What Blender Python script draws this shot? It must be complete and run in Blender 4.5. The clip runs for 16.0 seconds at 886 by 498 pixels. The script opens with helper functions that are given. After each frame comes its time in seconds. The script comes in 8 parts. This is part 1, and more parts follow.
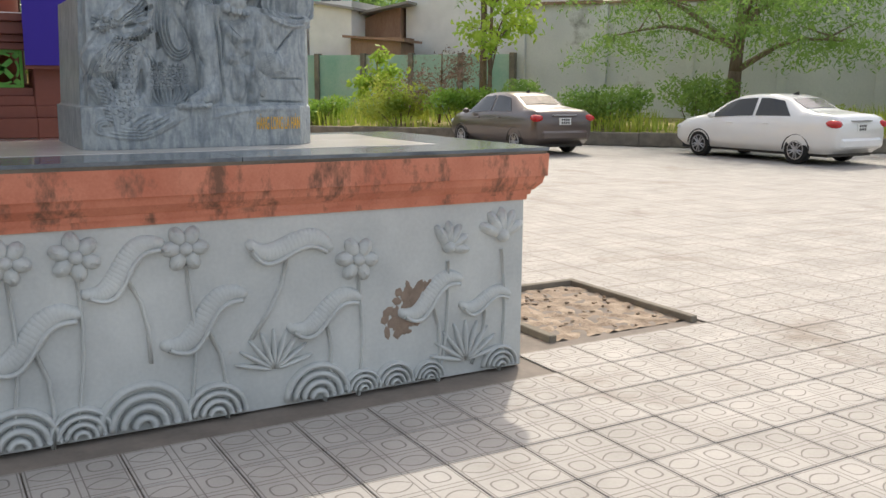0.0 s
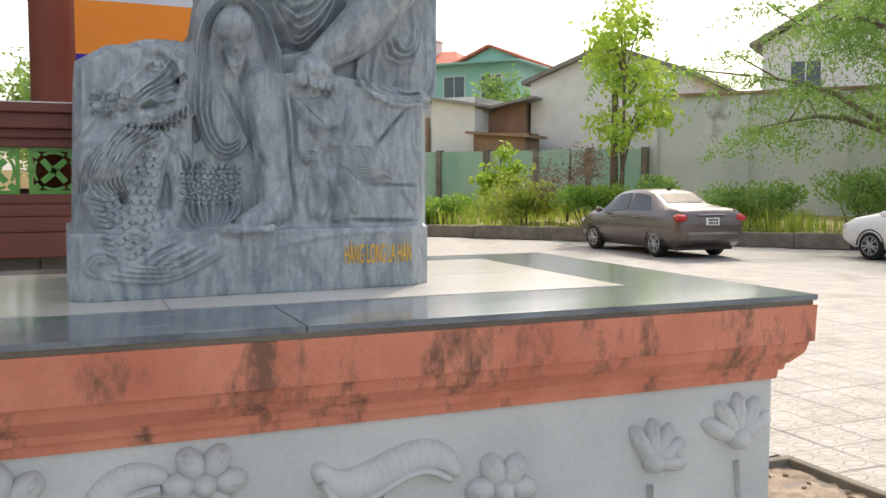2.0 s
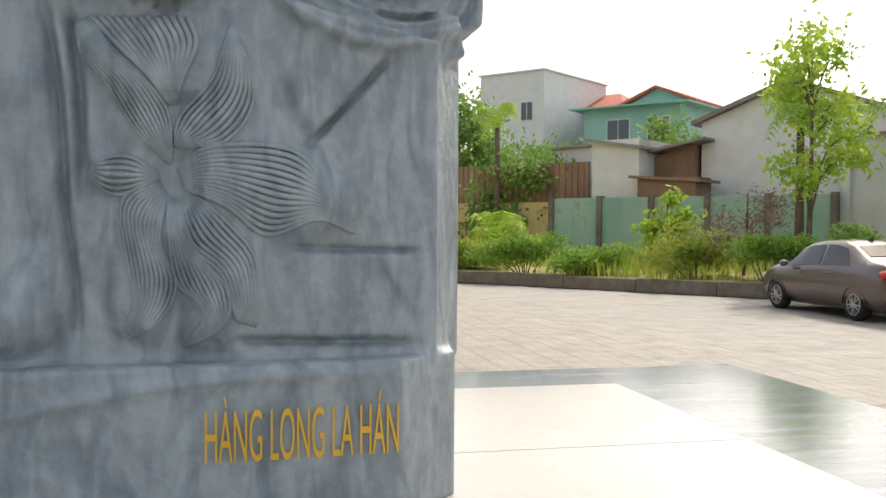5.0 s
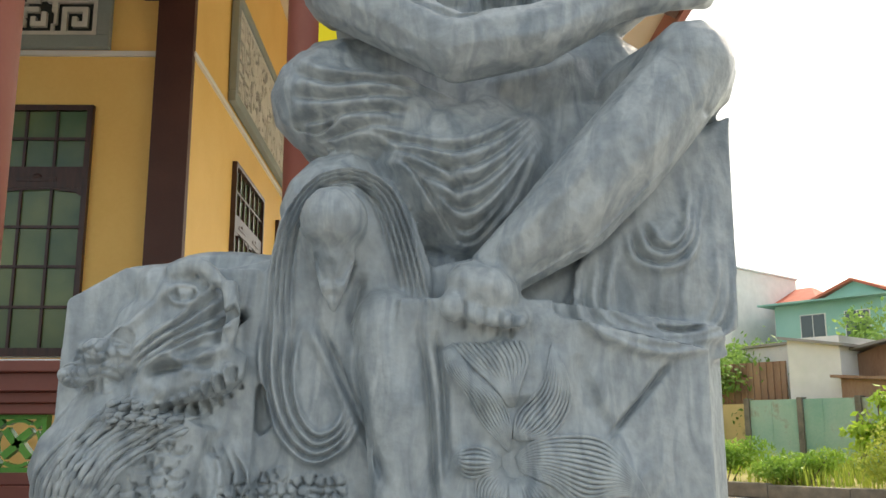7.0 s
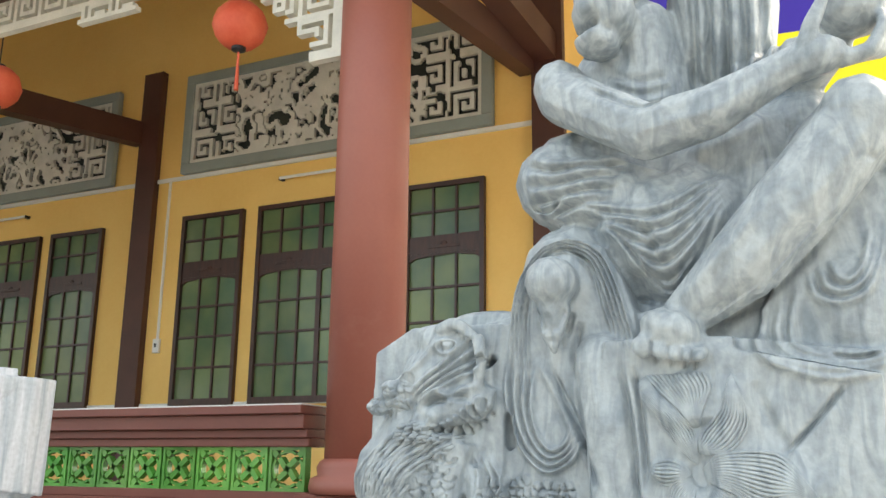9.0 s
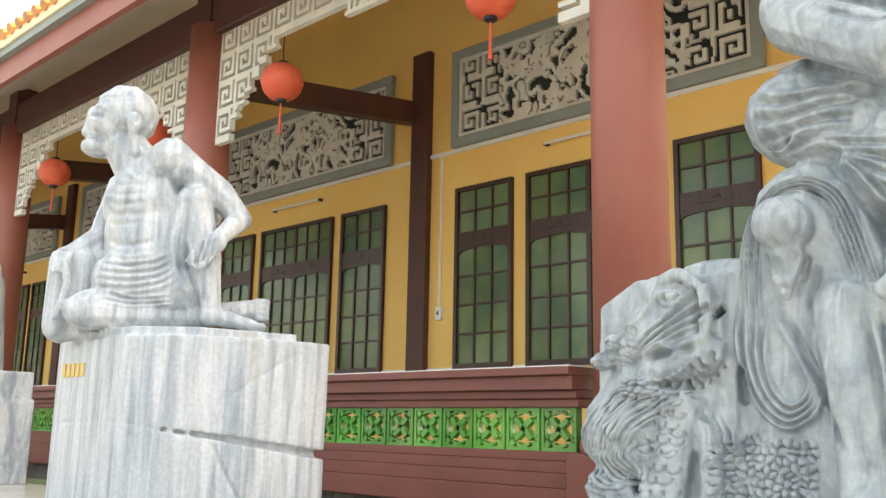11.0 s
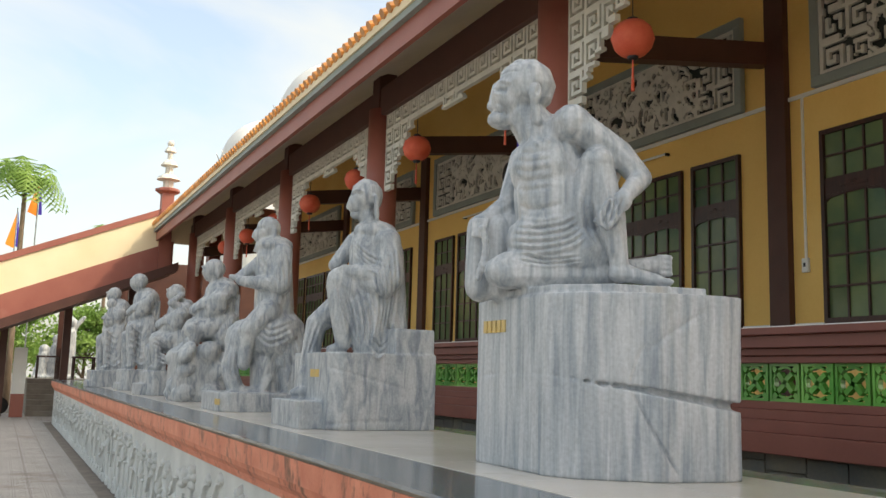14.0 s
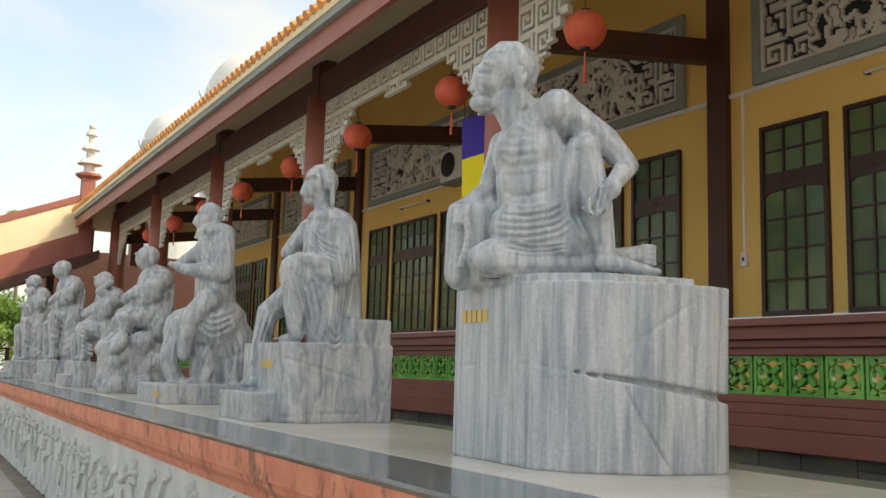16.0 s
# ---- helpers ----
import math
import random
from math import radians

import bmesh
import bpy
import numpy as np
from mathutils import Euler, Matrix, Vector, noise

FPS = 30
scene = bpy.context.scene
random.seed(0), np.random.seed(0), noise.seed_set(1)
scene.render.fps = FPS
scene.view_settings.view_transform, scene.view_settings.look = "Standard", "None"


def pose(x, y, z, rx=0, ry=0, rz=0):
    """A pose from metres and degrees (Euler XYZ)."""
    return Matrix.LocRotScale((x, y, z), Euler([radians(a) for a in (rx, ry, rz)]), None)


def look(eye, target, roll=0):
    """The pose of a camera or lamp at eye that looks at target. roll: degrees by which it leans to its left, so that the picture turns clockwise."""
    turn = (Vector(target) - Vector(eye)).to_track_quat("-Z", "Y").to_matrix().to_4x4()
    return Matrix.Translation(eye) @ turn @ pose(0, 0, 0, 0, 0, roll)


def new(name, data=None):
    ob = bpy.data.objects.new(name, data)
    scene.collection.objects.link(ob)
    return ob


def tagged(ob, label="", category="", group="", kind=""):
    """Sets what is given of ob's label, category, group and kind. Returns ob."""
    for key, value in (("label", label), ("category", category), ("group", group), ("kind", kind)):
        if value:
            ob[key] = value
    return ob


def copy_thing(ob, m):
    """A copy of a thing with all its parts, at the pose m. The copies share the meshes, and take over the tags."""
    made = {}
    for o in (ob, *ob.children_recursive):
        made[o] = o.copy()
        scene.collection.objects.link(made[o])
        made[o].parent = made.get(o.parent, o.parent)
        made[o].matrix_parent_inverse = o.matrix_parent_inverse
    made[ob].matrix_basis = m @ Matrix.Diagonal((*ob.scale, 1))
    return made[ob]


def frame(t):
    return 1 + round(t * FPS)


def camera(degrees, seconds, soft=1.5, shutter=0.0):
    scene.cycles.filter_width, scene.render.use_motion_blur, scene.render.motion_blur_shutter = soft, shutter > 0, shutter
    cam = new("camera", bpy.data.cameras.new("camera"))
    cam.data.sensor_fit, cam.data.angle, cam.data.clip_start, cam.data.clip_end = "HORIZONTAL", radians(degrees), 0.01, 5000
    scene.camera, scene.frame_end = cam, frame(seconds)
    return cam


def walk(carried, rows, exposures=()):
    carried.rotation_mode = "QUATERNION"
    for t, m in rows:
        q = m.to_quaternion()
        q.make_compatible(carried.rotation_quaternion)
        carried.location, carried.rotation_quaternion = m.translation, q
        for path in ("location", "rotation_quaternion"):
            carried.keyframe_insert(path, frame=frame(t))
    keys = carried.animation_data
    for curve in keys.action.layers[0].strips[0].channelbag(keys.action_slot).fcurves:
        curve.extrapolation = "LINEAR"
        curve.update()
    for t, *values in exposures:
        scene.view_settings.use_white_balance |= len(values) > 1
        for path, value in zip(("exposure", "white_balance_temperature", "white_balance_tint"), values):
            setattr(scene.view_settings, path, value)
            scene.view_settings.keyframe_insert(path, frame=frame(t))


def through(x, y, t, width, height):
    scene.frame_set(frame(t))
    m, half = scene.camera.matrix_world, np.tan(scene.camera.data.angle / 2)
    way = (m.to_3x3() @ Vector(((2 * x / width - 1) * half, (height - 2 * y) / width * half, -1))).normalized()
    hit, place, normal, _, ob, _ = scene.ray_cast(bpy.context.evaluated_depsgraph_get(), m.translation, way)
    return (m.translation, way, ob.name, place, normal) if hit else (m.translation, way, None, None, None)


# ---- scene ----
cam = camera(52.0, 16.0)
PATH = [
    (0, (-2.969, -4.209, 1.602), (-1.981, -2.507, 1.249), 0.4),
    (0.5, (-2.754, -3.72, 1.613), (-1.786, -1.998, 1.305), 0.2),
    (1, (-2.577, -3.267, 1.611), (-1.673, -1.497, 1.382), 0.1),
    (1.5, (-2.435, -2.848, 1.639), (-1.6, -1.04, 1.45), 0.2),
    (2, (-2.24, -2.428, 1.651), (-1.474, -0.586, 1.502), 0.0),
    (2.5, (-2.091, -1.997, 1.615), (-1.391, -0.126, 1.509), 0.1),
    (3, (-1.947, -1.591, 1.617), (-1.262, 0.286, 1.54), 0.2),
    (3.2, (-1.875, -1.422, 1.613), (-1.207, 0.461, 1.532), 0.1),
    (5.3, (-1.27, -0.548, 1.7), (-0.985, 1.43, 1.672), 0.6),
    (5.5, (-1.28, -0.565, 1.728), (-1.098, 1.425, 1.75), 0.6),
    (6, (-1.36, -0.633, 1.776), (-1.238, 1.35, 1.92), 0.3),
    (6.5, (-1.45, -0.72, 1.782), (-1.4, 1.248, 2.086), 0.1),
    (7, (-1.529, -0.935, 1.789), (-1.495, 1.027, 2.178), -0.1),
    (7.5, (-1.407, -1.131, 1.799), (-1.508, 0.822, 2.215), -0.1),
    (8, (-1.187, -1.182, 1.773), (-1.547, 0.734, 2.219), -0.2),
    (8.5, (-1.081, -1.27, 1.762), (-1.754, 0.557, 2.219), 0.2),
    (8.7, (-1.058, -1.32, 1.752), (-1.812, 0.474, 2.215), 0.4),
    (10.8, (-0.89, -1.14, 1.713), (-2.169, 0.345, 2.112), 1.0),
    (11, (-0.906, -1.199, 1.721), (-2.264, 0.218, 2.105), 1.1),
    (11.5, (-0.917, -1.33, 1.732), (-2.437, -0.081, 2.093), 1.4),
    (12, (-0.92, -1.399, 1.736), (-2.529, -0.264, 2.087), 1.5),
    (12.5, (-0.927, -1.437, 1.722), (-2.592, -0.381, 2.056), 1.4),
    (13, (-0.95, -1.468, 1.723), (-2.67, -0.493, 2.027), 1.5),
    (13.5, (-0.96, -1.498, 1.716), (-2.723, -0.6, 2.007), 1.6),
    (14, (-1.039, -1.538, 1.69), (-2.825, -0.682, 1.968), 1.6),
    (14.5, (-1.203, -1.521, 1.68), (-3.003, -0.694, 1.955), 1.7),
    (15, (-1.277, -1.582, 1.677), (-3.077, -0.756, 1.957), 1.7),
    (15.5, (-1.287, -1.712, 1.69), (-3.066, -0.839, 1.963), 1.8),
    (16, (-1.306, -1.71, 1.676), (-3.014, -0.703, 1.942), 1.7),
]
walk(cam, [(t, look(eye, target, roll)) for t, eye, target, roll in PATH],
     [(0, 1.05, 6850, 10), (1.5, 1.2, 6850, 10), (3, 1.32, 6900, 10), (5.5, 0.95, 6950, 7), (7, 1.45, 7250, 5), (7.5, 1.4, 7300, 5), (8, 1.6, 7350, 5), (8.5, 2.15, 7250, 4), (10.8, 2.5, 7650, 6), (11.5, 2.3, 7650, 6),
      (12.5, 1.92, 7600, 6), (13.5, 1.55, 7450, 6), (14.5, 1.22, 7450, 6), (15.3, 1.22, 7500, 6), (16, 1.35, 7700, 6)])

# ---- light ----
SUN_DIR = Vector((0.79, 0.95, 1.30)).normalized()
sun = new("sun", bpy.data.lights.new("sun", "SUN"))
sun.data.energy, sun.data.angle, sun.data.color = 1.35, radians(1.5), (1.0, 0.95, 0.86)
sun.matrix_world = look(SUN_DIR * 60, (0, 0, 0))
world = bpy.data.worlds.new("world")
scene.world = world
world.use_nodes = True
wn = world.node_tree.nodes
sky = wn.new("ShaderNodeTexSky")
sky.sky_type, sky.sun_disc = "NISHITA", False
sky.sun_elevation, sky.sun_rotation = math.asin(SUN_DIR.z), math.atan2(SUN_DIR.x, SUN_DIR.y)
sky.air_density, sky.dust_density, sky.ozone_density = 1.0, 4.0, 1.0
wn["Background"].inputs["Strength"].default_value = 0.15
haze = wn.new("ShaderNodeMix")
haze.data_type = "RGBA"
haze.inputs["B"].default_value = (2.7, 2.76, 2.8, 1)
spot, drift, veil = wn.new("ShaderNodeTexCoord"), wn.new("ShaderNodeMapping"), wn.new("ShaderNodeTexNoise")
drift.inputs["Scale"].default_value = (1.0, 1.0, 2.6)
veil.inputs["Scale"].default_value, veil.inputs["Detail"].default_value, veil.inputs["Distortion"].default_value = 2.2, 7, 0.6
cover = wn.new("ShaderNodeMapRange")
cover.inputs["From Min"].default_value, cover.inputs["From Max"].default_value = 0.38, 0.62
cover.inputs["To Min"].default_value, cover.inputs["To Max"].default_value = 0.18, 0.8
world.node_tree.links.new(spot.outputs["Generated"], drift.inputs["Vector"])
world.node_tree.links.new(drift.outputs[0], veil.inputs["Vector"])
world.node_tree.links.new(veil.outputs["Fac"], cover.inputs["Value"])
world.node_tree.links.new(cover.outputs[0], haze.inputs["Factor"])
world.node_tree.links.new(sky.outputs["Color"], haze.inputs["A"])
world.node_tree.links.new(haze.outputs["Result"], wn["Background"].inputs["Color"])


# ---- materials ----
def rgb(h):
    """A linear colour from sRGB bytes."""
    return tuple((v / 255 / 12.92) if v < 10 else ((v / 255 + 0.055) / 1.055) ** 2.4 for v in h) + (1,)


def mat(name, a, b, rough=0.6, scale=3.0, fine=40.0, bump=0.15, metal=0.0, stretch=(1, 1, 1), detail=6, contrast=0.25, stain=None, stain_scale=1.5, stain_at=0.62, spec=0.5, dist=0.01, rand=0.0, stain_stretch=(1, 1, 1)):
    """Two tones mixed by noise at two scales, fine relief, stains with a shape of their own."""
    m = bpy.data.materials.new(name)
    m.use_nodes = True
    nt = m.node_tree
    N, L = nt.nodes, nt.links
    p = N["Principled BSDF"]
    geo = N.new("ShaderNodeNewGeometry")
    mp = N.new("ShaderNodeMapping")
    mp.inputs["Scale"].default_value = stretch
    L.new(geo.outputs["Position"], mp.inputs["Vector"])
    n1, n2 = N.new("ShaderNodeTexNoise"), N.new("ShaderNodeTexNoise")
    n1.inputs["Scale"].default_value, n1.inputs["Detail"].default_value = scale, detail
    n2.inputs["Scale"].default_value, n2.inputs["Detail"].default_value = fine, 4
    L.new(mp.outputs[0], n1.inputs["Vector"])
    L.new(mp.outputs[0], n2.inputs["Vector"])
    mixf = N.new("ShaderNodeMath")
    mixf.operation = "MULTIPLY_ADD"
    mixf.inputs[1].default_value = 0.3
    L.new(n2.outputs["Fac"], mixf.inputs[0])
    sub = N.new("ShaderNodeMath")
    sub.operation = "SUBTRACT"
    sub.inputs[1].default_value = 0.15
    L.new(n1.outputs["Fac"], sub.inputs[0])
    L.new(sub.outputs[0], mixf.inputs[2])
    ramp = N.new("ShaderNodeValToRGB")
    ramp.color_ramp.elements[0].position, ramp.color_ramp.elements[1].position = 0.5 - contrast, 0.5 + contrast
    ramp.color_ramp.elements[0].color, ramp.color_ramp.elements[1].color = a, b
    L.new(mixf.outputs[0], ramp.inputs["Fac"])
    col = ramp.outputs["Color"]
    if stain:
        n3 = N.new("ShaderNodeTexNoise")
        n3.inputs["Scale"].default_value, n3.inputs["Detail"].default_value = stain_scale, 9
        n3.inputs["Roughness"].default_value = 0.7
        mp3 = N.new("ShaderNodeMapping")
        mp3.inputs["Scale"].default_value = stain_stretch
        L.new(geo.outputs["Position"], mp3.inputs["Vector"])
        L.new(mp3.outputs[0], n3.inputs["Vector"])
        r3 = N.new("ShaderNodeValToRGB")
        r3.color_ramp.elements[0].position, r3.color_ramp.elements[1].position = stain_at, stain_at + 0.12
        L.new(n3.outputs["Fac"], r3.inputs["Fac"])
        mx = N.new("ShaderNodeMix")
        mx.data_type = "RGBA"
        mx.inputs["B"].default_value = stain
        L.new(r3.outputs["Color"], mx.inputs["Factor"])
        L.new(col, mx.inputs["A"])
        col = mx.outputs["Result"]
    if rand:
        info = N.new("ShaderNodeObjectInfo")
        hsv = N.new("ShaderNodeHueSaturation")
        mr = N.new("ShaderNodeMapRange")
        mr.inputs["To Min"].default_value, mr.inputs["To Max"].default_value = 1 - rand, 1 + rand
        L.new(info.outputs["Random"], mr.inputs["Value"])
        L.new(mr.outputs[0], hsv.inputs["Value"])
        L.new(col, hsv.inputs["Color"])
        col = hsv.outputs["Color"]
    L.new(col, p.inputs["Base Color"])
    p.inputs["Roughness"].default_value, p.inputs["Metallic"].default_value = rough, metal
    p.inputs["Specular IOR Level"].default_value = spec
    if bump:
        bp = N.new("ShaderNodeBump")
        bp.inputs["Strength"].default_value, bp.inputs["Distance"].default_value = bump, dist
        L.new(mixf.outputs[0], bp.inputs["Height"])
        L.new(bp.outputs[0], p.inputs["Normal"])
    return m


def leafy(name, a, b, scale=1.0, fine=6):
    """A leaf surface that lets part of the light through."""
    m = mat(name, a, b, rough=0.6, scale=scale, fine=fine, bump=0)
    N, L = m.node_tree.nodes, m.node_tree.links
    p = N["Principled BSDF"]
    tr, mx = N.new("ShaderNodeBsdfTranslucent"), N.new("ShaderNodeMixShader")
    L.new(p.inputs["Base Color"].links[0].from_socket, tr.inputs["Color"])
    mx.inputs[0].default_value = 0.45
    L.new(p.outputs[0], mx.inputs[1])
    L.new(tr.outputs[0], mx.inputs[2])
    L.new(mx.outputs[0], N["Material Output"].inputs["Surface"])
    return m


def glass(name, tint, rough=0.05, trans=0.0, metal=0.0):
    m = bpy.data.materials.new(name)
    m.use_nodes = True
    p = m.node_tree.nodes["Principled BSDF"]
    p.inputs["Base Color"].default_value, p.inputs["Roughness"].default_value = tint, rough
    p.inputs["Transmission Weight"].default_value, p.inputs["Metallic"].default_value = trans, metal
    p.inputs["Specular IOR Level"].default_value = 0.8
    return m


def marble(name, dark, light, vein, wave_scale=2.2, distort=9.0, stretch=(1.0, 1.0, 0.25), rough=0.45, bump=0.3, warm=None, tilt=(0, 0, 0)):
    """Veined marble: a distorted wave for the veins over a cloudy ground, fine pitting."""
    m = bpy.data.materials.new(name)
    m.use_nodes = True
    N, L = m.node_tree.nodes, m.node_tree.links
    p = N["Principled BSDF"]
    geo, mp = N.new("ShaderNodeNewGeometry"), N.new("ShaderNodeMapping")
    mp.inputs["Scale"].default_value = stretch
    mp.inputs["Rotation"].default_value = tilt
    L.new(geo.outputs["Position"], mp.inputs["Vector"])
    wv = N.new("ShaderNodeTexNoise")
    wv.inputs["Scale"].default_value, wv.inputs["Detail"].default_value, wv.inputs["Distortion"].default_value = wave_scale, 8, distort * 0.12
    L.new(mp.outputs[0], wv.inputs["Vector"])
    r = N.new("ShaderNodeValToRGB")
    e = r.color_ramp.elements
    e[0].position, e[0].color, e[1].position, e[1].color = 0.32, dark, 0.62, light
    mid = e.new(0.47)
    mid.color = vein
    L.new(wv.outputs["Fac"], r.inputs["Fac"])
    fine = N.new("ShaderNodeTexNoise")
    fine.inputs["Scale"].default_value, fine.inputs["Detail"].default_value = 55, 5
    L.new(geo.outputs["Position"], fine.inputs["Vector"])
    mr = N.new("ShaderNodeMapRange")
    mr.inputs["From Min"].default_value, mr.inputs["From Max"].default_value = 0.3, 0.7
    mr.inputs["To Min"].default_value, mr.inputs["To Max"].default_value = 0.78, 1.13
    cloud = N.new("ShaderNodeTexNoise")
    cloud.inputs["Scale"].default_value, cloud.inputs["Detail"].default_value, cloud.inputs["Distortion"].default_value = 17, 6, 1.2
    L.new(mp.outputs[0], cloud.inputs["Vector"])
    both = N.new("ShaderNodeMath")
    both.operation = "MULTIPLY_ADD"
    both.inputs[1].default_value = 0.55
    half = N.new("ShaderNodeMath")
    half.operation = "MULTIPLY"
    half.inputs[1].default_value = 0.45
    L.new(cloud.outputs["Fac"], half.inputs[0])
    L.new(fine.outputs["Fac"], both.inputs[0])
    L.new(half.outputs[0], both.inputs[2])
    L.new(both.outputs[0], mr.inputs["Value"])
    hsv = N.new("ShaderNodeHueSaturation")
    L.new(mr.outputs[0], hsv.inputs["Value"])
    L.new(r.outputs["Color"], hsv.inputs["Color"])
    col = hsv.outputs["Color"]
    if warm:
        st = N.new("ShaderNodeTexNoise")
        st.inputs["Scale"].default_value, st.inputs["Detail"].default_value = 1.6, 5
        mp2 = N.new("ShaderNodeMapping")
        mp2.inputs["Scale"].default_value = (2.2, 2.2, 0.4)
        L.new(geo.outputs["Position"], mp2.inputs["Vector"])
        L.new(mp2.outputs[0], st.inputs["Vector"])
        r2 = N.new("ShaderNodeValToRGB")
        r2.color_ramp.elements[0].position, r2.color_ramp.elements[1].position = 0.64, 0.9
        L.new(st.outputs["Fac"], r2.inputs["Fac"])
        mx = N.new("ShaderNodeMix")
        mx.data_type = "RGBA"
        mx.inputs["B"].default_value = warm
        L.new(r2.outputs["Color"], mx.inputs["Factor"])
        L.new(col, mx.inputs["A"])
        col = mx.outputs["Result"]
    L.new(col, p.inputs["Base Color"])
    p.inputs["Roughness"].default_value = rough
    bp = N.new("ShaderNodeBump")
    bp.inputs["Strength"].default_value, bp.inputs["Distance"].default_value = bump, 0.006
    L.new(fine.outputs["Fac"], bp.inputs["Height"])
    L.new(bp.outputs[0], p.inputs["Normal"])
    return m


def paver_material():
    """Concrete paver with thin dark grooves: crossing bars, and eye shapes and rings by turns between them."""
    m = mat("paver", rgb((150, 145, 139)), rgb((184, 179, 172)), rough=0.75, scale=2.2, fine=60, bump=0.1, rand=0.05, stain=rgb((142, 132, 121)), stain_scale=0.7, stain_at=0.56, contrast=0.3)
    N, L = m.node_tree.nodes, m.node_tree.links
    p = N["Principled BSDF"]
    base = p.inputs["Base Color"].links[0].from_socket
    geo = [n for n in N if n.bl_idname == "ShaderNodeNewGeometry"][0]
    sep = N.new("ShaderNodeSeparateXYZ")
    L.new(geo.outputs["Position"], sep.inputs[0])

    def op(kind, x, y=None):
        n = N.new("ShaderNodeMath")
        n.operation = kind
        for i, v in enumerate((x, y)):
            if v is None:
                continue
            if isinstance(v, (int, float)):
                n.inputs[i].default_value = v
            else:
                L.new(v, n.inputs[i])
        return n.outputs[0]

    def cell(axis, shift):
        p = op("ADD", sep.outputs[axis], shift)
        return op("SUBTRACT", op("MODULO", p, 0.2), 0.1), op("FLOOR", op("DIVIDE", p, 0.2))

    def thin(value, width):
        return op("LESS_THAN", op("ABSOLUTE", value), width)

    (u, iu), (v, iv) = cell("X", 99.9), cell("Y", 99.83)
    au, av = op("ABSOLUTE", u), op("ABSOLUTE", v)
    odd = op("MODULO", op("ADD", iu, iv), 2.0)
    bow = op("MULTIPLY", op("SUBTRACT", 1.0, op("POWER", op("DIVIDE", au, 0.084), 2.0)), 0.05)
    eye = thin(op("SUBTRACT", av, bow), 0.0045)
    round_square = op("POWER", op("ADD", op("POWER", au, 3.0), op("POWER", av, 3.0)), 1 / 3)
    ring = thin(op("SUBTRACT", round_square, 0.05), 0.004)
    figure = op("ADD", op("MULTIPLY", eye, odd), op("MULTIPLY", ring, op("SUBTRACT", 1.0, odd)))
    bars = op("MAXIMUM", thin(op("SUBTRACT", au, 0.085), 0.003), thin(op("SUBTRACT", av, 0.085), 0.003))
    lines = op("MAXIMUM", figure, bars)
    mx = N.new("ShaderNodeMix")
    mx.data_type = "RGBA"
    mx.inputs["B"].default_value = rgb((98, 91, 85))
    L.new(op("MULTIPLY", lines, 0.7), mx.inputs["Factor"])
    L.new(base, mx.inputs["A"])
    L.new(mx.outputs["Result"], p.inputs["Base Color"])
    return m


M_PAVER = paver_material()
M_PAVER_FAR = mat("paver_far", rgb((186, 176, 164)), rgb((214, 206, 196)), rough=0.8, scale=0.5, fine=20, bump=0.1, stain=rgb((172, 160, 146)), stain_scale=0.25, stain_at=0.55)
M_JOINT = mat("joint", rgb((112, 104, 96)), rgb((140, 130, 120)), rough=0.9, scale=4)
M_SOIL = mat("soil", rgb((120, 104, 88)), rgb((178, 160, 140)), rough=0.95, scale=7, fine=70, bump=0.9, dist=0.03, contrast=0.18)
M_CEMENT = mat("cement", rgb((104, 98, 88)), rgb((140, 132, 118)), rough=0.9, scale=4, fine=50, bump=0.5)
M_WALL = mat("painted_relief", rgb((176, 180, 179)), rgb((206, 209, 206)), rough=0.7, scale=2.5, fine=50, bump=0.2, stain=rgb((168, 152, 128)), stain_scale=1.5, stain_at=0.66)
M_BARE = mat("bare_plaster", rgb((120, 104, 92)), rgb((158, 140, 124)), rough=0.9, scale=8, bump=0.5)
M_ORANGE = mat("orange_paint", rgb((190, 110, 84)), rgb((218, 142, 114)), rough=0.65, scale=5, fine=70, bump=0.35, stain=rgb((122, 84, 66)), stain_scale=7.0, stain_at=0.53, stain_stretch=(1.0, 1.0, 0.45))
M_SLAB = mat("dark_granite", rgb((66, 74, 84)), rgb((136, 144, 150)), rough=0.13, scale=9, stretch=(0.4, 2.5, 1), fine=120, bump=0.02, spec=0.6)
M_TILE = mat("floor_tile", rgb((196, 190, 182)), rgb((216, 210, 202)), rough=0.16, scale=1.5, fine=60, bump=0.02, rand=0.03, stain=rgb((180, 170, 158)), stain_scale=1.2, stain_at=0.58)
M_YELLOW = mat("yellow_paint", rgb((234, 190, 106)), rgb((244, 205, 124)), rough=0.7, scale=0.9, fine=30, bump=0.05)
M_BROWN = mat("brown_paint", rgb((112, 62, 52)), rgb((128, 74, 62)), rough=0.5, scale=1.6, fine=40, bump=0.06)
M_COLUMN = mat("column_paint", rgb((146, 84, 72)), rgb((158, 96, 82)), rough=0.5, scale=1.4, fine=40, bump=0.05, stain=rgb((160, 104, 92)), stain_scale=1.0, stain_at=0.6)
M_DBROWN = mat("dark_brown_paint", rgb((70, 40, 32)), rgb((86, 52, 42)), rough=0.55, scale=2, bump=0.05)
M_WOOD = mat("dark_wood", rgb((44, 24, 18)), rgb((72, 40, 30)), rough=0.4, scale=4, stretch=(6, 6, 1), bump=0.1)
M_GREEN = mat("green_glaze", rgb((58, 138, 52)), rgb((120, 176, 86)), rough=0.2, scale=2.5, fine=30, bump=0.1, rand=0.22)
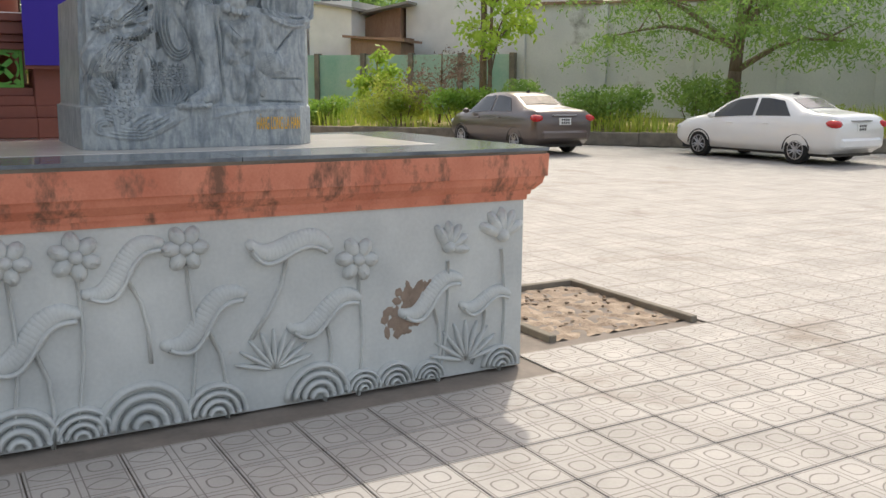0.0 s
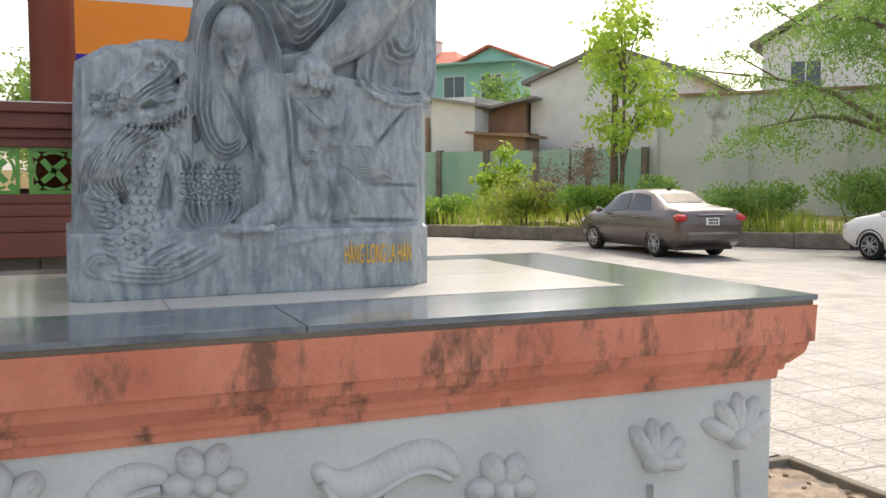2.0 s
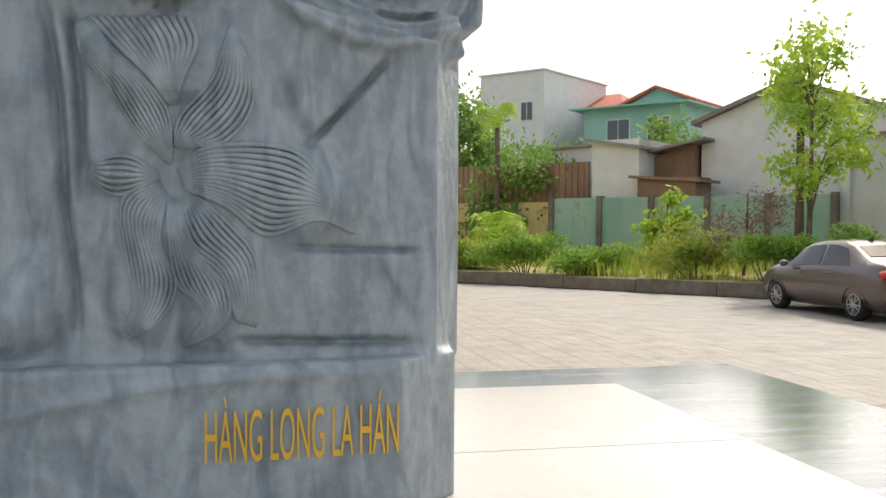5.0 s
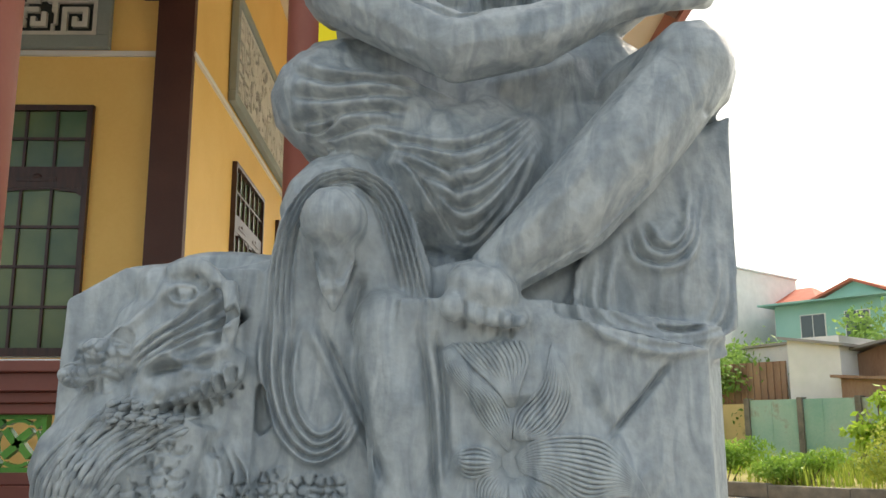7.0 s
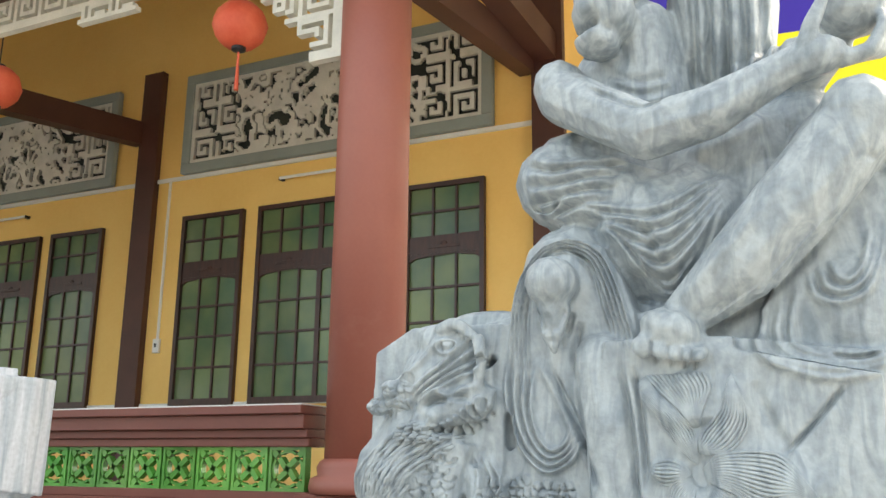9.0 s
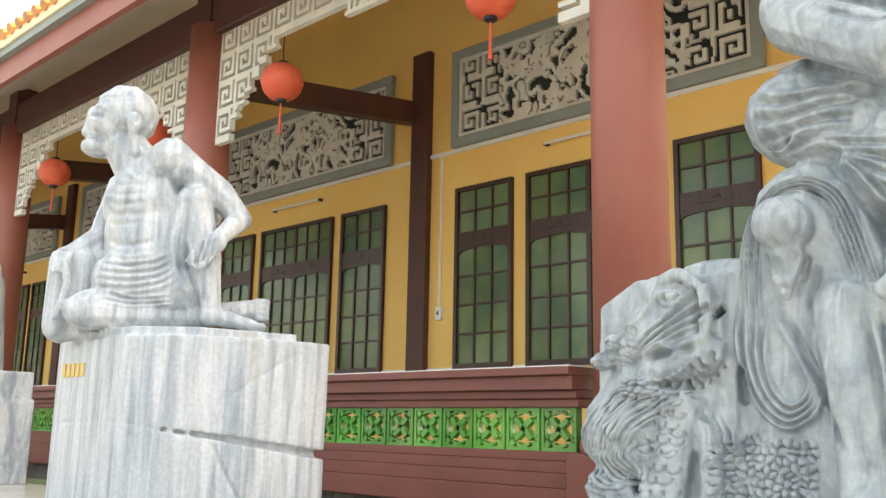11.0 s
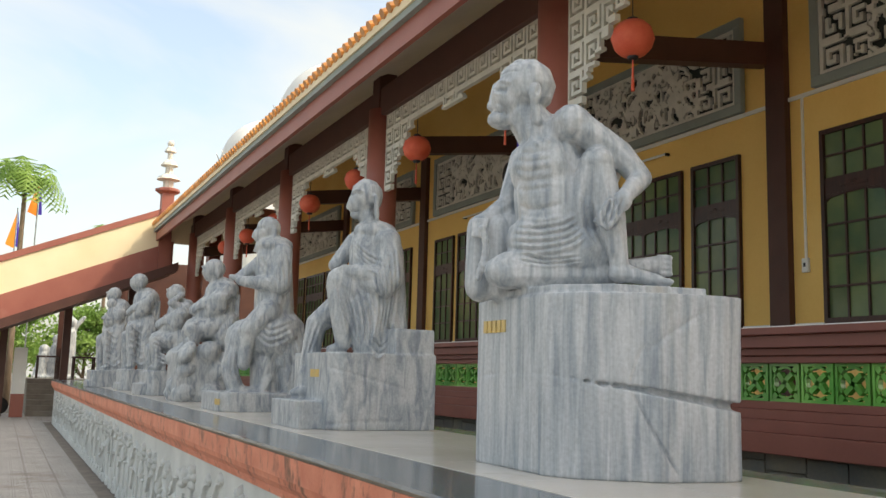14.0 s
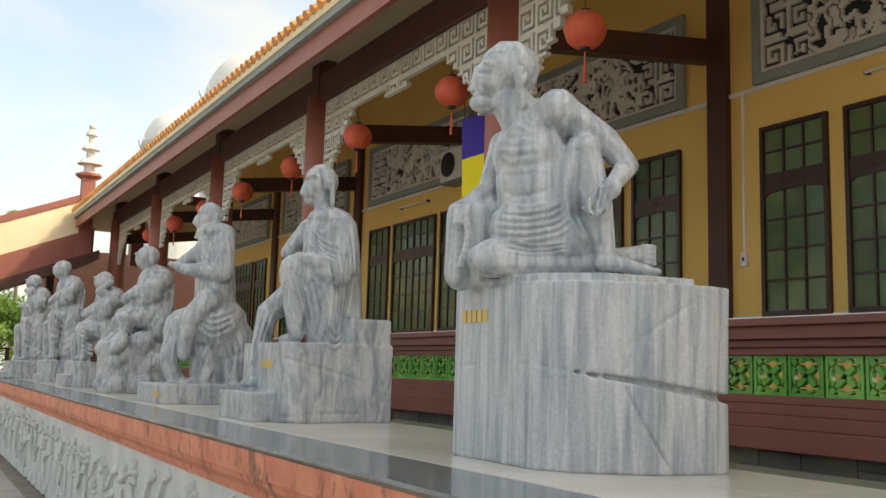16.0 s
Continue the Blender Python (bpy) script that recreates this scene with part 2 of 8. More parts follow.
M_GREY = mat("grey_paint", rgb((134, 144, 138)), rgb((152, 160, 154)), rough=0.7, scale=2, bump=0.08)
M_LATTICE = mat("lattice_cement", rgb((196, 196, 187)), rgb((224, 222, 212)), rough=0.8, scale=4, bump=0.2)
# dark colour standing in for the shade inside the lattice piercings
M_LATTICE_SHADE = mat("lattice_shade", rgb((40, 46, 42)), rgb((54, 60, 56)), rough=0.9)
M_PANE = mat("green_pane", rgb((52, 88, 68)), rgb((122, 134, 88)), rough=0.2, scale=0.8, fine=2.5, bump=0.0, rand=0.2, spec=0.4)
M_WHITE = mat("white_paint", rgb((220, 220, 215)), rgb((234, 233, 228)), rough=0.7, scale=2, bump=0.08)
M_CREAM = mat("cream_paint", rgb((226, 206, 166)), rgb((238, 220, 186)), rough=0.7, scale=0.7, bump=0.08)
M_SOFFIT = mat("soffit", rgb((216, 206, 186)), rgb((230, 220, 202)), rough=0.8, scale=1)
M_ROOF = mat("roof_tile", rgb((176, 110, 48)), rgb((206, 146, 78)), rough=0.4, scale=5, bump=0.2, rand=0.18)
M_RED = mat("lantern_red", rgb((204, 78, 52)), rgb((224, 108, 78)), rough=0.6, scale=6, bump=0.1)
M_METAL = mat("grey_metal", rgb((120, 124, 126)), rgb((150, 152, 152)), rough=0.4, metal=0.6, scale=6)
M_BLACK = mat("black_plastic", rgb((22, 22, 24)), rgb((34, 34, 36)), rough=0.4, scale=10)
M_STONE = mat("slate", rgb((70, 78, 80)), rgb((112, 106, 90)), rough=0.5, scale=3, bump=0.4, rand=0.3)
M_STEP = mat("step_stone", rgb((120, 112, 102)), rgb((146, 138, 126)), rough=0.7, scale=3)


# ---- mesh helpers ----
def obj(name, bm, material, parent=None, label="", smooth=False):
    me = bpy.data.meshes.new(name)
    bm.to_mesh(me)
    bm.free()
    for mm in material if isinstance(material, (list, tuple)) else (material,):
        me.materials.append(mm)
    if smooth:
        for poly in me.polygons:
            poly.use_smooth = True
    ob = new(name, me)
    if parent:
        ob.parent = parent
    if label:
        tagged(ob, label)
    return ob


def part(name, bm, material, parent, label="", smooth=False):
    return obj(name, bm, material, parent, label, smooth)


def empty(name, at=(0, 0, 0)):
    e = new(name)
    e.location = at
    e.empty_display_size = 0.1
    return e


def structure(ob, label, category):
    return tagged(ob, label, category, kind="structure")


def add_box(bm, lo, hi, bevel=0.0):
    x0, y0, z0 = lo
    x1, y1, z1 = hi
    vs = [bm.verts.new(c) for c in ((x0, y0, z0), (x1, y0, z0), (x1, y1, z0), (x0, y1, z0), (x0, y0, z1), (x1, y0, z1), (x1, y1, z1), (x0, y1, z1))]
    fs = [bm.faces.new([vs[i] for i in q]) for q in ((0, 3, 2, 1), (4, 5, 6, 7), (0, 1, 5, 4), (1, 2, 6, 5), (2, 3, 7, 6), (3, 0, 4, 7))]
    if bevel:
        es = list({e for f in fs for e in f.edges})
        bmesh.ops.bevel(bm, geom=es, offset=bevel, segments=1, affect="EDGES")
    return bm


def box(lo, hi, bevel=0.0):
    return add_box(bmesh.new(), lo, hi, bevel)


def add_prism(bm, pts, axis, a, b):
    """A polygon of (u, v) pushed along an axis from a to b."""
    put = {"x": lambda u, v, w: (w, u, v), "y": lambda u, v, w: (u, w, v), "z": lambda u, v, w: (u, v, w)}[axis]
    lo, hi = [bm.verts.new(put(u, v, a)) for u, v in pts], [bm.verts.new(put(u, v, b)) for u, v in pts]
    n = len(pts)
    fs = [bm.faces.new(lo), bm.faces.new(hi)]
    fs += [bm.faces.new((lo[i], lo[(i + 1) % n], hi[(i + 1) % n], hi[i])) for i in range(n)]
    bmesh.ops.recalc_face_normals(bm, faces=fs)
    return bm


def prism(pts, axis, a, b):
    return add_prism(bmesh.new(), pts, axis, a, b)


def add_rod(bm, p, q, r0, r1=None, seg=8):
    p, q = Vector(p), Vector(q)
    r1 = r0 if r1 is None else r1
    m = Matrix.Translation((p + q) / 2) @ (q - p).to_track_quat("Z", "Y").to_matrix().to_4x4()
    bmesh.ops.create_cone(bm, cap_ends=True, segments=seg, radius1=r0, radius2=r1, depth=(q - p).length, matrix=m)
    return bm


def rod(p, q, r0, r1=None, seg=8):
    return add_rod(bmesh.new(), p, q, r0, r1, seg)


def add_ball(bm, c, r, rot=(0, 0, 0), sub=2):
    r = (r, r, r) if isinstance(r, (int, float)) else r
    m = Matrix.Translation(c) @ Euler([radians(a) for a in rot]).to_matrix().to_4x4() @ Matrix.Diagonal((*r, 1))
    bmesh.ops.create_icosphere(bm, subdivisions=sub, radius=1.0, matrix=m)
    return bm


def lathe(profile, seg=24, at=(0, 0, 0)):
    """A turned form from (radius, z) pairs."""
    bm = bmesh.new()
    rings = []
    for r, z in profile:
        rings.append([bm.verts.new((at[0] + r * math.cos(2 * math.pi * i / seg), at[1] + r * math.sin(2 * math.pi * i / seg), at[2] + z)) for i in range(seg)])
    for a, b in zip(rings, rings[1:]):
        for i in range(seg):
            bm.faces.new((a[i], a[(i + 1) % seg], b[(i + 1) % seg], b[i]))
    bm.faces.new(list(reversed(rings[0])))
    bm.faces.new(rings[-1])
    return bm


def curve(points, n=12):
    """Points on a smooth line through the given ones."""
    P = [Vector(p) for p in points]
    P = [P[0] * 2 - P[1]] + P + [P[-1] * 2 - P[-2]]
    out = []
    seg = len(P) - 3
    for i in range(n + 1):
        s = i / n * seg
        k = min(int(s), seg - 1)
        t = s - k
        a, b, c, d = P[k:k + 4]
        out.append(0.5 * ((2 * b) + (c - a) * t + (2 * a - 5 * b + 4 * c - d) * t * t + (3 * b - a - 3 * c + d) * t ** 3))
    return out


def fret(cells, rows, cell, solid, depth):
    """A carved panel standing in the xz plane from its corner: every solid cell is a block of that depth."""
    bm = bmesh.new()
    on = [[solid(i, j) for j in range(rows)] for i in range(cells)]
    vs = {}

    def v(i, k, j):
        if (i, k, j) not in vs:
            vs[i, k, j] = bm.verts.new((i * cell, k * depth, j * cell))
        return vs[i, k, j]

    for i in range(cells):
        for j in range(rows):
            if not on[i][j]:
                continue
            bm.faces.new((v(i, 0, j), v(i + 1, 0, j), v(i + 1, 0, j + 1), v(i, 0, j + 1)))
            if i == 0 or not on[i - 1][j]:
                bm.faces.new((v(i, 0, j), v(i, 0, j + 1), v(i, 1, j + 1), v(i, 1, j)))
            if i == cells - 1 or not on[i + 1][j]:
                bm.faces.new((v(i + 1, 0, j), v(i + 1, 1, j), v(i + 1, 1, j + 1), v(i + 1, 0, j + 1)))
            if j == 0 or not on[i][j - 1]:
                bm.faces.new((v(i, 0, j), v(i, 1, j), v(i + 1, 1, j), v(i + 1, 0, j)))
            if j == rows - 1 or not on[i][j + 1]:
                bm.faces.new((v(i, 0, j + 1), v(i + 1, 0, j + 1), v(i + 1, 1, j + 1), v(i, 1, j + 1)))
    return bm


KEY = ("1111111.", "1.....1.", "1.111.1.", "1.1.1.1.", "1.1...1.", "1.11111.", "1.......", "11111111")


# ---- ground ----
ground = structure(obj("ground", box((-130, -130, -0.3), (130, 130, -0.012)), M_JOINT), "pale paved yard around the temple platform", "ground")
PIT = (0.5, 1.62, 0.3, 1.6)


def in_pit(x, y):
    return PIT[0] - 0.02 < x < PIT[1] and PIT[2] - 0.02 < y < PIT[3]


pit = structure(empty("planting_pit", (1.06, 0.95, 0)), "square tree pit of bare lumpy soil with a cement rim", "planting pit")
bm = bmesh.new()
NG = 26
grid = [[bm.verts.new((PIT[0] + (PIT[1] - PIT[0]) * i / NG - 1.06, PIT[2] + (PIT[3] - PIT[2]) * j / NG - 0.95, -0.008 + 0.02 * noise.noise((i * 0.5, j * 0.5, 3.1)) + 0.014 * noise.noise((i * 1.7, j * 1.7, 9))) ) for j in range(NG + 1)] for i in range(NG + 1)]
for i in range(NG):
    for j in range(NG):
        bm.faces.new((grid[i][j], grid[i + 1][j], grid[i + 1][j + 1], grid[i][j + 1]))
part("soil", bm, M_SOIL, pit, "dry lumpy brown soil", True)
for lo, hi in (((PIT[0] - 0.06, PIT[3]), (PIT[1] + 0.06, PIT[3] + 0.06)), ((PIT[1], PIT[2] - 0.06), (PIT[1] + 0.06, PIT[3])), ((PIT[0] - 0.06, PIT[2]), (PIT[0], PIT[3]))):
    part("rim", box((lo[0] - 1.06, lo[1] - 0.95, -0.02), (hi[0] - 1.06, hi[1] - 0.95, 0.035), 0.006), M_CEMENT, pit)
bm = bmesh.new()
for k in range(46):
    add_ball(bm, (random.uniform(PIT[0] + 0.05, PIT[1] - 0.05) - 1.06, random.uniform(PIT[2] + 0.05, PIT[3] - 0.05) - 0.95, 0.0), (random.uniform(0.008, 0.03), random.uniform(0.008, 0.03), random.uniform(0.006, 0.014)), sub=1)
part("pebbles", bm, M_SOIL, pit)

# ---- platform ----
PX0, PX1, PY0, PY1, PTOP = -31.0, 0.0, 0.0, 1.76, 1.27
platform = structure(empty("platform", (-15.5, 0.9, 0)), "long raised statue platform with an orange moulded edge", "platform")
off = Vector((15.5, -0.9, 0))


def at_platform(bm):
    bmesh.ops.translate(bm, verts=bm.verts, vec=off)
    return bm


part("core", at_platform(box((PX0, PY0, 0), (PX1, PY1, 1.0))), M_WALL, platform, "grey painted relief wall")


def moulding(name, out0, out1, z0, z1, out2=None):
    """A band running round the platform, with its outward reach below and above."""
    bm = bmesh.new()
    prof = [(out0, z0), (out1, z1)] if out2 is None else [(out0, z0), (out2, (z0 + z1) / 2), (out1, z1)]
    rings = []
    for o, z in prof:
        rings.append([bm.verts.new(c) for c in ((PX0 - o, PY0 - o, z), (PX1 + o, PY0 - o, z), (PX1 + o, PY1 + o, z), (PX0 - o, PY1 + o, z))])
    for a, b in zip(rings, rings[1:]):
        for i in range(4):
            bm.faces.new((a[i], a[(i + 1) % 4], b[(i + 1) % 4], b[i]))
    bm.faces.new(list(reversed(rings[0])))
    bm.faces.new(rings[-1])
    part(name, at_platform(bm), M_ORANGE, platform)


moulding("moulding", 0.012, 0.016, 0.972, 1.005)
moulding("moulding", 0.028, 0.032, 1.005, 1.03)
moulding("moulding", 0.04, 0.085, 1.03, 1.11, 0.075)
moulding("moulding", 0.096, 0.1, 1.11, 1.235)
part("bed", at_platform(box((PX0 - 0.09, PY0 - 0.09, 1.235), (PX1 + 0.09, PY1 + 0.09, 1.252))), M_CEMENT, platform)
B = 0.46
x0, x1, y0, y1 = PX0 - 0.1, PX1 + 0.1, PY0 - 0.1, PY1 + 0.1
step = 1.3
slabs = []
xs = [x1 - B]
while xs[-1] > x0 + B + step:
    xs.append(xs[-1] - step)
xs.append(x0 + B)
for a, b in zip(xs, xs[1:]):
    slabs.append([(b + 0.002, y0), (a - 0.002, y0), (a - 0.002, y0 + B), (b + 0.002, y0 + B)])
    slabs.append([(b + 0.002, y1 - B * 0.55), (a - 0.002, y1 - B * 0.55), (a - 0.002, y1), (b + 0.002, y1)])
slabs += [[(x1 - B, y0), (x1, y0), (x1 - B, y0 + B)], [(x1, y0 + 0.003), (x1, y1 - 0.003), (x1 - B, y1 - B), (x1 - B, y0 + B + 0.003)], [(x1 - B, y1), (x1, y1), (x1 - B, y1 - B)], [(x0, y0), (x0 + B, y0), (x0 + B, y1), (x0, y1)]]
for s in slabs:
    part("edge_slab", at_platform(prism(s, "z", 1.252, PTOP)), M_SLAB, platform)
ty = [y0 + B + 0.003, y0 + B + 0.62, y1 - B * 0.55 - 0.003]
tx = x1 - B - 0.003
while tx > x0 + B + 0.3:
    nx = max(tx - 0.8, x0 + B)
    for a, b in zip(ty, ty[1:]):
        part("floor_tile", at_platform(box((nx + 0.003, a, 1.252), (tx, b - 0.004, PTOP + 0.002))), M_TILE, platform)
    tx = nx

# ---- temple building ----
YC, YW, XW, PITCH = 4.2, 7.55, -3.85, 5.66
XEND = -33.5
wall = structure(obj("wall_front", box((XEND, YW, 0), (XW, YW + 0.25, 8.4)), M_YELLOW), "yellow painted temple wall behind the veranda", "wall")
structure(obj("wall_gable", box((XW - 0.25, YW + 0.25, 0), (XW, 22, 8.4)), M_YELLOW), "yellow painted end wall of the temple", "wall")
structure(obj("wall_back", box((XEND, 21.75, 0), (XW - 0.25, 22, 8.4)), M_YELLOW), "yellow painted back wall of the temple", "wall")
structure(obj("floor_veranda", box((XEND, YC, 0.9), (-1.5, YW, 1.25)), M_TILE), "pale tiled veranda floor", "floor")
structure(obj("floor_veranda_side", box((XW, YW, 0.9), (-1.9, 22, 1.25)), M_TILE), "pale tiled side veranda floor", "floor")

# plinth of slate pieces
plinth = structure(empty("plinth", (-16, YC - 0.1, 0)), "temple plinth faced with irregular polished slate", "plinth")
part("backing", box((XEND + 16, 0, 0), (14.1, 0.3, 1.16)), M_CEMENT, plinth)
rs = random.Random(5)
x = -2.0
while x > -16:
    w = rs.uniform(0.25, 0.5)
    z = 0.72
    while z < 1.15:
        h = min(rs.uniform(0.14, 0.3), 1.155 - z)
        if h > 0.04:
            part("stone", box((x - w + 16 + 0.008, -0.02, z + 0.006), (x + 16, 0.0, z + h), 0.006), M_STONE, plinth)
        z += h
    x -= w

# balustrade in bays
COLS = [-4.26 - PITCH * k for k in range(6)]
ends = [-1.78] + COLS
tile_mesh = None


def tile_form():
    """A pierced glazed block: frame, ring of arcs and a four-lobed heart."""
    s, d = 0.305, 0.07
    bm = bmesh.new()
    for lo, hi in (((0, 0), (s, 0.025)), ((0, s - 0.025), (s, s)), ((0, 0.025), (0.022, s - 0.025)), ((s - 0.022, 0.025), (s, s - 0.025))):
        add_box(bm, (lo[0], 0, lo[1]), (hi[0], d, hi[1]))
    c = s / 2
    for q in range(4):
        a = q * math.pi / 2
        ca, sa = math.cos(a), math.sin(a)

        def spin(u, v):
            return (c + u * ca - v * sa, c + u * sa + v * ca)

        for k in range(4):
            t0, t1 = math.radians(-32 + 16 * k), math.radians(-16 + 16 * k)
            add_prism(bm, [spin(0.112 * math.cos(t0), 0.112 * math.sin(t0)), spin(0.13 * math.cos(t0), 0.13 * math.sin(t0)), spin(0.13 * math.cos(t1), 0.13 * math.sin(t1)), spin(0.112 * math.cos(t1), 0.112 * math.sin(t1))], "y", 0.008, d - 0.01)
        add_prism(bm, [spin(0.0, -0.018), spin(0.085, 0.055), spin(0.06, 0.085), spin(-0.018, 0.02)], "y", 0.004, d - 0.008)
        add_prism(bm, [spin(0.105, 0.075), spin(0.14, 0.11), spin(0.11, 0.14), spin(0.075, 0.105)], "y", 0.006, d - 0.01)
    me = bpy.data.meshes.new("vent_tile")
    bm.to_mesh(me)
    bm.free()
    me.materials.append(M_GREEN)
    return me


tile_mesh = tile_form()
for bay, (xr, xl) in enumerate(zip(ends, ends[1:])):
    bal = structure(empty("balustrade", ((xr + xl) / 2, YC, 0)), "brown moulded balustrade with pierced green glazed tiles", "balustrade")
    hw = (xr - xl) / 2 - (0.36 if bay else 0.3)
    for name, z0, z1, o in (("top_rail", 2.09, 2.15, 0.26), ("top_rail", 1.99, 2.09, 0.22), ("moulding", 1.93, 1.99, 0.17), ("moulding", 1.87, 1.93, 0.14), ("moulding", 1.5, 1.565, 0.15), ("moulding", 1.42, 1.5, 0.19), ("moulding", 1.32, 1.42, 0.22), ("base_rail", 1.16, 1.32, 0.26)):
        part(name, box((-hw, -o, z0), (hw, o, z1), 0.006), M_BROWN, bal)
    part("ledge", box((-hw, -0.25, 2.15), (hw, 0.25, 2.158)), M_WHITE, bal)
    n = max(1, int((2 * hw - 0.1) / 0.32))
    pitch = (2 * hw - 0.08) / n
    for i in range(n):
        t = new("vent_tile", tile_mesh)
        t.parent = bal
        t.location = (-hw + 0.04 + pitch * i + (pitch - 0.305) / 2, -0.1, 1.565)
for k, cx in enumerate(COLS, 1):
    col = structure(empty("column", (cx, YC, 0)), "round reddish-brown painted veranda column on a pedestal", "column")
    part("pedestal", box((-0.36, -0.3, 0.0), (0.36, 0.3, 1.56), 0.01), M_BROWN, col)
    part("base", lathe([(0.36, 1.56), (0.37, 1.6), (0.36, 1.66), (0.31, 1.68), (0.32, 1.73), (0.3, 1.77), (0.27, 1.79)], 32), M_COLUMN, col, smooth=True)
    part("shaft", lathe([(0.27, 1.79), (0.268, 4.6), (0.264, 6.3)], 32), M_COLUMN, col, smooth=True)
    if k:
        part("tie_beam", prism([(0.2, 5.55), (YW - YC, 6.0), (YW - YC, 6.32), (0.2, 5.86)], "x", -0.1, 0.1), M_DBROWN, col, "dark brown tie beam")
        part("post", box((-0.16, -0.16, 6.3), (0.16, 0.16, 6.95)), M_DBROWN, col)

# end pier of the balustrade and the slimmer corner column that stands behind the rail
pier = structure(empty("end_pier", (-1.8, YC, 0)), "brown plastered pier closing the balustrade", "pier")
part("body", box((-0.28, -0.2, 0.0), (0.3, 0.2, 1.9), 0.008), M_BROWN, pier)
part("moulding", box((-0.28, -0.22, 1.32), (0.32, 0.22, 1.42), 0.006), M_BROWN, pier)
part("base_rail", box((-0.28, -0.26, 1.16), (0.34, 0.26, 1.32), 0.006), M_BROWN, pier)
part("cap", box((-0.28, -0.24, 1.9), (0.34, 0.24, 2.12), 0.008), M_BROWN, pier)
corner = structure(empty("corner_column", (-2.27, YC + 0.4, 0)), "brown painted corner column with a square post beside it", "column")
part("pedestal", box((-0.26, -0.2, 0.0), (0.28, 0.25, 1.6), 0.01), M_BROWN, corner)
part("shaft", lathe([(0.17, 1.6), (0.169, 4.6), (0.166, 6.3)], 32), M_COLUMN, corner, smooth=True)
part("post", box((0.06, 0.12, 1.6), (0.2, 0.3, 6.3), 0.006), M_DBROWN, corner)

# eave beam and roof
structure(obj("eave_beam", box((XEND, YC - 0.14, 6.16), (-1.9, YC + 0.14, 6.66), 0.01), M_DBROWN), "dark brown beam along the veranda columns", "beam")
EY, EZ, EX = 2.85, 6.22, 1.25
SL = 0.47
roof = structure(empty("roof", (-16, EY, EZ)), "hipped temple roof of orange-brown glazed tiles", "roof")
r0 = Vector((-16, EY, EZ))
ry = 12.5
bm = bmesh.new()
top = [(XEND - 1, EY, EZ + 0.2), (EX, EY, EZ + 0.2), (EX - (ry - EY), ry, EZ + 0.2 + SL * (ry - EY)), (XEND - 1, ry, EZ + 0.2 + SL * (ry - EY))]
side = [(EX, EY, EZ + 0.2), (EX, 2 * ry - EY, EZ + 0.2), (EX - (ry - EY), ry, EZ + 0.2 + SL * (ry - EY))]
for quad in (top, side):
    up = [bm.verts.new(Vector(c) - r0) for c in quad]
    dn = [bm.verts.new(Vector(c) - r0 - Vector((0, 0, 0.1))) for c in quad]
    bm.faces.new(up)
    bm.faces.new(list(reversed(dn)))
    n = len(quad)
    for i in range(n):
        bm.faces.new((dn[i], dn[(i + 1) % n], up[(i + 1) % n], up[i]))
part("roof_deck", bm, [M_SOFFIT], roof, "pale plastered soffit under the tiles")
part("fascia", box((XEND - 1 + 16, 0.06, -0.2), (EX + 16, 0.14, 0.1)), M_COLUMN, roof, "reddish-brown fascia board")
part("fascia", box((EX + 16 - 0.14, 0.14, -0.2), (EX + 16 - 0.06, 2 * (ry - EY), 0.1)), M_COLUMN, roof)
part("gutter", box((XEND - 1 + 16, -0.03, 0.1), (EX + 16, 0.06, 0.2)), M_GREY, roof, "grey cement gutter edge")
part("eave_tile_row", box((XEND - 1 + 16, -0.06, 0.2), (EX + 16, 0.25, 0.32)), M_CREAM, roof, "cream tile bedding")
me = bpy.data.meshes.new("cover_tile")
bm = bmesh.new()
bmesh.ops.create_cone(bm, cap_ends=True, segments=8, radius1=0.075, radius2=0.075, depth=1.6, matrix=Matrix.Rotation(radians(90) - math.atan(SL) * -1, 4, "X") @ Matrix.Translation((0, 0, 0)))
bm.to_mesh(me)
bm.free()
me.materials.append(M_ROOF)
n = int((EX - XEND + 1) / 0.25)
for i in range(n):
    t = new("cover_tile", me)
    t.parent = roof
    t.location = (EX + 16 - 0.12 - 0.25 * i, 0.62, 0.36 + SL * 0.7)
bm = bmesh.new()
for i in range(n):
    xx = EX + 16 - 0.12 - 0.25 * i
    reach = min(ry - EY, max(1.5, EX + 16 - xx)) if xx > EX + 16 - (ry - EY) else ry - EY
    add_rod(bm, (xx, 1.35, 0.36 + SL * 1.4), (xx, reach, 0.36 + SL * reach), 0.07, 0.07, 6)
tagged(part("upper_cover_tiles", bm, M_ROOF, roof), kind="stuff")
for i in range(5):
    yy = 1.4 + i * 3.6
    part("rafter", prism([(EX + 16 - 1.9, 0.1 + SL * 1.6), (EX + 16 - 1.9, -0.06 + SL * 1.6), (EX + 16 - 0.15, -0.16), (EX + 16 - 0.15, 0.04)], "y", yy, yy + 0.16), M_DBROWN, roof)

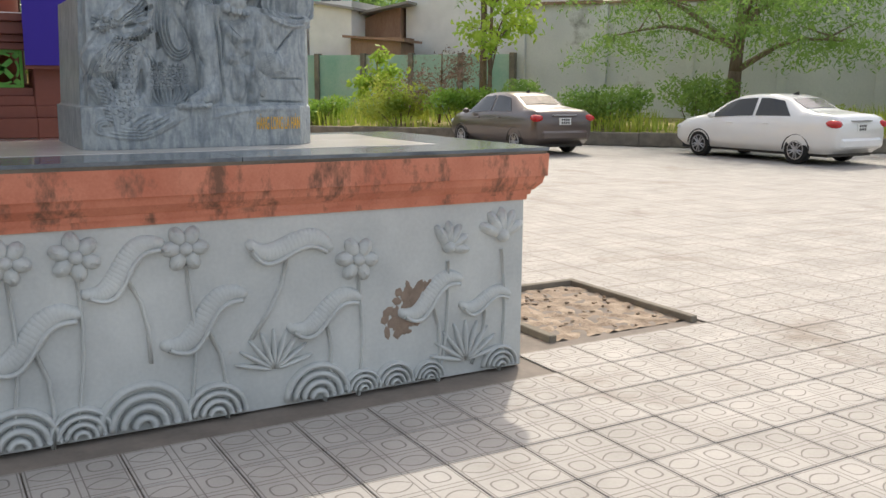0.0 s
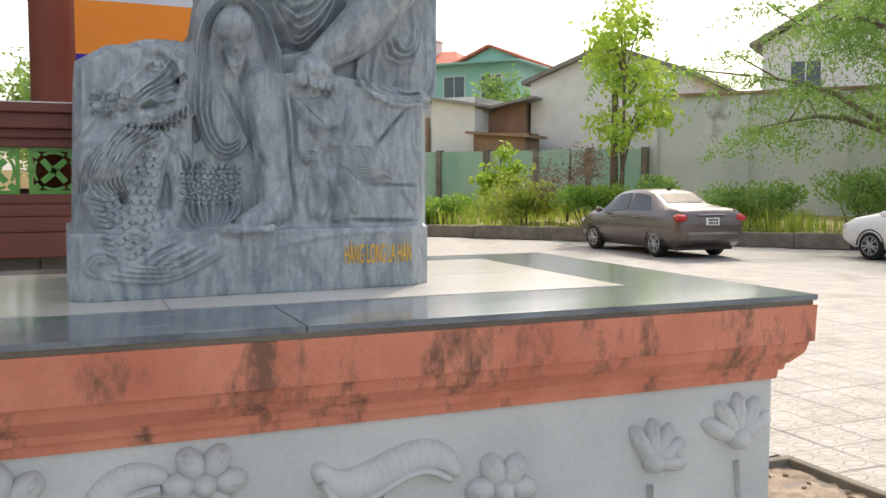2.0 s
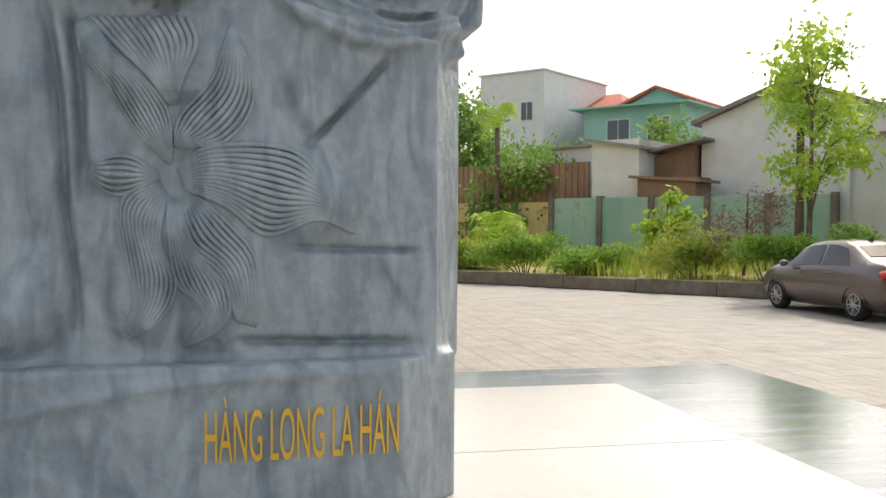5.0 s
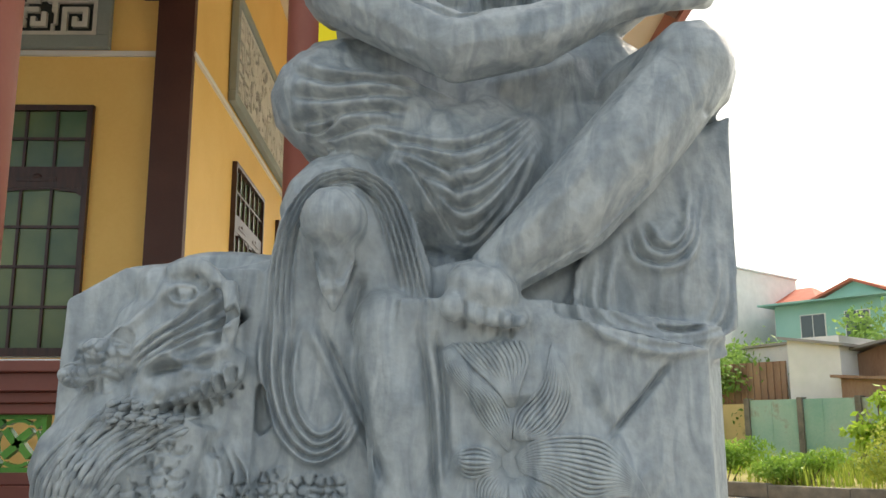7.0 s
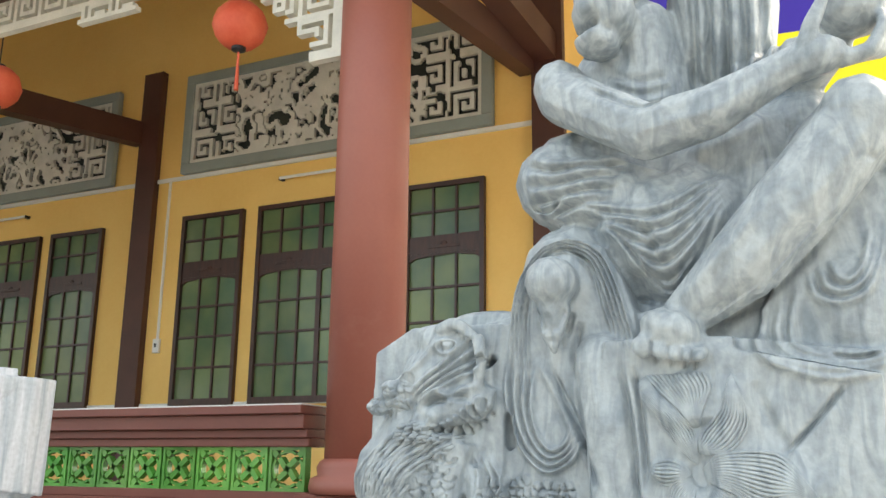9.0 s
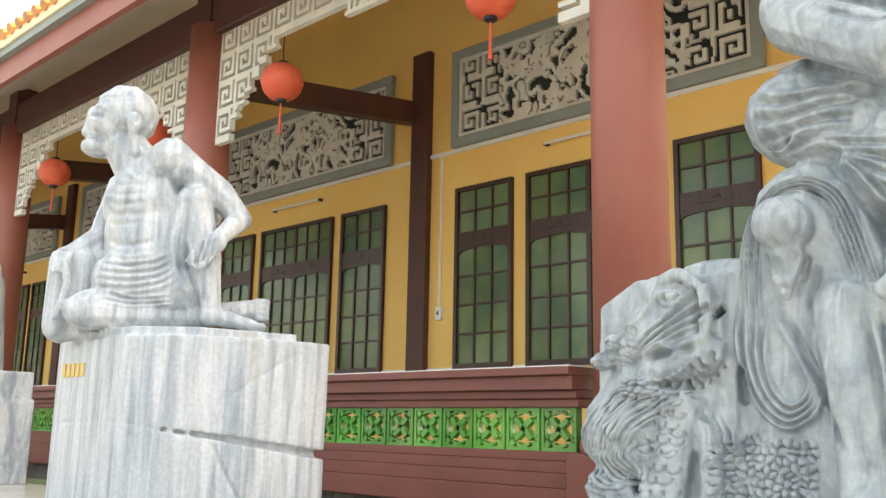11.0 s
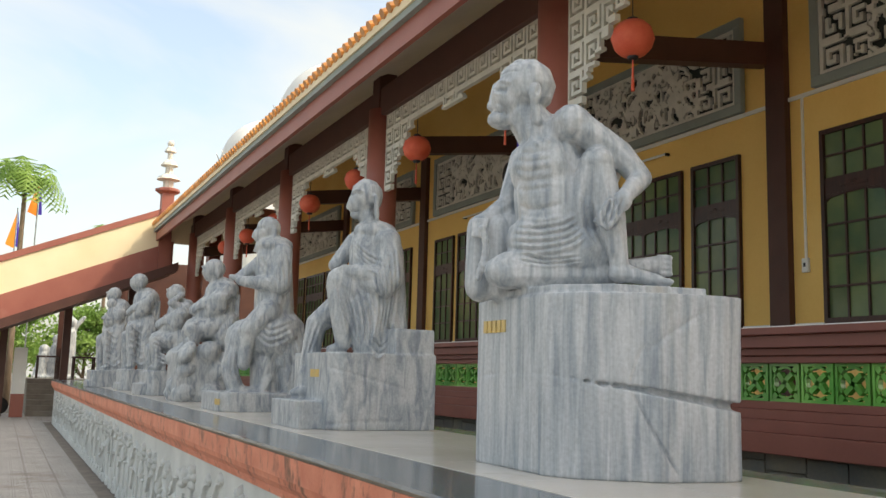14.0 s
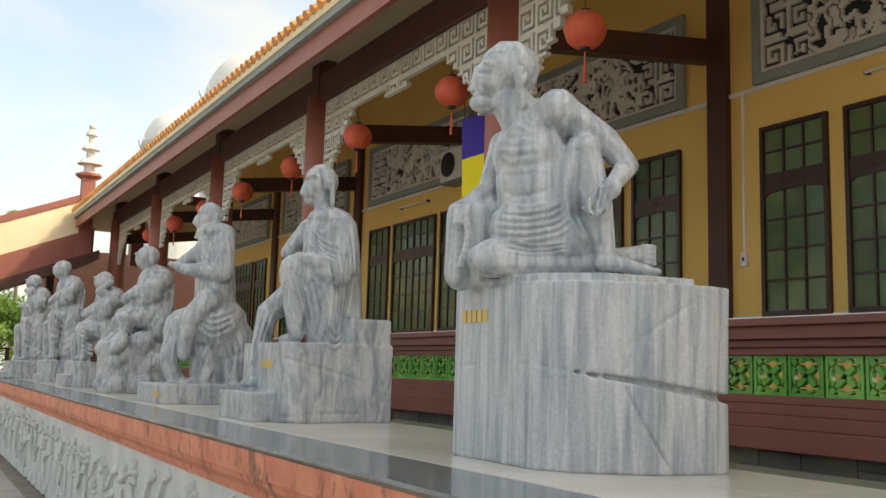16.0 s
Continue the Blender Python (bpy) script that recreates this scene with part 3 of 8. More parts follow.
# wall trim, pilasters
structure(obj("band", box((XEND, YW - 0.035, 5.4), (XW + 0.03, YW, 5.45)), M_WHITE), "thin white band along the yellow wall", "trim")
structure(obj("band_side", box((XW, YW - 0.03, 5.4), (XW + 0.035, 22, 5.45)), M_WHITE), "thin white band along the end wall", "trim")
PIL = [-9.7 - PITCH * k for k in range(5)]
for px in PIL:
    structure(obj("pilaster", box((px - 0.165, YW - 0.1, 1.25), (px + 0.165, YW, 7.0)), M_DBROWN), "dark brown pilaster on the yellow wall", "pilaster")
structure(obj("pilaster_corner", box((XW - 0.34, YW - 0.1, 1.25), (XW + 0.02, YW, 7.0)), M_DBROWN), "dark brown corner pilaster of the yellow wall", "pilaster")
structure(obj("beam_corner", box((XW - 0.3, YC, 6.1), (XW - 0.05, YW, 6.4)), M_DBROWN), "dark brown tie beam at the wall corner", "beam")
structure(obj("skirting", box((XEND, YW - 0.02, 2.44), (XW, YW, 2.48)), M_WHITE), "pale sill line below the windows", "trim")


def window(name, w, h, cols, doors):
    """A dark timber window: a lattice of panes above and below a carved lock rail."""
    e = structure(empty(name), "dark timber window with green glass panes and a carved rail", "window")
    fr = bmesh.new()
    t = 0.055
    for lo, hi in (((0, 0), (t, h)), ((w - t, 0), (w, h)), ((t, 0), (w - t, t * 1.4)), ((t, h - t), (w - t, h))):
        add_box(fr, (lo[0], -0.05, lo[1]), (hi[0], 0.03, hi[1]))
    part("window_frame", fr, M_WOOD, e)
    rail0, rail1 = h * 0.66, h * 0.745
    cr = bmesh.new()
    add_box(cr, (t, -0.035, rail0), (w - t, 0.02, rail1))
    dw = (w - 2 * t) / doors
    for d in range(doors):
        xa = t + d * dw
        pts = [(xa, rail0)] + [(xa + dw * k / 12, rail0 - 0.1 + 0.1 * math.sin(math.pi * k / 12) ** 0.5 + 0.012 * math.cos(math.pi * k / 3)) for k in range(13)] + [(xa + dw, rail0)]
        add_prism(cr, pts, "y", -0.03, 0.015)
        add_box(cr, (xa + dw * 0.28, -0.042, rail0 + 0.06), (xa + dw * 0.72, -0.034, rail0 + 0.1), 0.003)
        add_ball(cr, (xa + dw * 0.5, -0.036, rail0 + 0.11), (0.05, 0.014, 0.03), sub=1)
    part("carved_rail", cr, M_WOOD, e, "carved dark timber rail")
    mu = bmesh.new()
    n = cols * doors
    cw = (w - 2 * t) / n
    for k in range(1, n):
        b = 0.03 if k % cols == 0 else 0.013
        add_box(mu, (t + cw * k - b, -0.03, t), (t + cw * k + b, 0.01, h - t))
    zs_low = [t * 1.4 + (rail0 - t * 1.4) * k / 4 for k in range(5)]
    zs_up = [rail1 + (h - t - rail1) * k / 2 for k in range(3)]
    for z in zs_low[1:-1] + zs_up[1:-1]:
        add_box(mu, (t, -0.028, z - 0.013), (w - t, 0.012, z + 0.013))
    part("muntins", mu, M_WOOD, e)
    for zs in (zs_low, zs_up):
        for za, zb in zip(zs, zs[1:]):
            for k in range(n):
                part("pane", box((t + cw * k, -0.004, za), (t + cw * (k + 1), 0.002, zb)), M_PANE, e)
    return e


w_single = window("window_1", 0.98, 2.43, 3, 1)
w_double = window("window_2", 1.85, 2.43, 3, 2)
first = True
for k in range(5):
    s = -PITCH * k
    for src, xx in ((w_single, -5.7), (w_double, -7.77), (w_single, -8.98)):
        m = pose(xx - 0.05 + s, YW - 0.01, 2.45)
        if k == 0 and (src is w_double or xx == -5.7):
            src.matrix_basis = m
        else:
            copy_thing(src, m)
for yy in (9.5, 12.6):
    copy_thing(w_double, pose(XW + 0.01, yy, 2.49, 0, 0, 90))


def flower_mask(cells, rows, seed):
    rs = random.Random(seed)
    blooms = [(rs.uniform(0.2, 0.8) * cells, rs.uniform(0.15, 0.85) * rows, rs.uniform(4, 7)) for _ in range(16)]

    def solid(i, j):
        if i < 2 or j < 2 or i >= cells - 2 or j >= rows - 2:
            return True
        edge = min(i, cells - 1 - i)
        if edge < cells * 0.17:
            return KEY[(j // 2) % 8][(edge // 2) % 8] == "1" and ((i // 3 + j // 5) % 7 != 0)
        for bx, by, br in blooms:
            d, a = math.hypot(i - bx, j - by), math.atan2(j - by, i - bx)
            if d < br * (0.75 + 0.25 * math.cos(5 * a)):
                return d < 1.6 or abs(math.cos(2.5 * a)) > 0.25
        v = noise.noise((i * 0.13, j * 0.13, seed * 7.3)) + 0.35 * noise.noise((i * 0.26, j * 0.24, seed))
        return abs(v) < 0.19 or v > 0.42
    return solid


LC = 0.0255
lat = structure(empty("lattice_panel"), "pierced cement lattice panel in a grey frame", "lattice panel")
part("lattice", fret(164, 44, LC, flower_mask(164, 44, 3), 0.05), M_LATTICE, lat, "pale carved flower and key lattice")
fr = bmesh.new()
W, Hh = 164 * LC, 44 * LC
f = 0.13
for lo, hi in (((-f, -f), (W + f, 0)), ((-f, Hh), (W + f, Hh + f)), ((-f, 0), (0, Hh)), ((W, 0), (W + f, Hh))):
    add_box(fr, (lo[0], -0.03, lo[1]), (hi[0], 0.06, hi[1]), 0.008)
part("frame", fr, M_GREY, lat, "grey moulded frame")
# no opening in the wall: a flat sheet painted dark as shade behind the piercings
part("backing", box((0, 0.055, 0), (W, 0.06, Hh)), M_LATTICE_SHADE, lat, "dark sheet painted as the shade behind the lattice")
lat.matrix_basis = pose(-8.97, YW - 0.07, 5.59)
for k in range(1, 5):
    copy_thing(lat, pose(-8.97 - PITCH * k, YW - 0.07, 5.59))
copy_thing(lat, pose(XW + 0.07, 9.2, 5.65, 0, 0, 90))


def valance_mask(cells, rows):
    def solid(i, j):
        e = min(i, cells - 1 - i)
        drop = rows if e < 7 else max(9, rows * 0.86 - (e - 7) * 0.95) if e < 30 else 9 + (4 if (abs(i - cells / 2) < 9) else 0)
        drop = drop - (drop % 3)
        jj = rows - 1 - j
        if jj >= drop:
            return False
        if jj >= drop - 1 or jj < 1 or e < 1:
            return True
        return KEY[jj % 8][i % 8] == "1"
    return solid


val = structure(empty("valance"), "pale cement key-fret valance hung between columns", "valance")
VC = 0.042
vn = int((PITCH - 0.5) / VC)
part("fret", fret(vn, 34, VC, valance_mask(vn, 34), 0.07), M_LATTICE, val)
val.matrix_basis = pose(COLS[1] + 0.25, YC - 0.05, 6.2 - 34 * VC)
for k in range(2, 6):
    copy_thing(val, pose(COLS[k] + 0.25, YC - 0.05, 6.2 - 34 * VC))


# lanterns
def lantern():
    e = empty("lantern")
    bm = bmesh.new()
    prof = [(0.05, -0.2), (0.13, -0.18), (0.2, -0.11), (0.235, 0.0), (0.2, 0.11), (0.13, 0.18), (0.05, 0.2)]
    seg = 32
    rings = [[bm.verts.new((r * (1 if i % 2 else 0.95) * math.cos(2 * math.pi * i / seg), r * (1 if i % 2 else 0.95) * math.sin(2 * math.pi * i / seg), z)) for i in range(seg)] for r, z in prof]
    for a, b in zip(rings, rings[1:]):
        for i in range(seg):
            bm.faces.new((a[i], a[(i + 1) % seg], b[(i + 1) % seg], b[i]))
    part("shade", bm, M_RED, e, smooth=True)
    part("cap", lathe([(0.06, 0.2), (0.06, 0.225), (0.03, 0.24)], 16), M_BLACK, e)
    part("foot", lathe([(0.03, -0.24), (0.06, -0.225), (0.06, -0.2)], 16), M_BLACK, e)
    part("cord", rod((0, 0, 0.24), (0, 0, 1.2), 0.006), M_BLACK, e)
    part("tassel", rod((0, 0, -0.24), (0, 0, -0.58), 0.008, 0.02, 8), M_RED, e)
    return tagged(e, "round red pleated paper lantern with a tassel", "lantern", "veranda lanterns")


lan = lantern()
lan.matrix_basis = pose(-8.57, 4.25, 5.32)
for xx in (-5.62, -11.3, -14.2, -17.0, -19.9, -22.6, -25.5, -28.2):
    copy_thing(lan, pose(xx, 4.25, 5.34))


# ---- statues ----
def unit_form(make):
    bm = bmesh.new()
    make(bm)
    bm.verts.index_update()
    out = np.array([v.co[:] for v in bm.verts]), [[v.index for v in f.verts] for f in bm.faces]
    bm.free()
    return out


BALLS = {s: unit_form(lambda bm, s=s: bmesh.ops.create_icosphere(bm, subdivisions=s, radius=1.0)) for s in (1, 2)}
RODS = {s: unit_form(lambda bm, s=s: bmesh.ops.create_cone(bm, cap_ends=True, segments=s, radius1=1.0, radius2=1.0, depth=1.0)) for s in (6, 10)}


class Heap:
    """Many small forms gathered fast into one mesh."""

    def __init__(self):
        self.v, self.f, self.n = [], [], 0

    def put(self, v, f):
        self.v.append(v)
        self.f += [[i + self.n for i in q] for q in f]
        self.n += len(v)

    def mesh(self, name, shift=(0, 0, 0)):
        me = bpy.data.meshes.new(name)
        me.from_pydata((np.concatenate(self.v) - np.array(shift)).tolist(), [], self.f)
        me.update()
        return me


class Clay(Heap):
    """Solid lumps that are fused into one carved skin."""

    def __init__(self):
        self.v, self.f, self.n = [], [], 0
        self.bm = bmesh.new()
        self.later, self.way, self.skin = [], None, None
        self.crisp, self.fine = Heap(), False

    def gather(self):
        self.bm.verts.index_update()
        if len(self.bm.verts):
            self.put(np.array([v.co[:] for v in self.bm.verts]), [[v.index for v in f.verts] for f in self.bm.faces])
        self.bm.clear()

    def settle(self, p, sink):
        """The place on the skin that p falls on, along the carver's way."""
        p = Vector(p)
        hit, place, normal, _ = self.skin.ray_cast(p - self.way * 2.0, self.way)
        if not hit or abs((place - p).dot(self.way)) > 0.3:
            return p
        return place - self.way * sink

    def carve(self, way, sink=0.45):
        """Lay all folds and bumps that were noted on the skin of the solid forms."""
        self.gather()
        self.way = Vector(way).normalized()
        self.skin = bpy.data.objects.new("skin", self.mesh("skin"))
        scene.collection.objects.link(self.skin)
        bpy.context.view_layer.update()
        for kind, data in self.later:
            if kind == "rope":
                P, r0, r1 = data
                P = [self.settle(p, sink * r0) for p in P]
                if self.fine and r0 < 0.0125:
                    self.strand(P, r0, r1)
                    continue
                n = len(P) - 1
                for i in range(n):
                    a, b = r0 + (r1 - r0) * i / n, r0 + (r1 - r0) * (i + 1) / n
                    if (P[i + 1] - P[i]).length < 0.16:
                        self.rodlet(P[i], P[i + 1], a, b, 6)
                    self.ball(P[i + 1], b, sub=1, solid=True)
            else:
                c, r, rot = data
                self.ball(self.settle(c, 0.0), r, rot, 1, True)
        self.later = []
        bpy.data.objects.remove(self.skin)

    def strand(self, P, r0, r1):
        """A fine half-round ridge, kept crisp."""
        v, f = [], []
        n = len(P)
        for i, p in enumerate(P):
            t = P[min(i + 1, n - 1)] - P[max(i - 1, 0)]
            s = t.cross(self.way)
            if s.length < 1e-6:
                return
            s.normalize()
            r = (r0 + (r1 - r0) * i / (n - 1)) * (0.35 if i in (0, n - 1) else 1.0)
            for a in (-35, 15, 65, 115, 165, 215):
                v.append((p + s * (r * math.cos(radians(a))) - self.way * (r * math.sin(radians(a))))[:])
            if i:
                k = 6 * (i - 1)
                f += [[k + j, k + j + 1, k + j + 7, k + j + 6] for j in range(5)]
        self.crisp.put(np.array(v), f)

    def ball(self, c, r, rot=(0, 0, 0), sub=2, solid=False):
        if not solid and max(r if isinstance(r, tuple) else (r,)) < 0.022:
            self.later.append(("ball", (c, r, rot)))
            return
        v, f = BALLS[sub]
        r = (r, r, r) if isinstance(r, (int, float)) else r
        m = np.array(Euler([radians(a) for a in rot]).to_matrix())
        self.put((v * np.array(r)) @ m.T + np.array(c[:]), f)

    def rodlet(self, p, q, r0, r1, seg):
        v, f = RODS[seg]
        p, q = Vector(p), Vector(q)
        d = q - p
        if d.length < 1e-6:
            return
        m = np.array(d.to_track_quat("Z", "Y").to_matrix())
        t = v[:, 2:3] + 0.5
        w = np.concatenate([v[:, :2] * (r0 + (r1 - r0) * t), (t - 0.5) * d.length], 1)
        self.put(w @ m.T + np.array(((p + q) / 2)[:]), f)

    def limb(self, p, q, r0, r1=None, seg=10):
        r1 = r0 if r1 is None else r1
        self.rodlet(p, q, r0, r1, seg)
        big = 2 if max(r0, r1) > 0.05 else 1
        self.ball(p, r0, sub=big, solid=True)
        self.ball(q, r1, sub=big, solid=True)

    def rope(self, points, r0, r1=None, n=12, solid=False):
        P = curve(points, n * 2 if not solid else n)
        r1 = r0 if r1 is None else r1
        if not solid:
            self.later.append(("rope", (P, r0, r1)))
            return
        for i in range(n):
            a, b = r0 + (r1 - r0) * i / n, r0 + (r1 - r0) * (i + 1) / n
            self.rodlet(P[i], P[i + 1], a, b, 6)
            self.ball(P[i + 1], b, sub=1, solid=True)

    def drape(self, A, B, n, r, taper=1.0, steps=12):
        """Folds that pass from line A to line B."""
        span = max((Vector(a) - Vector(b)).length for a, b in zip(A, B))
        r = min(r, span / max(1, n - 1) / 2.5)
        for k in range(n):
            f = k / max(1, n - 1)
            self.rope([Vector(a).lerp(Vector(b), f) for a, b in zip(A, B)], r, r * taper, steps)

    def block(self, lo, hi):
        add_box(self.bm, lo, hi)

    def slab(self, pts, axis, a, b):
        add_prism(self.bm, pts, axis, a, b)

    def finish(self, name, voxel, material, origin, smooth=2):
        self.gather()
        self.bm.free()
        me = self.mesh("clay", origin)
        raw = bpy.data.objects.new("clay", me)
        scene.collection.objects.link(raw)
        md = raw.modifiers.new("fuse", "REMESH")
        md.mode, md.voxel_size, md.adaptivity = "VOXEL", voxel, 0.0
        if smooth:
            sm = raw.modifiers.new("worn", "SMOOTH")
            sm.factor, sm.iterations = 0.5, smooth
        dg = bpy.context.evaluated_depsgraph_get()
        done = bpy.data.meshes.new_from_object(raw.evaluated_get(dg))
        if self.crisp.n:
            bm = bmesh.new()
            bm.from_mesh(done)
            bm.from_mesh(self.crisp.mesh("strands", origin))
            bm.to_mesh(done)
            bm.free()
        done.name = name
        bpy.data.objects.remove(raw)
        done.materials.clear()
        done.materials.append(material)
        for poly in done.polygons:
            poly.use_smooth = True
        ob = new(name, done)
        ob.location = origin
        return ob


M_BLUE_MARBLE = marble("blue_grey_marble", rgb((126, 136, 142)), rgb((168, 175, 177)), rgb((148, 156, 160)), 13.0, 9, (1.7, 1.5, 0.5), 0.42, 0.5, None, (0.2, 0.65, 0.1))
M_WHITE_MARBLE = marble("white_grey_marble", rgb((142, 151, 160)), rgb((192, 195, 198)), rgb((170, 176, 181)), 6.5, 4, (3.2, 3.2, 0.22), 0.42, 0.25, rgb((176, 164, 142)))
M_GREY_MARBLE = marble("grey_marble", rgb((132, 140, 149)), rgb((188, 191, 192)), rgb((162, 168, 173)), 8.0, 8, (1.8, 1.8, 0.5), 0.45, 0.25)
M_FADED = mat("faded_yellow_paint", rgb((200, 176, 122)), rgb((216, 184, 112)), rough=0.7, scale=14, contrast=0.15)
M_GILT = mat("gilt_paint", rgb((226, 168, 44)), rgb((240, 190, 70)), rough=0.5, scale=9)


class Chisel:
    """Carves a fused skin: ridges, grooves, scales and cells pressed along the carver's way."""

    def __init__(self, ob, way, fine=None):
        self.me, self.at, self.way = ob.data, np.array(ob.location[:]), np.array(Vector(way).normalized()[:])
        if fine:
            bm = bmesh.new()
            bm.from_mesh(self.me)
            r = np.cross(self.way, (0, 0, 1))
            keep = []
            for f in bm.faces:
                c = np.array(f.calc_center_median()[:]) + self.at
                if f.normal.dot(Vector(self.way)) < -0.25 and fine(c @ r, c[2]):
                    keep.append(f)
            bmesh.ops.subdivide_edges(bm, edges=list({e for f in keep for e in f.edges}), cuts=1, use_grid_fill=True)
            bm.to_mesh(self.me)
            bm.free()
        n = len(self.me.vertices)
        v, q = np.empty(n * 3), np.empty(n * 3)
        self.me.vertices.foreach_get("co", v)
        self.me.vertex_normals.foreach_get("vector", q)
        self.v, self.n = v.reshape(-1, 3), q.reshape(-1, 3)
        w = self.v + self.at
        self.a, self.b = w @ np.cross(self.way, (0, 0, 1)), w[:, 2]
        self.depth = w @ self.way
        self.face = np.clip(-(self.n @ self.way) * 1.7, 0, 1)
        self.d, self.hair = np.zeros(n), []

    def near(self, P, reach, least=None):
        P = np.array(P)
        s = (self.a > P[:, 0].min() - reach) & (self.a < P[:, 0].max() + reach) & (self.b > P[:, 1].min() - reach) & (self.b < P[:, 1].max() + reach) & (self.face > 0.02)
        return np.nonzero(s)[0]

    def line(self, pts, w, h, n=22, ends=True):
        """A soft ridge (h > 0) or groove (h < 0) along a smooth line."""
        P = np.array([(p.x, p.z) for p in curve([(x, 0, z) for x, z in pts], n)])
        s = self.near(P, 3 * w)
        if not len(s):
            return
        X = np.stack([self.a[s], self.b[s]], 1)
        best, where = np.full(len(s), 9.0), np.zeros(len(s))
        for i in range(len(P) - 1):
            d = P[i + 1] - P[i]
            t = np.clip(((X - P[i]) @ d) / max(1e-9, d @ d), 0, 1)
            m = np.hypot(*(X - P[i] - t[:, None] * d).T)
            k = m < best
            best[k], where[k] = m[k], ((i + t) / n)[k]
        fade = np.clip(np.minimum(where, 1 - where) * 6, 0.0, 1) if ends else 1.0
        self.d[s] += h * np.exp(-(best / w) ** 2) * fade

    def folds(self, A, B, n, h, sharp=0.36, steps=22):
        """Folds that pass from line A to line B, with narrow valleys between."""
        A, B = np.array(A), np.array(B)
        gap = np.median(np.hypot(*(A - B).T)) / max(1, n - 1)
        for k in range(n):
            f = k / max(1, n - 1)
            self.line(A * (1 - f) + B * f, gap * sharp, h, steps)
            if k < n - 1:
                f = (k + 0.5) / (n - 1)
                self.line(A * (1 - f) + B * f, gap * 0.2, -h * 0.6, steps)

    def comb(self, A, B, n, r=0.0, lift=0.0):
        """Strands of hair from line A to line B that meet at both ends, laid on the carved skin later."""
        A, B = np.array(A), np.array(B)
        wide = np.hypot(*(A - B).T).max()
        if lift:
            self.line((A + B) / 2, wide * 0.42, lift)
        for k in range(n + 1):
            f = k / n
            self.hair.append((A * (1 - f) + B * f, r or wide / n * 0.46))

    def lay_hair(self, ob):
        """Each strand becomes a half-round ridge that follows the skin."""
        hp = Heap()
        bpy.context.view_layer.update()
        across, way = Vector(np.cross(self.way, (0, 0, 1))), Vector(self.way)
        for pts, r in self.hair:
            P = []
            for p in curve([(x, 0, z) for x, z in pts], 22):
                q = across * p.x + Vector((0, 0, p.z)) - Vector(self.at)
                q -= way * (q.dot(way) + 2.0)
                hit, place, normal, _ = ob.ray_cast(q, way)
                if hit and (not P or (place - P[-1]).length < 0.12):
                    P.append(place)
            if len(P) < 5:
                continue
            v, f = [], []
            for i, p in enumerate(P):
                t = P[min(i + 1, len(P) - 1)] - P[max(i - 1, 0)]
                s = t.cross(way).normalized()
                w = r * (0.3 if i in (0, len(P) - 1) else 1.0)
                for a in (-50, 5, 50, 90, 130, 175, 230):
                    v.append((p + s * (w * math.cos(radians(a))) - way * (w * 1.25 * math.sin(radians(a)) + 0.25 * w))[:])
                if i:
                    k = 7 * (i - 1)
                    f += [[k + j, k + j + 1, k + j + 8, k + j + 7] for j in range(6)]
            hp.put(np.array(v), f)
        if hp.n:
            bm = bmesh.new()
            bm.from_mesh(self.me)
            bm.from_mesh(hp.mesh("hair"))
            bm.to_mesh(self.me)
            bm.free()
            for poly in self.me.polygons:
                poly.use_smooth = True

    def cells(self, centres, reach, h, rim=0.35):
        """Rounded cells with grooves between them round the given centres."""
        C = np.array(centres)
        s = self.near(C, reach)
        X = np.stack([self.a[s], self.b[s]], 1)
        f1, f2 = np.full(len(s), 9.0), np.full(len(s), 9.0)
        for c in C:
            m = np.hypot(*(X - c).T)
            f2 = np.minimum(f2, np.maximum(f1, m))
            f1 = np.minimum(f1, m)
        on = f1 < reach
        self.d[s] += np.where(on, h * (np.clip((f2 - f1) / (reach * rim), 0, 1) - 0.75), 0)

    def scales(self, pts, width, pitch, h):
        """Overlapping round scales along a band."""
        P = curve([(x, 0, z) for x, z in pts], 60)
        run = sum((P[i + 1] - P[i]).length for i in range(60))
        rows = int(run / pitch)
        cs = []
        for r in range(rows):
            i = min(59, int(60 * r / rows))
            t = (P[i + 1] - P[i]).normalized()
            side = Vector((-t.z, 0, t.x))
            m = int(width / pitch)
            for k in range(-m, m + 1):
                c = P[i] + side * (k + 0.5 * (r % 2)) * pitch
                cs.append((c.x, c.z, t.x, t.z))
        for x, z, tx, tz in cs:
            s = self.near([(x, z)], pitch * 0.75)
            X = np.stack([self.a[s] - x, self.b[s] - z], 1)
            along, off = X @ np.array((tx, tz)), X @ np.array((-tz, tx))
            r = np.hypot(along, off) / (pitch * 0.62)
            self.d[s] += np.where((r < 1.05) & (along > -pitch * 0.1), -h * np.exp(-((r - 0.9) / 0.16) ** 2), 0)

    def done(self, ob, shear=0.0, gain=1.0):
        self.v -= self.way * (self.d * self.face * gain)[:, None]
        self.me.vertices.foreach_set("co", self.v.ravel())
        self.me.update()
        if self.hair:
            self.lay_hair(ob)
        if shear:
            for p in self.me.vertices:
                p.co.y += shear * (p.co.x + self.at[0] + 2.17)
            self.me.update()


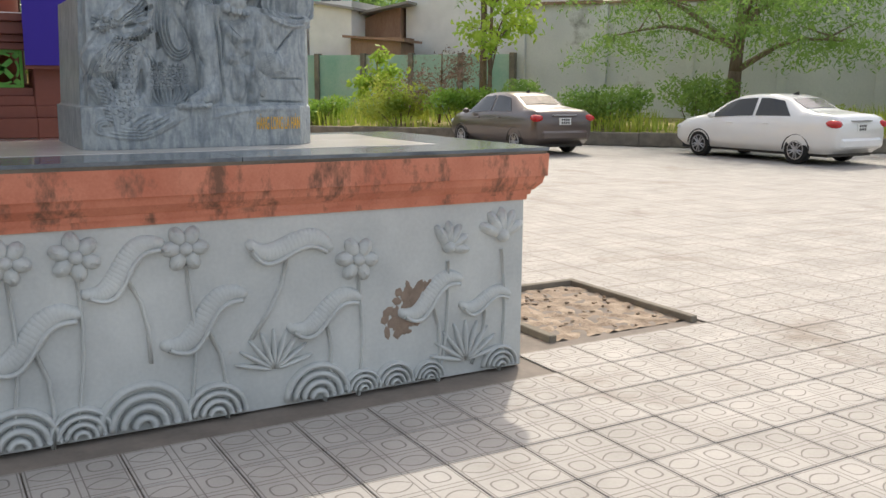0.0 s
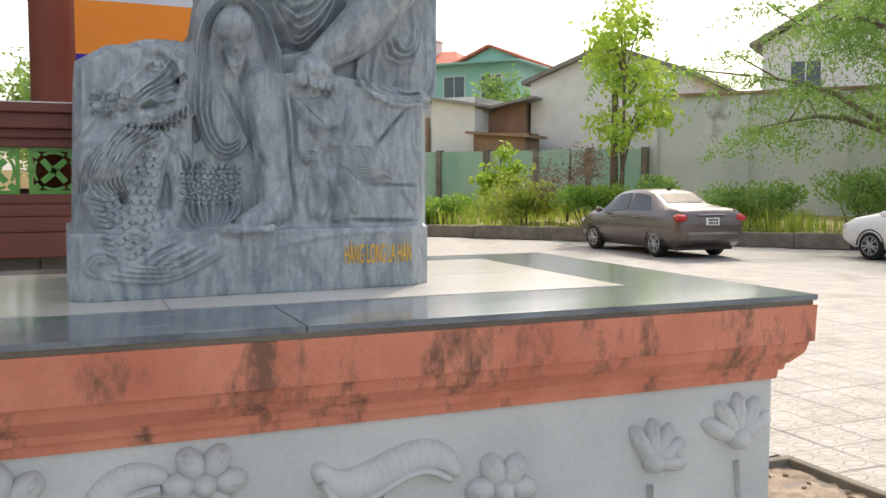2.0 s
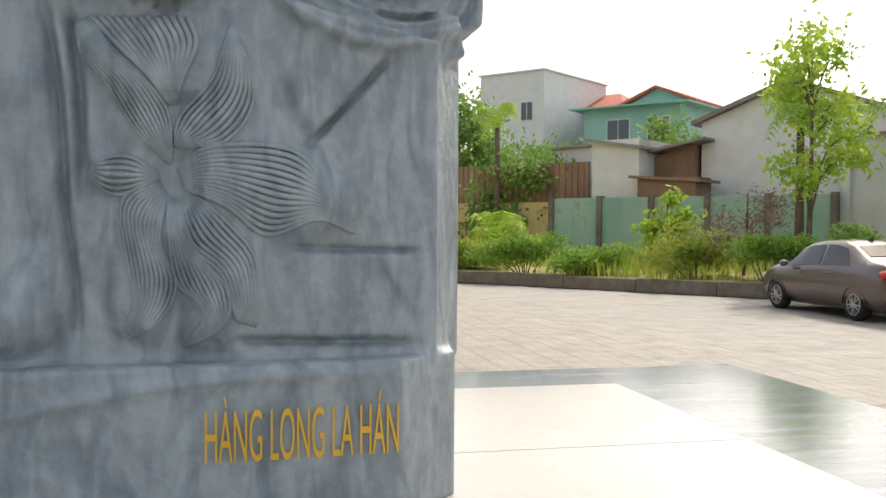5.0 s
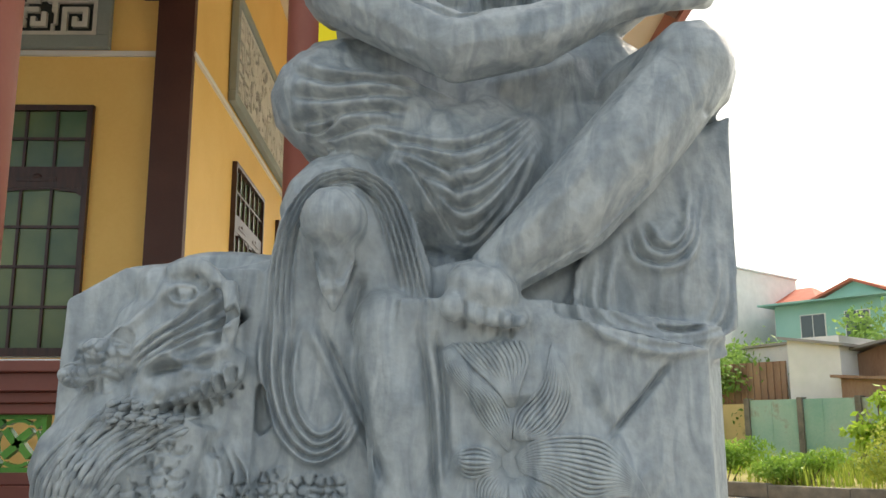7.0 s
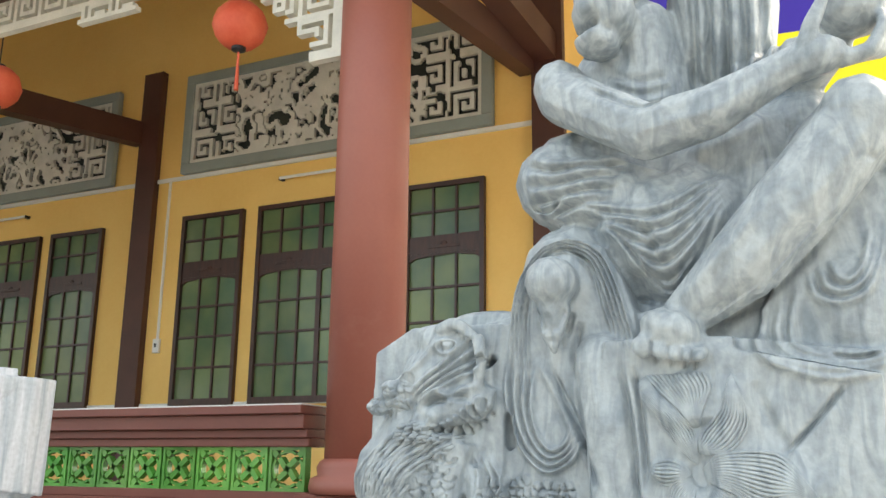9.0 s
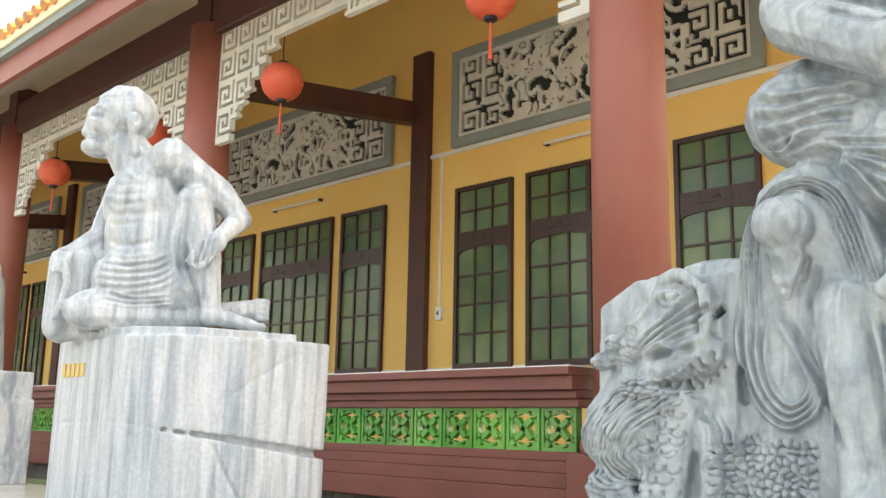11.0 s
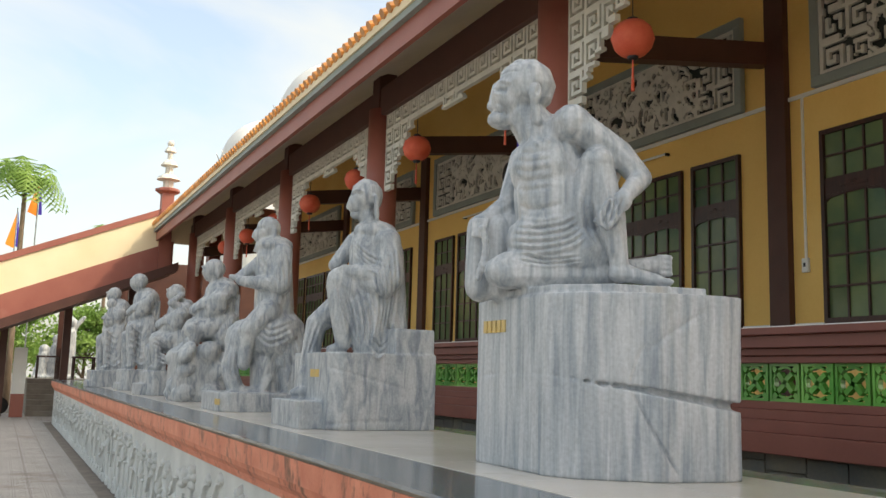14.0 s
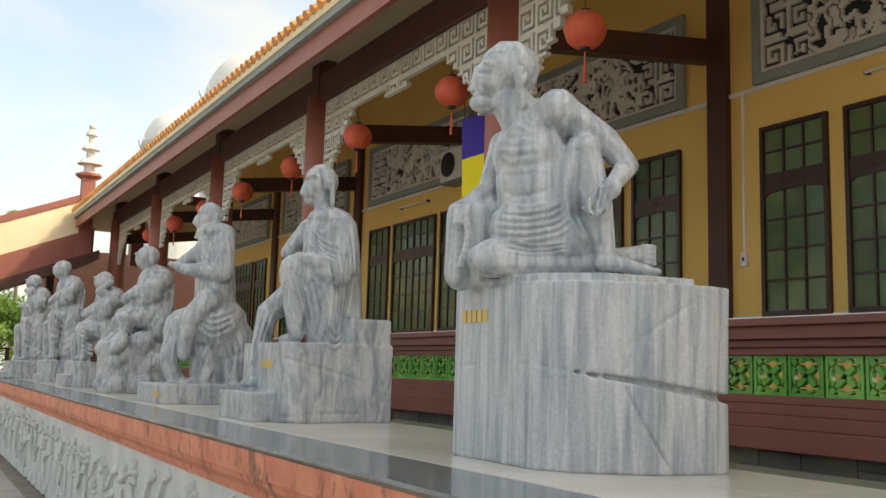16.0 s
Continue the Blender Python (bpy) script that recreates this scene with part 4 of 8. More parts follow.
def dragon_statue():
    """A sage seated on a rock, one foot raised, a dragon coiled beside; the front is cut at a slight skew to the platform."""
    c = Clay()
    rs = random.Random(11)
    # base and rock
    c.slab([(-2.24, 0.66), (-2.18, 0.6), (-1.08, 0.585), (-0.985, 0.67), (-0.97, 1.5), (-2.24, 1.5)], "z", 1.27, 1.488)
    c.slab([(-1.34, 1.47), (-1.02, 1.47), (-1.02, 1.93), (-1.1, 1.945), (-1.34, 2.0)], "y", 0.63, 1.45)
    c.slab([(-1.035, 0.63), (-0.965, 0.74), (-0.955, 1.45), (-1.04, 1.45)], "z", 1.47, 1.93)
    c.slab([(-1.3, 1.92), (-1.05, 1.9), (-0.97, 1.92), (-0.985, 1.975), (-1.3, 2.02)], "y", 0.67, 1.45)
    c.slab([(-1.62, 1.46), (-1.3, 1.46), (-1.3, 2.02), (-1.58, 2.02)], "y", 0.636, 1.4)
    c.slab([(-2.22, 1.45), (-0.97, 1.45), (-0.97, 1.98), (-1.6, 2.15), (-1.9, 2.12), (-2.1, 2.1), (-2.2, 2.04)], "y", 0.8, 1.5)
    c.slab([(-2.2, 1.4), (-1.84, 1.4), (-1.84, 2.08), (-2.08, 2.08), (-2.18, 2.02)], "y", 0.7, 1.5)
    c.rope([(-2.05, 0.82, 2.07), (-1.97, 0.8, 2.1), (-1.85, 0.8, 2.1), (-1.76, 0.82, 2.07)], 0.03, 0.026, 12, True)
    c.slab([(-1.9, 1.46), (-1.58, 1.46), (-1.6, 1.78), (-1.7, 1.81), (-1.8, 1.8), (-1.88, 1.74)], "y", 0.718, 1.3)
    # lap, torso, robe masses
    c.ball((-1.46, 1.08, 2.36), (0.33, 0.3, 0.32))
    c.ball((-1.2, 1.06, 2.3), (0.26, 0.32, 0.3))
    c.ball((-1.441, 0.9, 2.298), (0.24, 0.2, 0.2))
    c.ball((-1.723, 0.93, 2.48), (0.12, 0.16, 0.15))
    c.limb((-1.744, 0.88, 2.47), (-1.35, 0.86, 2.299), 0.12, 0.12)
    c.ball((-1.561, 1.0, 2.717), (0.19, 0.17, 0.24))
    c.limb((-1.679, 0.95, 2.485), (-1.474, 1.0, 2.592), 0.15, 0.16)
    # robe over the low knee
    c.slab([(-1.827, 2.075), (-1.833, 1.899), (-1.805, 1.789), (-1.741, 1.73), (-1.681, 1.749), (-1.627, 1.829), (-1.52, 1.963), (-1.52, 2.079), (-1.552, 2.176), (-1.595, 2.258), (-1.674, 2.284), (-1.752, 2.255), (-1.808, 2.177)], "y", 0.71, 1.3)
    c.ball((-1.699, 0.86, 2.163), (0.13, 0.19, 0.19))
    c.limb((-1.707, 0.82, 2.213), (-1.55, 1.1, 2.28), 0.12, 0.18)
    c.ball((-1.699, 0.655, 2.163), (0.064, 0.075, 0.064))
    c.limb((-1.698, 0.66, 2.106), (-1.698, 0.65, 2.042), 0.042, 0.026)
    c.limb((-1.698, 0.65, 2.042), (-1.698, 0.66, 2.0), 0.026, 0.008)
    # standing leg and foot
    c.limb((-1.599, 0.72, 1.975), (-1.566, 0.7, 1.829), 0.075, 0.078)
    c.limb((-1.566, 0.7, 1.829), (-1.569, 0.69, 1.637), 0.078, 0.06)
    c.limb((-1.569, 0.69, 1.637), (-1.56, 0.67, 1.561), 0.06, 0.062)
    c.limb((-1.572, 0.66, 1.547), (-1.681, 0.62, 1.507), 0.056, 0.036)
    for k in range(5):
        a = Vector((-1.702, 0.6, 1.5)) + Vector((0.034 * k - 0.03, -0.006 * k, -0.004))
        c.limb(a, a + Vector((-0.03, -0.02, -0.008)), 0.02 - 0.0015 * k, 0.018 - 0.0015 * k)
    # raised leg
    c.limb((-1.399, 0.68, 2.077), (-1.272, 0.66, 2.177), 0.055, 0.084)
    c.limb((-1.272, 0.66, 2.177), (-1.149, 0.66, 2.311), 0.084, 0.092)
    c.limb((-1.149, 0.66, 2.311), (-1.018, 0.68, 2.472), 0.092, 0.09)
    c.ball((-1.012, 0.68, 2.492), (0.09, 0.1, 0.092))
    c.limb((-1.006, 0.72, 2.488), (-1.16, 1.1, 2.4), 0.1, 0.17)
    c.ball((-1.428, 0.655, 2.036), (0.075, 0.075, 0.052), (0, 20, 0))
    for x, z, r in ((0, 0, 0.0265), (0.039, -0.012, 0.0195), (0.068, -0.017, 0.018), (0.094, -0.021, 0.0165), (0.116, -0.023, 0.0145)):
        a = Vector((-1.483, 0.59, 1.996)) + Vector((x, 0.012, z))
        c.limb(a + Vector((0.008, 0.06, 0.03)), a, r * 0.95, r)
    # cloth hanging below the raised knee
    c.slab([(-1.249, 2.082), (-1.258, 2.012), (-1.224, 1.962), (-1.113, 1.928), (-0.998, 1.942), (-0.934, 1.977), (-0.927, 2.175), (-0.924, 2.405), (-1.036, 2.355), (-1.189, 2.182)], "y", 0.715, 1.4)
    c.ball((-1.05, 0.74, 2.091), (0.1, 0.055, 0.14))
    c.slab([(-1.525, 2.093), (-1.374, 2.128), (-1.229, 2.197), (-1.175, 2.175), (-1.205, 1.956), (-1.504, 1.954)], "y", 0.735, 1.3)
    c.slab([(-1.909, 2.088), (-1.811, 2.111), (-1.788, 1.72), (-1.781, 1.508), (-1.883, 1.51)], "y", 0.75, 1.3)
    c.ball((-1.275, 0.92, 2.488), (0.16, 0.14, 0.16))
    c.limb((-1.349, 0.9, 2.44), (-1.141, 0.95, 2.555), 0.1, 0.12)
    c.ball((-1.232, 0.98, 2.685), (0.14, 0.1, 0.12))
    # arm, hand and pearl
    c.ball((-1.727, 0.86, 2.724), (0.075, 0.12, 0.085))
    c.limb((-1.702, 0.8, 2.681), (-1.472, 0.69, 2.519), 0.074, 0.068)
    c.limb((-1.472, 0.69, 2.519), (-1.323, 0.66, 2.537), 0.07, 0.062)
    c.limb((-1.323, 0.66, 2.537), (-1.151, 0.66, 2.619), 0.062, 0.042)
    c.limb((-1.151, 0.66, 2.619), (-1.065, 0.66, 2.642), 0.044, 0.046)
    c.limb((-1.112, 0.64, 2.639), (-1.092, 0.63, 2.7), 0.024, 0.02)
    c.limb((-1.092, 0.63, 2.7), (-1.064, 0.64, 2.763), 0.02, 0.014)
    for k in range(4):
        a = Vector((-1.043, 0.67, 2.629)) + Vector((0.012 * k, 0.012 * k, -0.006 + 0.008 * k))
        m = Vector((-0.977, 0.67, 2.64)) + Vector((0.008 * k, 0.02 * k, 0.006 * k))
        c.limb(a, m, 0.02, 0.018)
        c.limb(m, m + Vector((0.03, 0.012, 0.06)), 0.017, 0.015)
        c.limb(m + Vector((0.03, 0.012, 0.06)), m + Vector((0.026, 0.03, 0.1)), 0.015, 0.011)
    c.ball((-1.004, 0.74, 2.789), (0.085, 0.085, 0.085))
    c.limb((-1.16, 0.95, 2.72), (-1.057, 0.8, 2.724), 0.09, 0.05)
    # head and hood, kept plain
    c.ball((-1.58, 0.86, 3.092), (0.125, 0.15, 0.16))
    c.ball((-1.593, 0.8, 2.897), (0.085, 0.1, 0.085))
    c.ball((-1.611, 0.79, 2.821), (0.06, 0.08, 0.045))
    c.limb((-1.649, 0.79, 2.95), (-1.593, 0.81, 2.983), 0.028, 0.035)
    c.limb((-1.523, 0.92, 2.894), (-1.522, 0.96, 2.729), 0.09, 0.12)
    c.ball((-1.321, 1.0, 2.969), (0.15, 0.15, 0.3))
    # dragon
    c.ball((-1.989, 0.72, 1.951), (0.12, 0.09, 0.1))
    c.ball((-1.973, 0.72, 2.024), (0.1, 0.08, 0.06), (0, 25, 0))
    c.limb((-1.963, 0.69, 1.984), (-2.085, 0.655, 1.905), 0.058, 0.04)
    c.ball((-2.094, 0.63, 1.921), (0.026, 0.03, 0.024))
    c.ball((-2.129, 0.63, 1.88), (0.028, 0.03, 0.024))
    c.limb((-1.892, 0.68, 1.898), (-2.016, 0.66, 1.857), 0.05, 0.04)
    c.rope([(-1.989, 0.66, 2.061), (-1.938, 0.65, 2.076), (-1.899, 0.66, 2.047)], 0.02, 0.014, 10, True)
    c.rope([(-1.882, 0.65, 2.046), (-1.871, 0.64, 1.984), (-1.882, 0.65, 1.925)], 0.016, 0.014, 10, True)
    c.limb((-2.061, 0.72, 1.809), (-2.104, 0.72, 1.721), 0.1, 0.12)
    c.rope([(-1.954, 0.71, 1.801), (-1.987, 0.7, 1.68), (-2.012, 0.68, 1.547), (-1.988, 0.67, 1.468), (-1.938, 0.69, 1.519)], 0.068, 0.05, 18, True)
    c.rope([(-2.152, 0.68, 1.607), (-2.081, 0.66, 1.482), (-2.009, 0.65, 1.387)], 0.06, 0.05, 14, True)
    c.rope([(-1.91, 0.7, 1.736), (-1.89, 0.68, 1.623), (-1.915, 0.68, 1.494)], 0.03, 0.024, 12, True)
    c.gather()
    ob = c.finish("dragon_statue", 0.0062, M_BLUE_MARBLE, (-1.6, 1.05, 1.272), 3)
    k = Chisel(ob, (0, 1, 0), lambda a, b: 1.3 < b < 2.8)
    # rock: cracks and planes
    k.line([(-1.092, 1.906), (-1.147, 1.842), (-1.215, 1.767)], 0.006, -0.014)
    k.line([(-1.238, 1.64), (-1.152, 1.637), (-1.037, 1.635)], 0.005, -0.01)
    k.line([(-1.264, 1.922), (-1.241, 1.85), (-1.197, 1.773)], 0.012, -0.006)
    k.line([(-1.121, 1.618), (-1.088, 1.579), (-1.04, 1.523)], 0.01, -0.004)
    k.line([(-1.313, 1.513), (-1.198, 1.509), (-1.039, 1.504)], 0.006, -0.012)
    k.line([(-1.238, 1.909), (-1.201, 1.788), (-1.175, 1.69)], 0.014, 0.004)
    k.line([(-1.624, 1.422), (-1.35, 1.467), (-1.087, 1.469)], 0.01, 0.005)
    # mane flower
    for A, B, n in (([(-1.386, 1.748), (-1.432, 1.798), (-1.463, 1.851), (-1.493, 1.888), (-1.501, 1.93)], [(-1.384, 1.752), (-1.387, 1.81), (-1.41, 1.848), (-1.448, 1.878), (-1.485, 1.937)], 9),
                    ([(-1.385, 1.826), (-1.41, 1.86), (-1.448, 1.898), (-1.485, 1.939)], [(-1.381, 1.826), (-1.368, 1.865), (-1.353, 1.908), (-1.365, 1.943)], 12),
                    ([(-1.379, 1.77), (-1.371, 1.814), (-1.33, 1.862), (-1.307, 1.937)], [(-1.375, 1.77), (-1.313, 1.782), (-1.279, 1.844), (-1.307, 1.937)], 9),
                    ([(-1.377, 1.74), (-1.332, 1.771), (-1.231, 1.772), (-1.182, 1.723), (-1.14, 1.659)], [(-1.37, 1.719), (-1.312, 1.694), (-1.261, 1.657), (-1.194, 1.679), (-1.14, 1.659)], 13),
                    ([(-1.376, 1.705), (-1.366, 1.647), (-1.319, 1.604), (-1.299, 1.538)], [(-1.355, 1.709), (-1.308, 1.667), (-1.276, 1.62), (-1.275, 1.531)], 8),
                    ([(-1.389, 1.709), (-1.385, 1.647), (-1.376, 1.593), (-1.341, 1.554), (-1.369, 1.506)], [(-1.376, 1.703), (-1.35, 1.632), (-1.313, 1.585), (-1.318, 1.538), (-1.369, 1.506)], 9),
                    ([(-1.399, 1.728), (-1.444, 1.699), (-1.437, 1.616), (-1.429, 1.57), (-1.444, 1.518)], [(-1.39, 1.711), (-1.398, 1.647), (-1.378, 1.593), (-1.399, 1.545), (-1.444, 1.518)], 10),
                    ([(-1.399, 1.732), (-1.432, 1.755), (-1.462, 1.755), (-1.485, 1.739)], [(-1.399, 1.731), (-1.439, 1.71), (-1.465, 1.712), (-1.485, 1.739)], 6)):
        k.comb(A, B, n, 0.0, 0.016)
    k.line([(-1.547, 1.983), (-1.526, 1.849), (-1.516, 1.692), (-1.504, 1.581), (-1.502, 1.499)], 0.007, -0.014)
    # toes
    for x in (823, 858, 887, 910):
        k.line([(p[0] + 0.0, p[1]) for p in [(-1.463, 2.012), (-1.464, 1.962)]] if x == 823 else [(p[0] + (x - 823) / 1040, p[1] - (x - 823) / 5200) for p in [(-1.463, 2.007), (-1.464, 1.96)]], 0.0035, -0.006)
    # hem round the low knee
    k.folds([(-1.82, 1.909), (-1.821, 2.054), (-1.8, 2.172), (-1.752, 2.247), (-1.674, 2.276), (-1.601, 2.241), (-1.563, 2.165), (-1.534, 2.057), (-1.517, 1.978)], [(-1.771, 1.91), (-1.78, 2.034), (-1.773, 2.14), (-1.736, 2.222), (-1.684, 2.245), (-1.63, 2.216), (-1.6, 2.142), (-1.583, 2.078), (-1.569, 2.025)], 5, 0.011)
    k.line([(-1.779, 2.008), (-1.778, 2.14), (-1.736, 2.228), (-1.678, 2.251), (-1.624, 2.205), (-1.599, 2.11)], 0.008, -0.016)
    k.folds([(-1.826, 2.033), (-1.831, 1.899), (-1.801, 1.791), (-1.741, 1.732), (-1.681, 1.754), (-1.647, 1.809)], [(-1.758, 1.992), (-1.77, 1.889), (-1.758, 1.819), (-1.727, 1.781), (-1.692, 1.794), (-1.676, 1.834)], 4, 0.011)
    k.line([(-1.732, 1.982), (-1.679, 1.869), (-1.637, 1.779), (-1.595, 1.68)], 0.009, -0.016)
    k.line([(-1.758, 1.992), (-1.71, 1.91), (-1.662, 1.809), (-1.621, 1.72)], 0.012, 0.01)
    k.line([(-1.651, 2.077), (-1.666, 1.993), (-1.649, 1.91)], 0.01, -0.012)
    k.line([(-1.515, 1.963), (-1.499, 1.849), (-1.495, 1.69)], 0.007, -0.014)
    k.line([(-1.702, 2.089), (-1.698, 2.011)], 0.01, -0.008)
    k.line([(-1.733, 2.099), (-1.711, 2.042)], 0.008, -0.01)
    k.line([(-1.666, 2.1), (-1.688, 2.042)], 0.008, -0.01)
    # folds across the lap
    k.folds([(-1.531, 2.269), (-1.5, 2.197), (-1.454, 2.153), (-1.4, 2.191), (-1.336, 2.284), (-1.271, 2.404)], [(-1.728, 2.401), (-1.605, 2.368), (-1.488, 2.337), (-1.406, 2.359), (-1.336, 2.41), (-1.273, 2.489)], 6, 0.013)
    k.line([(-1.585, 2.33), (-1.519, 2.226), (-1.457, 2.151), (-1.386, 2.204), (-1.322, 2.31)], 0.007, -0.016)
    k.folds([(-1.819, 2.323), (-1.744, 2.347), (-1.655, 2.363), (-1.583, 2.35)], [(-1.803, 2.529), (-1.727, 2.491), (-1.622, 2.496), (-1.535, 2.503)], 5, 0.014)
    k.line([(-1.804, 2.398), (-1.758, 2.379), (-1.706, 2.397)], 0.006, -0.02)
    k.folds([(-1.628, 2.319), (-1.559, 2.271), (-1.52, 2.185)], [(-1.585, 2.33), (-1.476, 2.294), (-1.451, 2.222)], 3, 0.01)
    # leg: calf line, ankle
    k.line([(-1.375, 2.053), (-1.274, 2.101), (-1.176, 2.178), (-1.072, 2.307)], 0.016, -0.012)
    k.line([(-1.411, 2.084), (-1.326, 2.17), (-1.215, 2.293)], 0.02, 0.006)
    k.line([(-1.01, 2.39), (-0.983, 2.375), (-0.952, 2.41)], 0.01, -0.008)
    # hanging cloth
    k.folds([(-1.243, 2.06), (-1.247, 2.007), (-1.213, 1.967), (-1.112, 1.942), (-1.003, 1.955), (-0.948, 1.988), (-0.94, 2.152)], [(-1.158, 2.149), (-1.185, 2.061), (-1.18, 1.997), (-1.111, 1.97), (-1.012, 1.982), (-0.974, 2.063), (-0.971, 2.265)], 3, 0.012)
    k.folds([(-1.146, 2.16), (-1.132, 2.105), (-1.078, 2.086), (-1.021, 2.123), (-0.985, 2.253)], [(-1.101, 2.183), (-1.086, 2.144), (-1.059, 2.137), (-1.032, 2.173), (-1.013, 2.252)], 3, 0.01)
    k.line([(-1.116, 1.976), (-1.068, 1.967), (-1.018, 1.974)], 0.005, -0.016)
    k.line([(-1.257, 2.039), (-1.255, 1.996), (-1.224, 1.956), (-1.113, 1.921), (-0.993, 1.936)], 0.008, 0.012)
    # arm muscles, hand, chest ribs, hood folds
    k.line([(-1.629, 2.67), (-1.54, 2.607), (-1.473, 2.57), (-1.405, 2.591)], 0.009, -0.012)
    k.line([(-1.695, 2.559), (-1.598, 2.49), (-1.49, 2.451), (-1.384, 2.461)], 0.014, -0.008)
    k.line([(-1.415, 2.499), (-1.286, 2.519), (-1.172, 2.581)], 0.018, 0.006)
    for q in range(4):
        k.line([(x, z - 0.035 * q) for x, z in [(-1.611, 2.765), (-1.53, 2.723), (-1.442, 2.735)]], 0.012, -0.008)
    for q in range(6):
        k.line([(x + 0.042 * q, z) for x, z in [(-1.383, 3.018), (-1.383, 2.854), (-1.405, 2.675)]], 0.011, -0.016)
        k.line([(x + 0.042 * q + 0.02, z) for x, z in [(-1.383, 3.018), (-1.38, 2.854), (-1.398, 2.682)]], 0.013, 0.008)
    k.line([(-1.678, 2.86), (-1.641, 2.843), (-1.588, 2.87)], 0.016, -0.04)
    k.line([(-1.579, 2.965), (-1.566, 2.883), (-1.582, 2.806)], 0.01, -0.01)
    # dragon head
    for x, z in [(-1.955, 2.021)]:
        k.line([(x + 0.026 * math.cos(q), z + 0.018 * math.sin(q)) for q in (0, 1.05, 2.1, 3.15, 4.2, 5.25, 6.28)], 0.005, 0.009, 22, False)
        k.line([(x - 0.012, z), (x, z + 0.003), (x + 0.012, z)], 0.012, 0.01)
    k.line([(-1.883, 1.993), (-1.876, 1.985), (-1.87, 1.976)], 0.012, -0.045)
    k.folds([(-2.049, 1.903), (-2.001, 1.951), (-1.955, 1.986), (-1.896, 2.061)], [(-2.025, 1.884), (-1.971, 1.922), (-1.915, 1.952), (-1.866, 1.967)], 4, 0.009)
    k.line([(-2.075, 1.941), (-2.031, 1.98), (-1.995, 2.02), (-1.978, 2.05)], 0.012, 0.012)
    k.line([(-2.032, 1.855), (-2.007, 1.903), (-1.97, 1.913), (-1.941, 1.894), (-1.913, 1.918), (-1.866, 1.928)], 0.01, 0.014)
    k.line([(-2.024, 1.865), (-2.027, 1.841), (-2.001, 1.832), (-1.983, 1.851), (-1.998, 1.87)], 0.009, 0.013)
    k.line([(-2.015, 1.884), (-1.969, 1.894), (-1.894, 1.903)], 0.008, -0.016)
    for q in range(11):
        u = q / 10
        a = np.array([(-2.054, 1.832), (-1.874, 1.894)][0]) * (1 - u) + np.array([(-2.054, 1.832), (-1.874, 1.894)][1]) * u + np.array((0, -0.03 * math.sin(math.pi * u)))
        k.line([(a[0], a[1] + 0.01), (a[0] - 0.004, a[1] - 0.014), (a[0] + 0.004, a[1] - 0.034)], 0.0055, 0.016, 10)
        k.line([(a[0] + 0.0095, a[1] + 0.005), (a[0] + 0.0075, a[1] - 0.02), (a[0] + 0.0125, a[1] - 0.036)], 0.004, -0.012, 10)
    k.cells([(rs.uniform(*sorted(([(-2.141, 1.941), (-2.052, 1.865)][0][0], [(-2.141, 1.941), (-2.052, 1.865)][1][0]))), rs.uniform(*sorted(([(-2.141, 1.941), (-2.052, 1.865)][0][1], [(-2.141, 1.941), (-2.052, 1.865)][1][1])))) for _ in range(34)], 0.02, 0.008)
    # mane, sweeping down the rock's edge
    k.comb([(-2.029, 1.847), (-2.074, 1.818), (-2.116, 1.762), (-2.142, 1.679)], [(-1.94, 1.789), (-1.977, 1.771), (-2.031, 1.733), (-2.081, 1.66)], 12, 0.006)
    k.folds([(-2.033, 1.842), (-2.078, 1.813), (-2.121, 1.757), (-2.138, 1.688)], [(-1.94, 1.785), (-1.977, 1.766), (-2.031, 1.729), (-2.069, 1.678)], 9, 0.007)
    k.comb([(-2.025, 1.832), (-2.105, 1.791), (-2.177, 1.713), (-2.2, 1.607)], [(-1.928, 1.812), (-2.018, 1.778), (-2.078, 1.715), (-2.115, 1.653)], 10, 0.005)
    k.folds([(-2.025, 1.832), (-2.105, 1.791), (-2.177, 1.713), (-2.196, 1.622)], [(-1.928, 1.812), (-2.018, 1.778), (-2.078, 1.715), (-2.115, 1.653)], 8, 0.007)
    k.comb([(-2.136, 1.683), (-2.165, 1.637), (-2.123, 1.591), (-2.05, 1.607)], [(-2.041, 1.7), (-2.064, 1.669), (-2.057, 1.638), (-2.047, 1.619)], 7)
    # scales on the neck and coil, spine combs
    k.scales([(-1.988, 1.795), (-2.004, 1.685), (-2.014, 1.575), (-1.985, 1.465)], 0.05, 0.028, 0.0045)
    k.scales([(-2.137, 1.622), (-2.081, 1.514), (-2.009, 1.402)], 0.035, 0.028, 0.0045)
    k.scales([(-1.988, 1.77), (-2.004, 1.713), (-2.02, 1.656)], 0.05, 0.03, 0.004)
    for q in range(12):
        k.line([(x + 0.004 * q, z - 0.018 * q) for x, z in [(-2.172, 1.622), (-2.137, 1.613)]], 0.005, 0.012, 8)
    k.folds([(-1.911, 1.783), (-1.884, 1.703), (-1.913, 1.623)], [(-1.88, 1.767), (-1.842, 1.704), (-1.874, 1.639)], 3, 0.008)
    # foam cells, falling water and waves along the foot
    k.cells([(x + rs.gauss(0, 0.004), z + rs.gauss(0, 0.004)) for x in np.arange([(-1.879, 1.681)][0][0], [(-1.679, 1.684)][0][0], 0.019) for z in np.arange([(-1.88, 1.579)][0][1], [(-1.879, 1.708)][0][1], 0.017)], 0.013, 0.012)
    k.folds([(-1.873, 1.586), (-1.861, 1.532), (-1.815, 1.476)], [(-1.679, 1.6), (-1.686, 1.543), (-1.748, 1.488)], 9, 0.008)
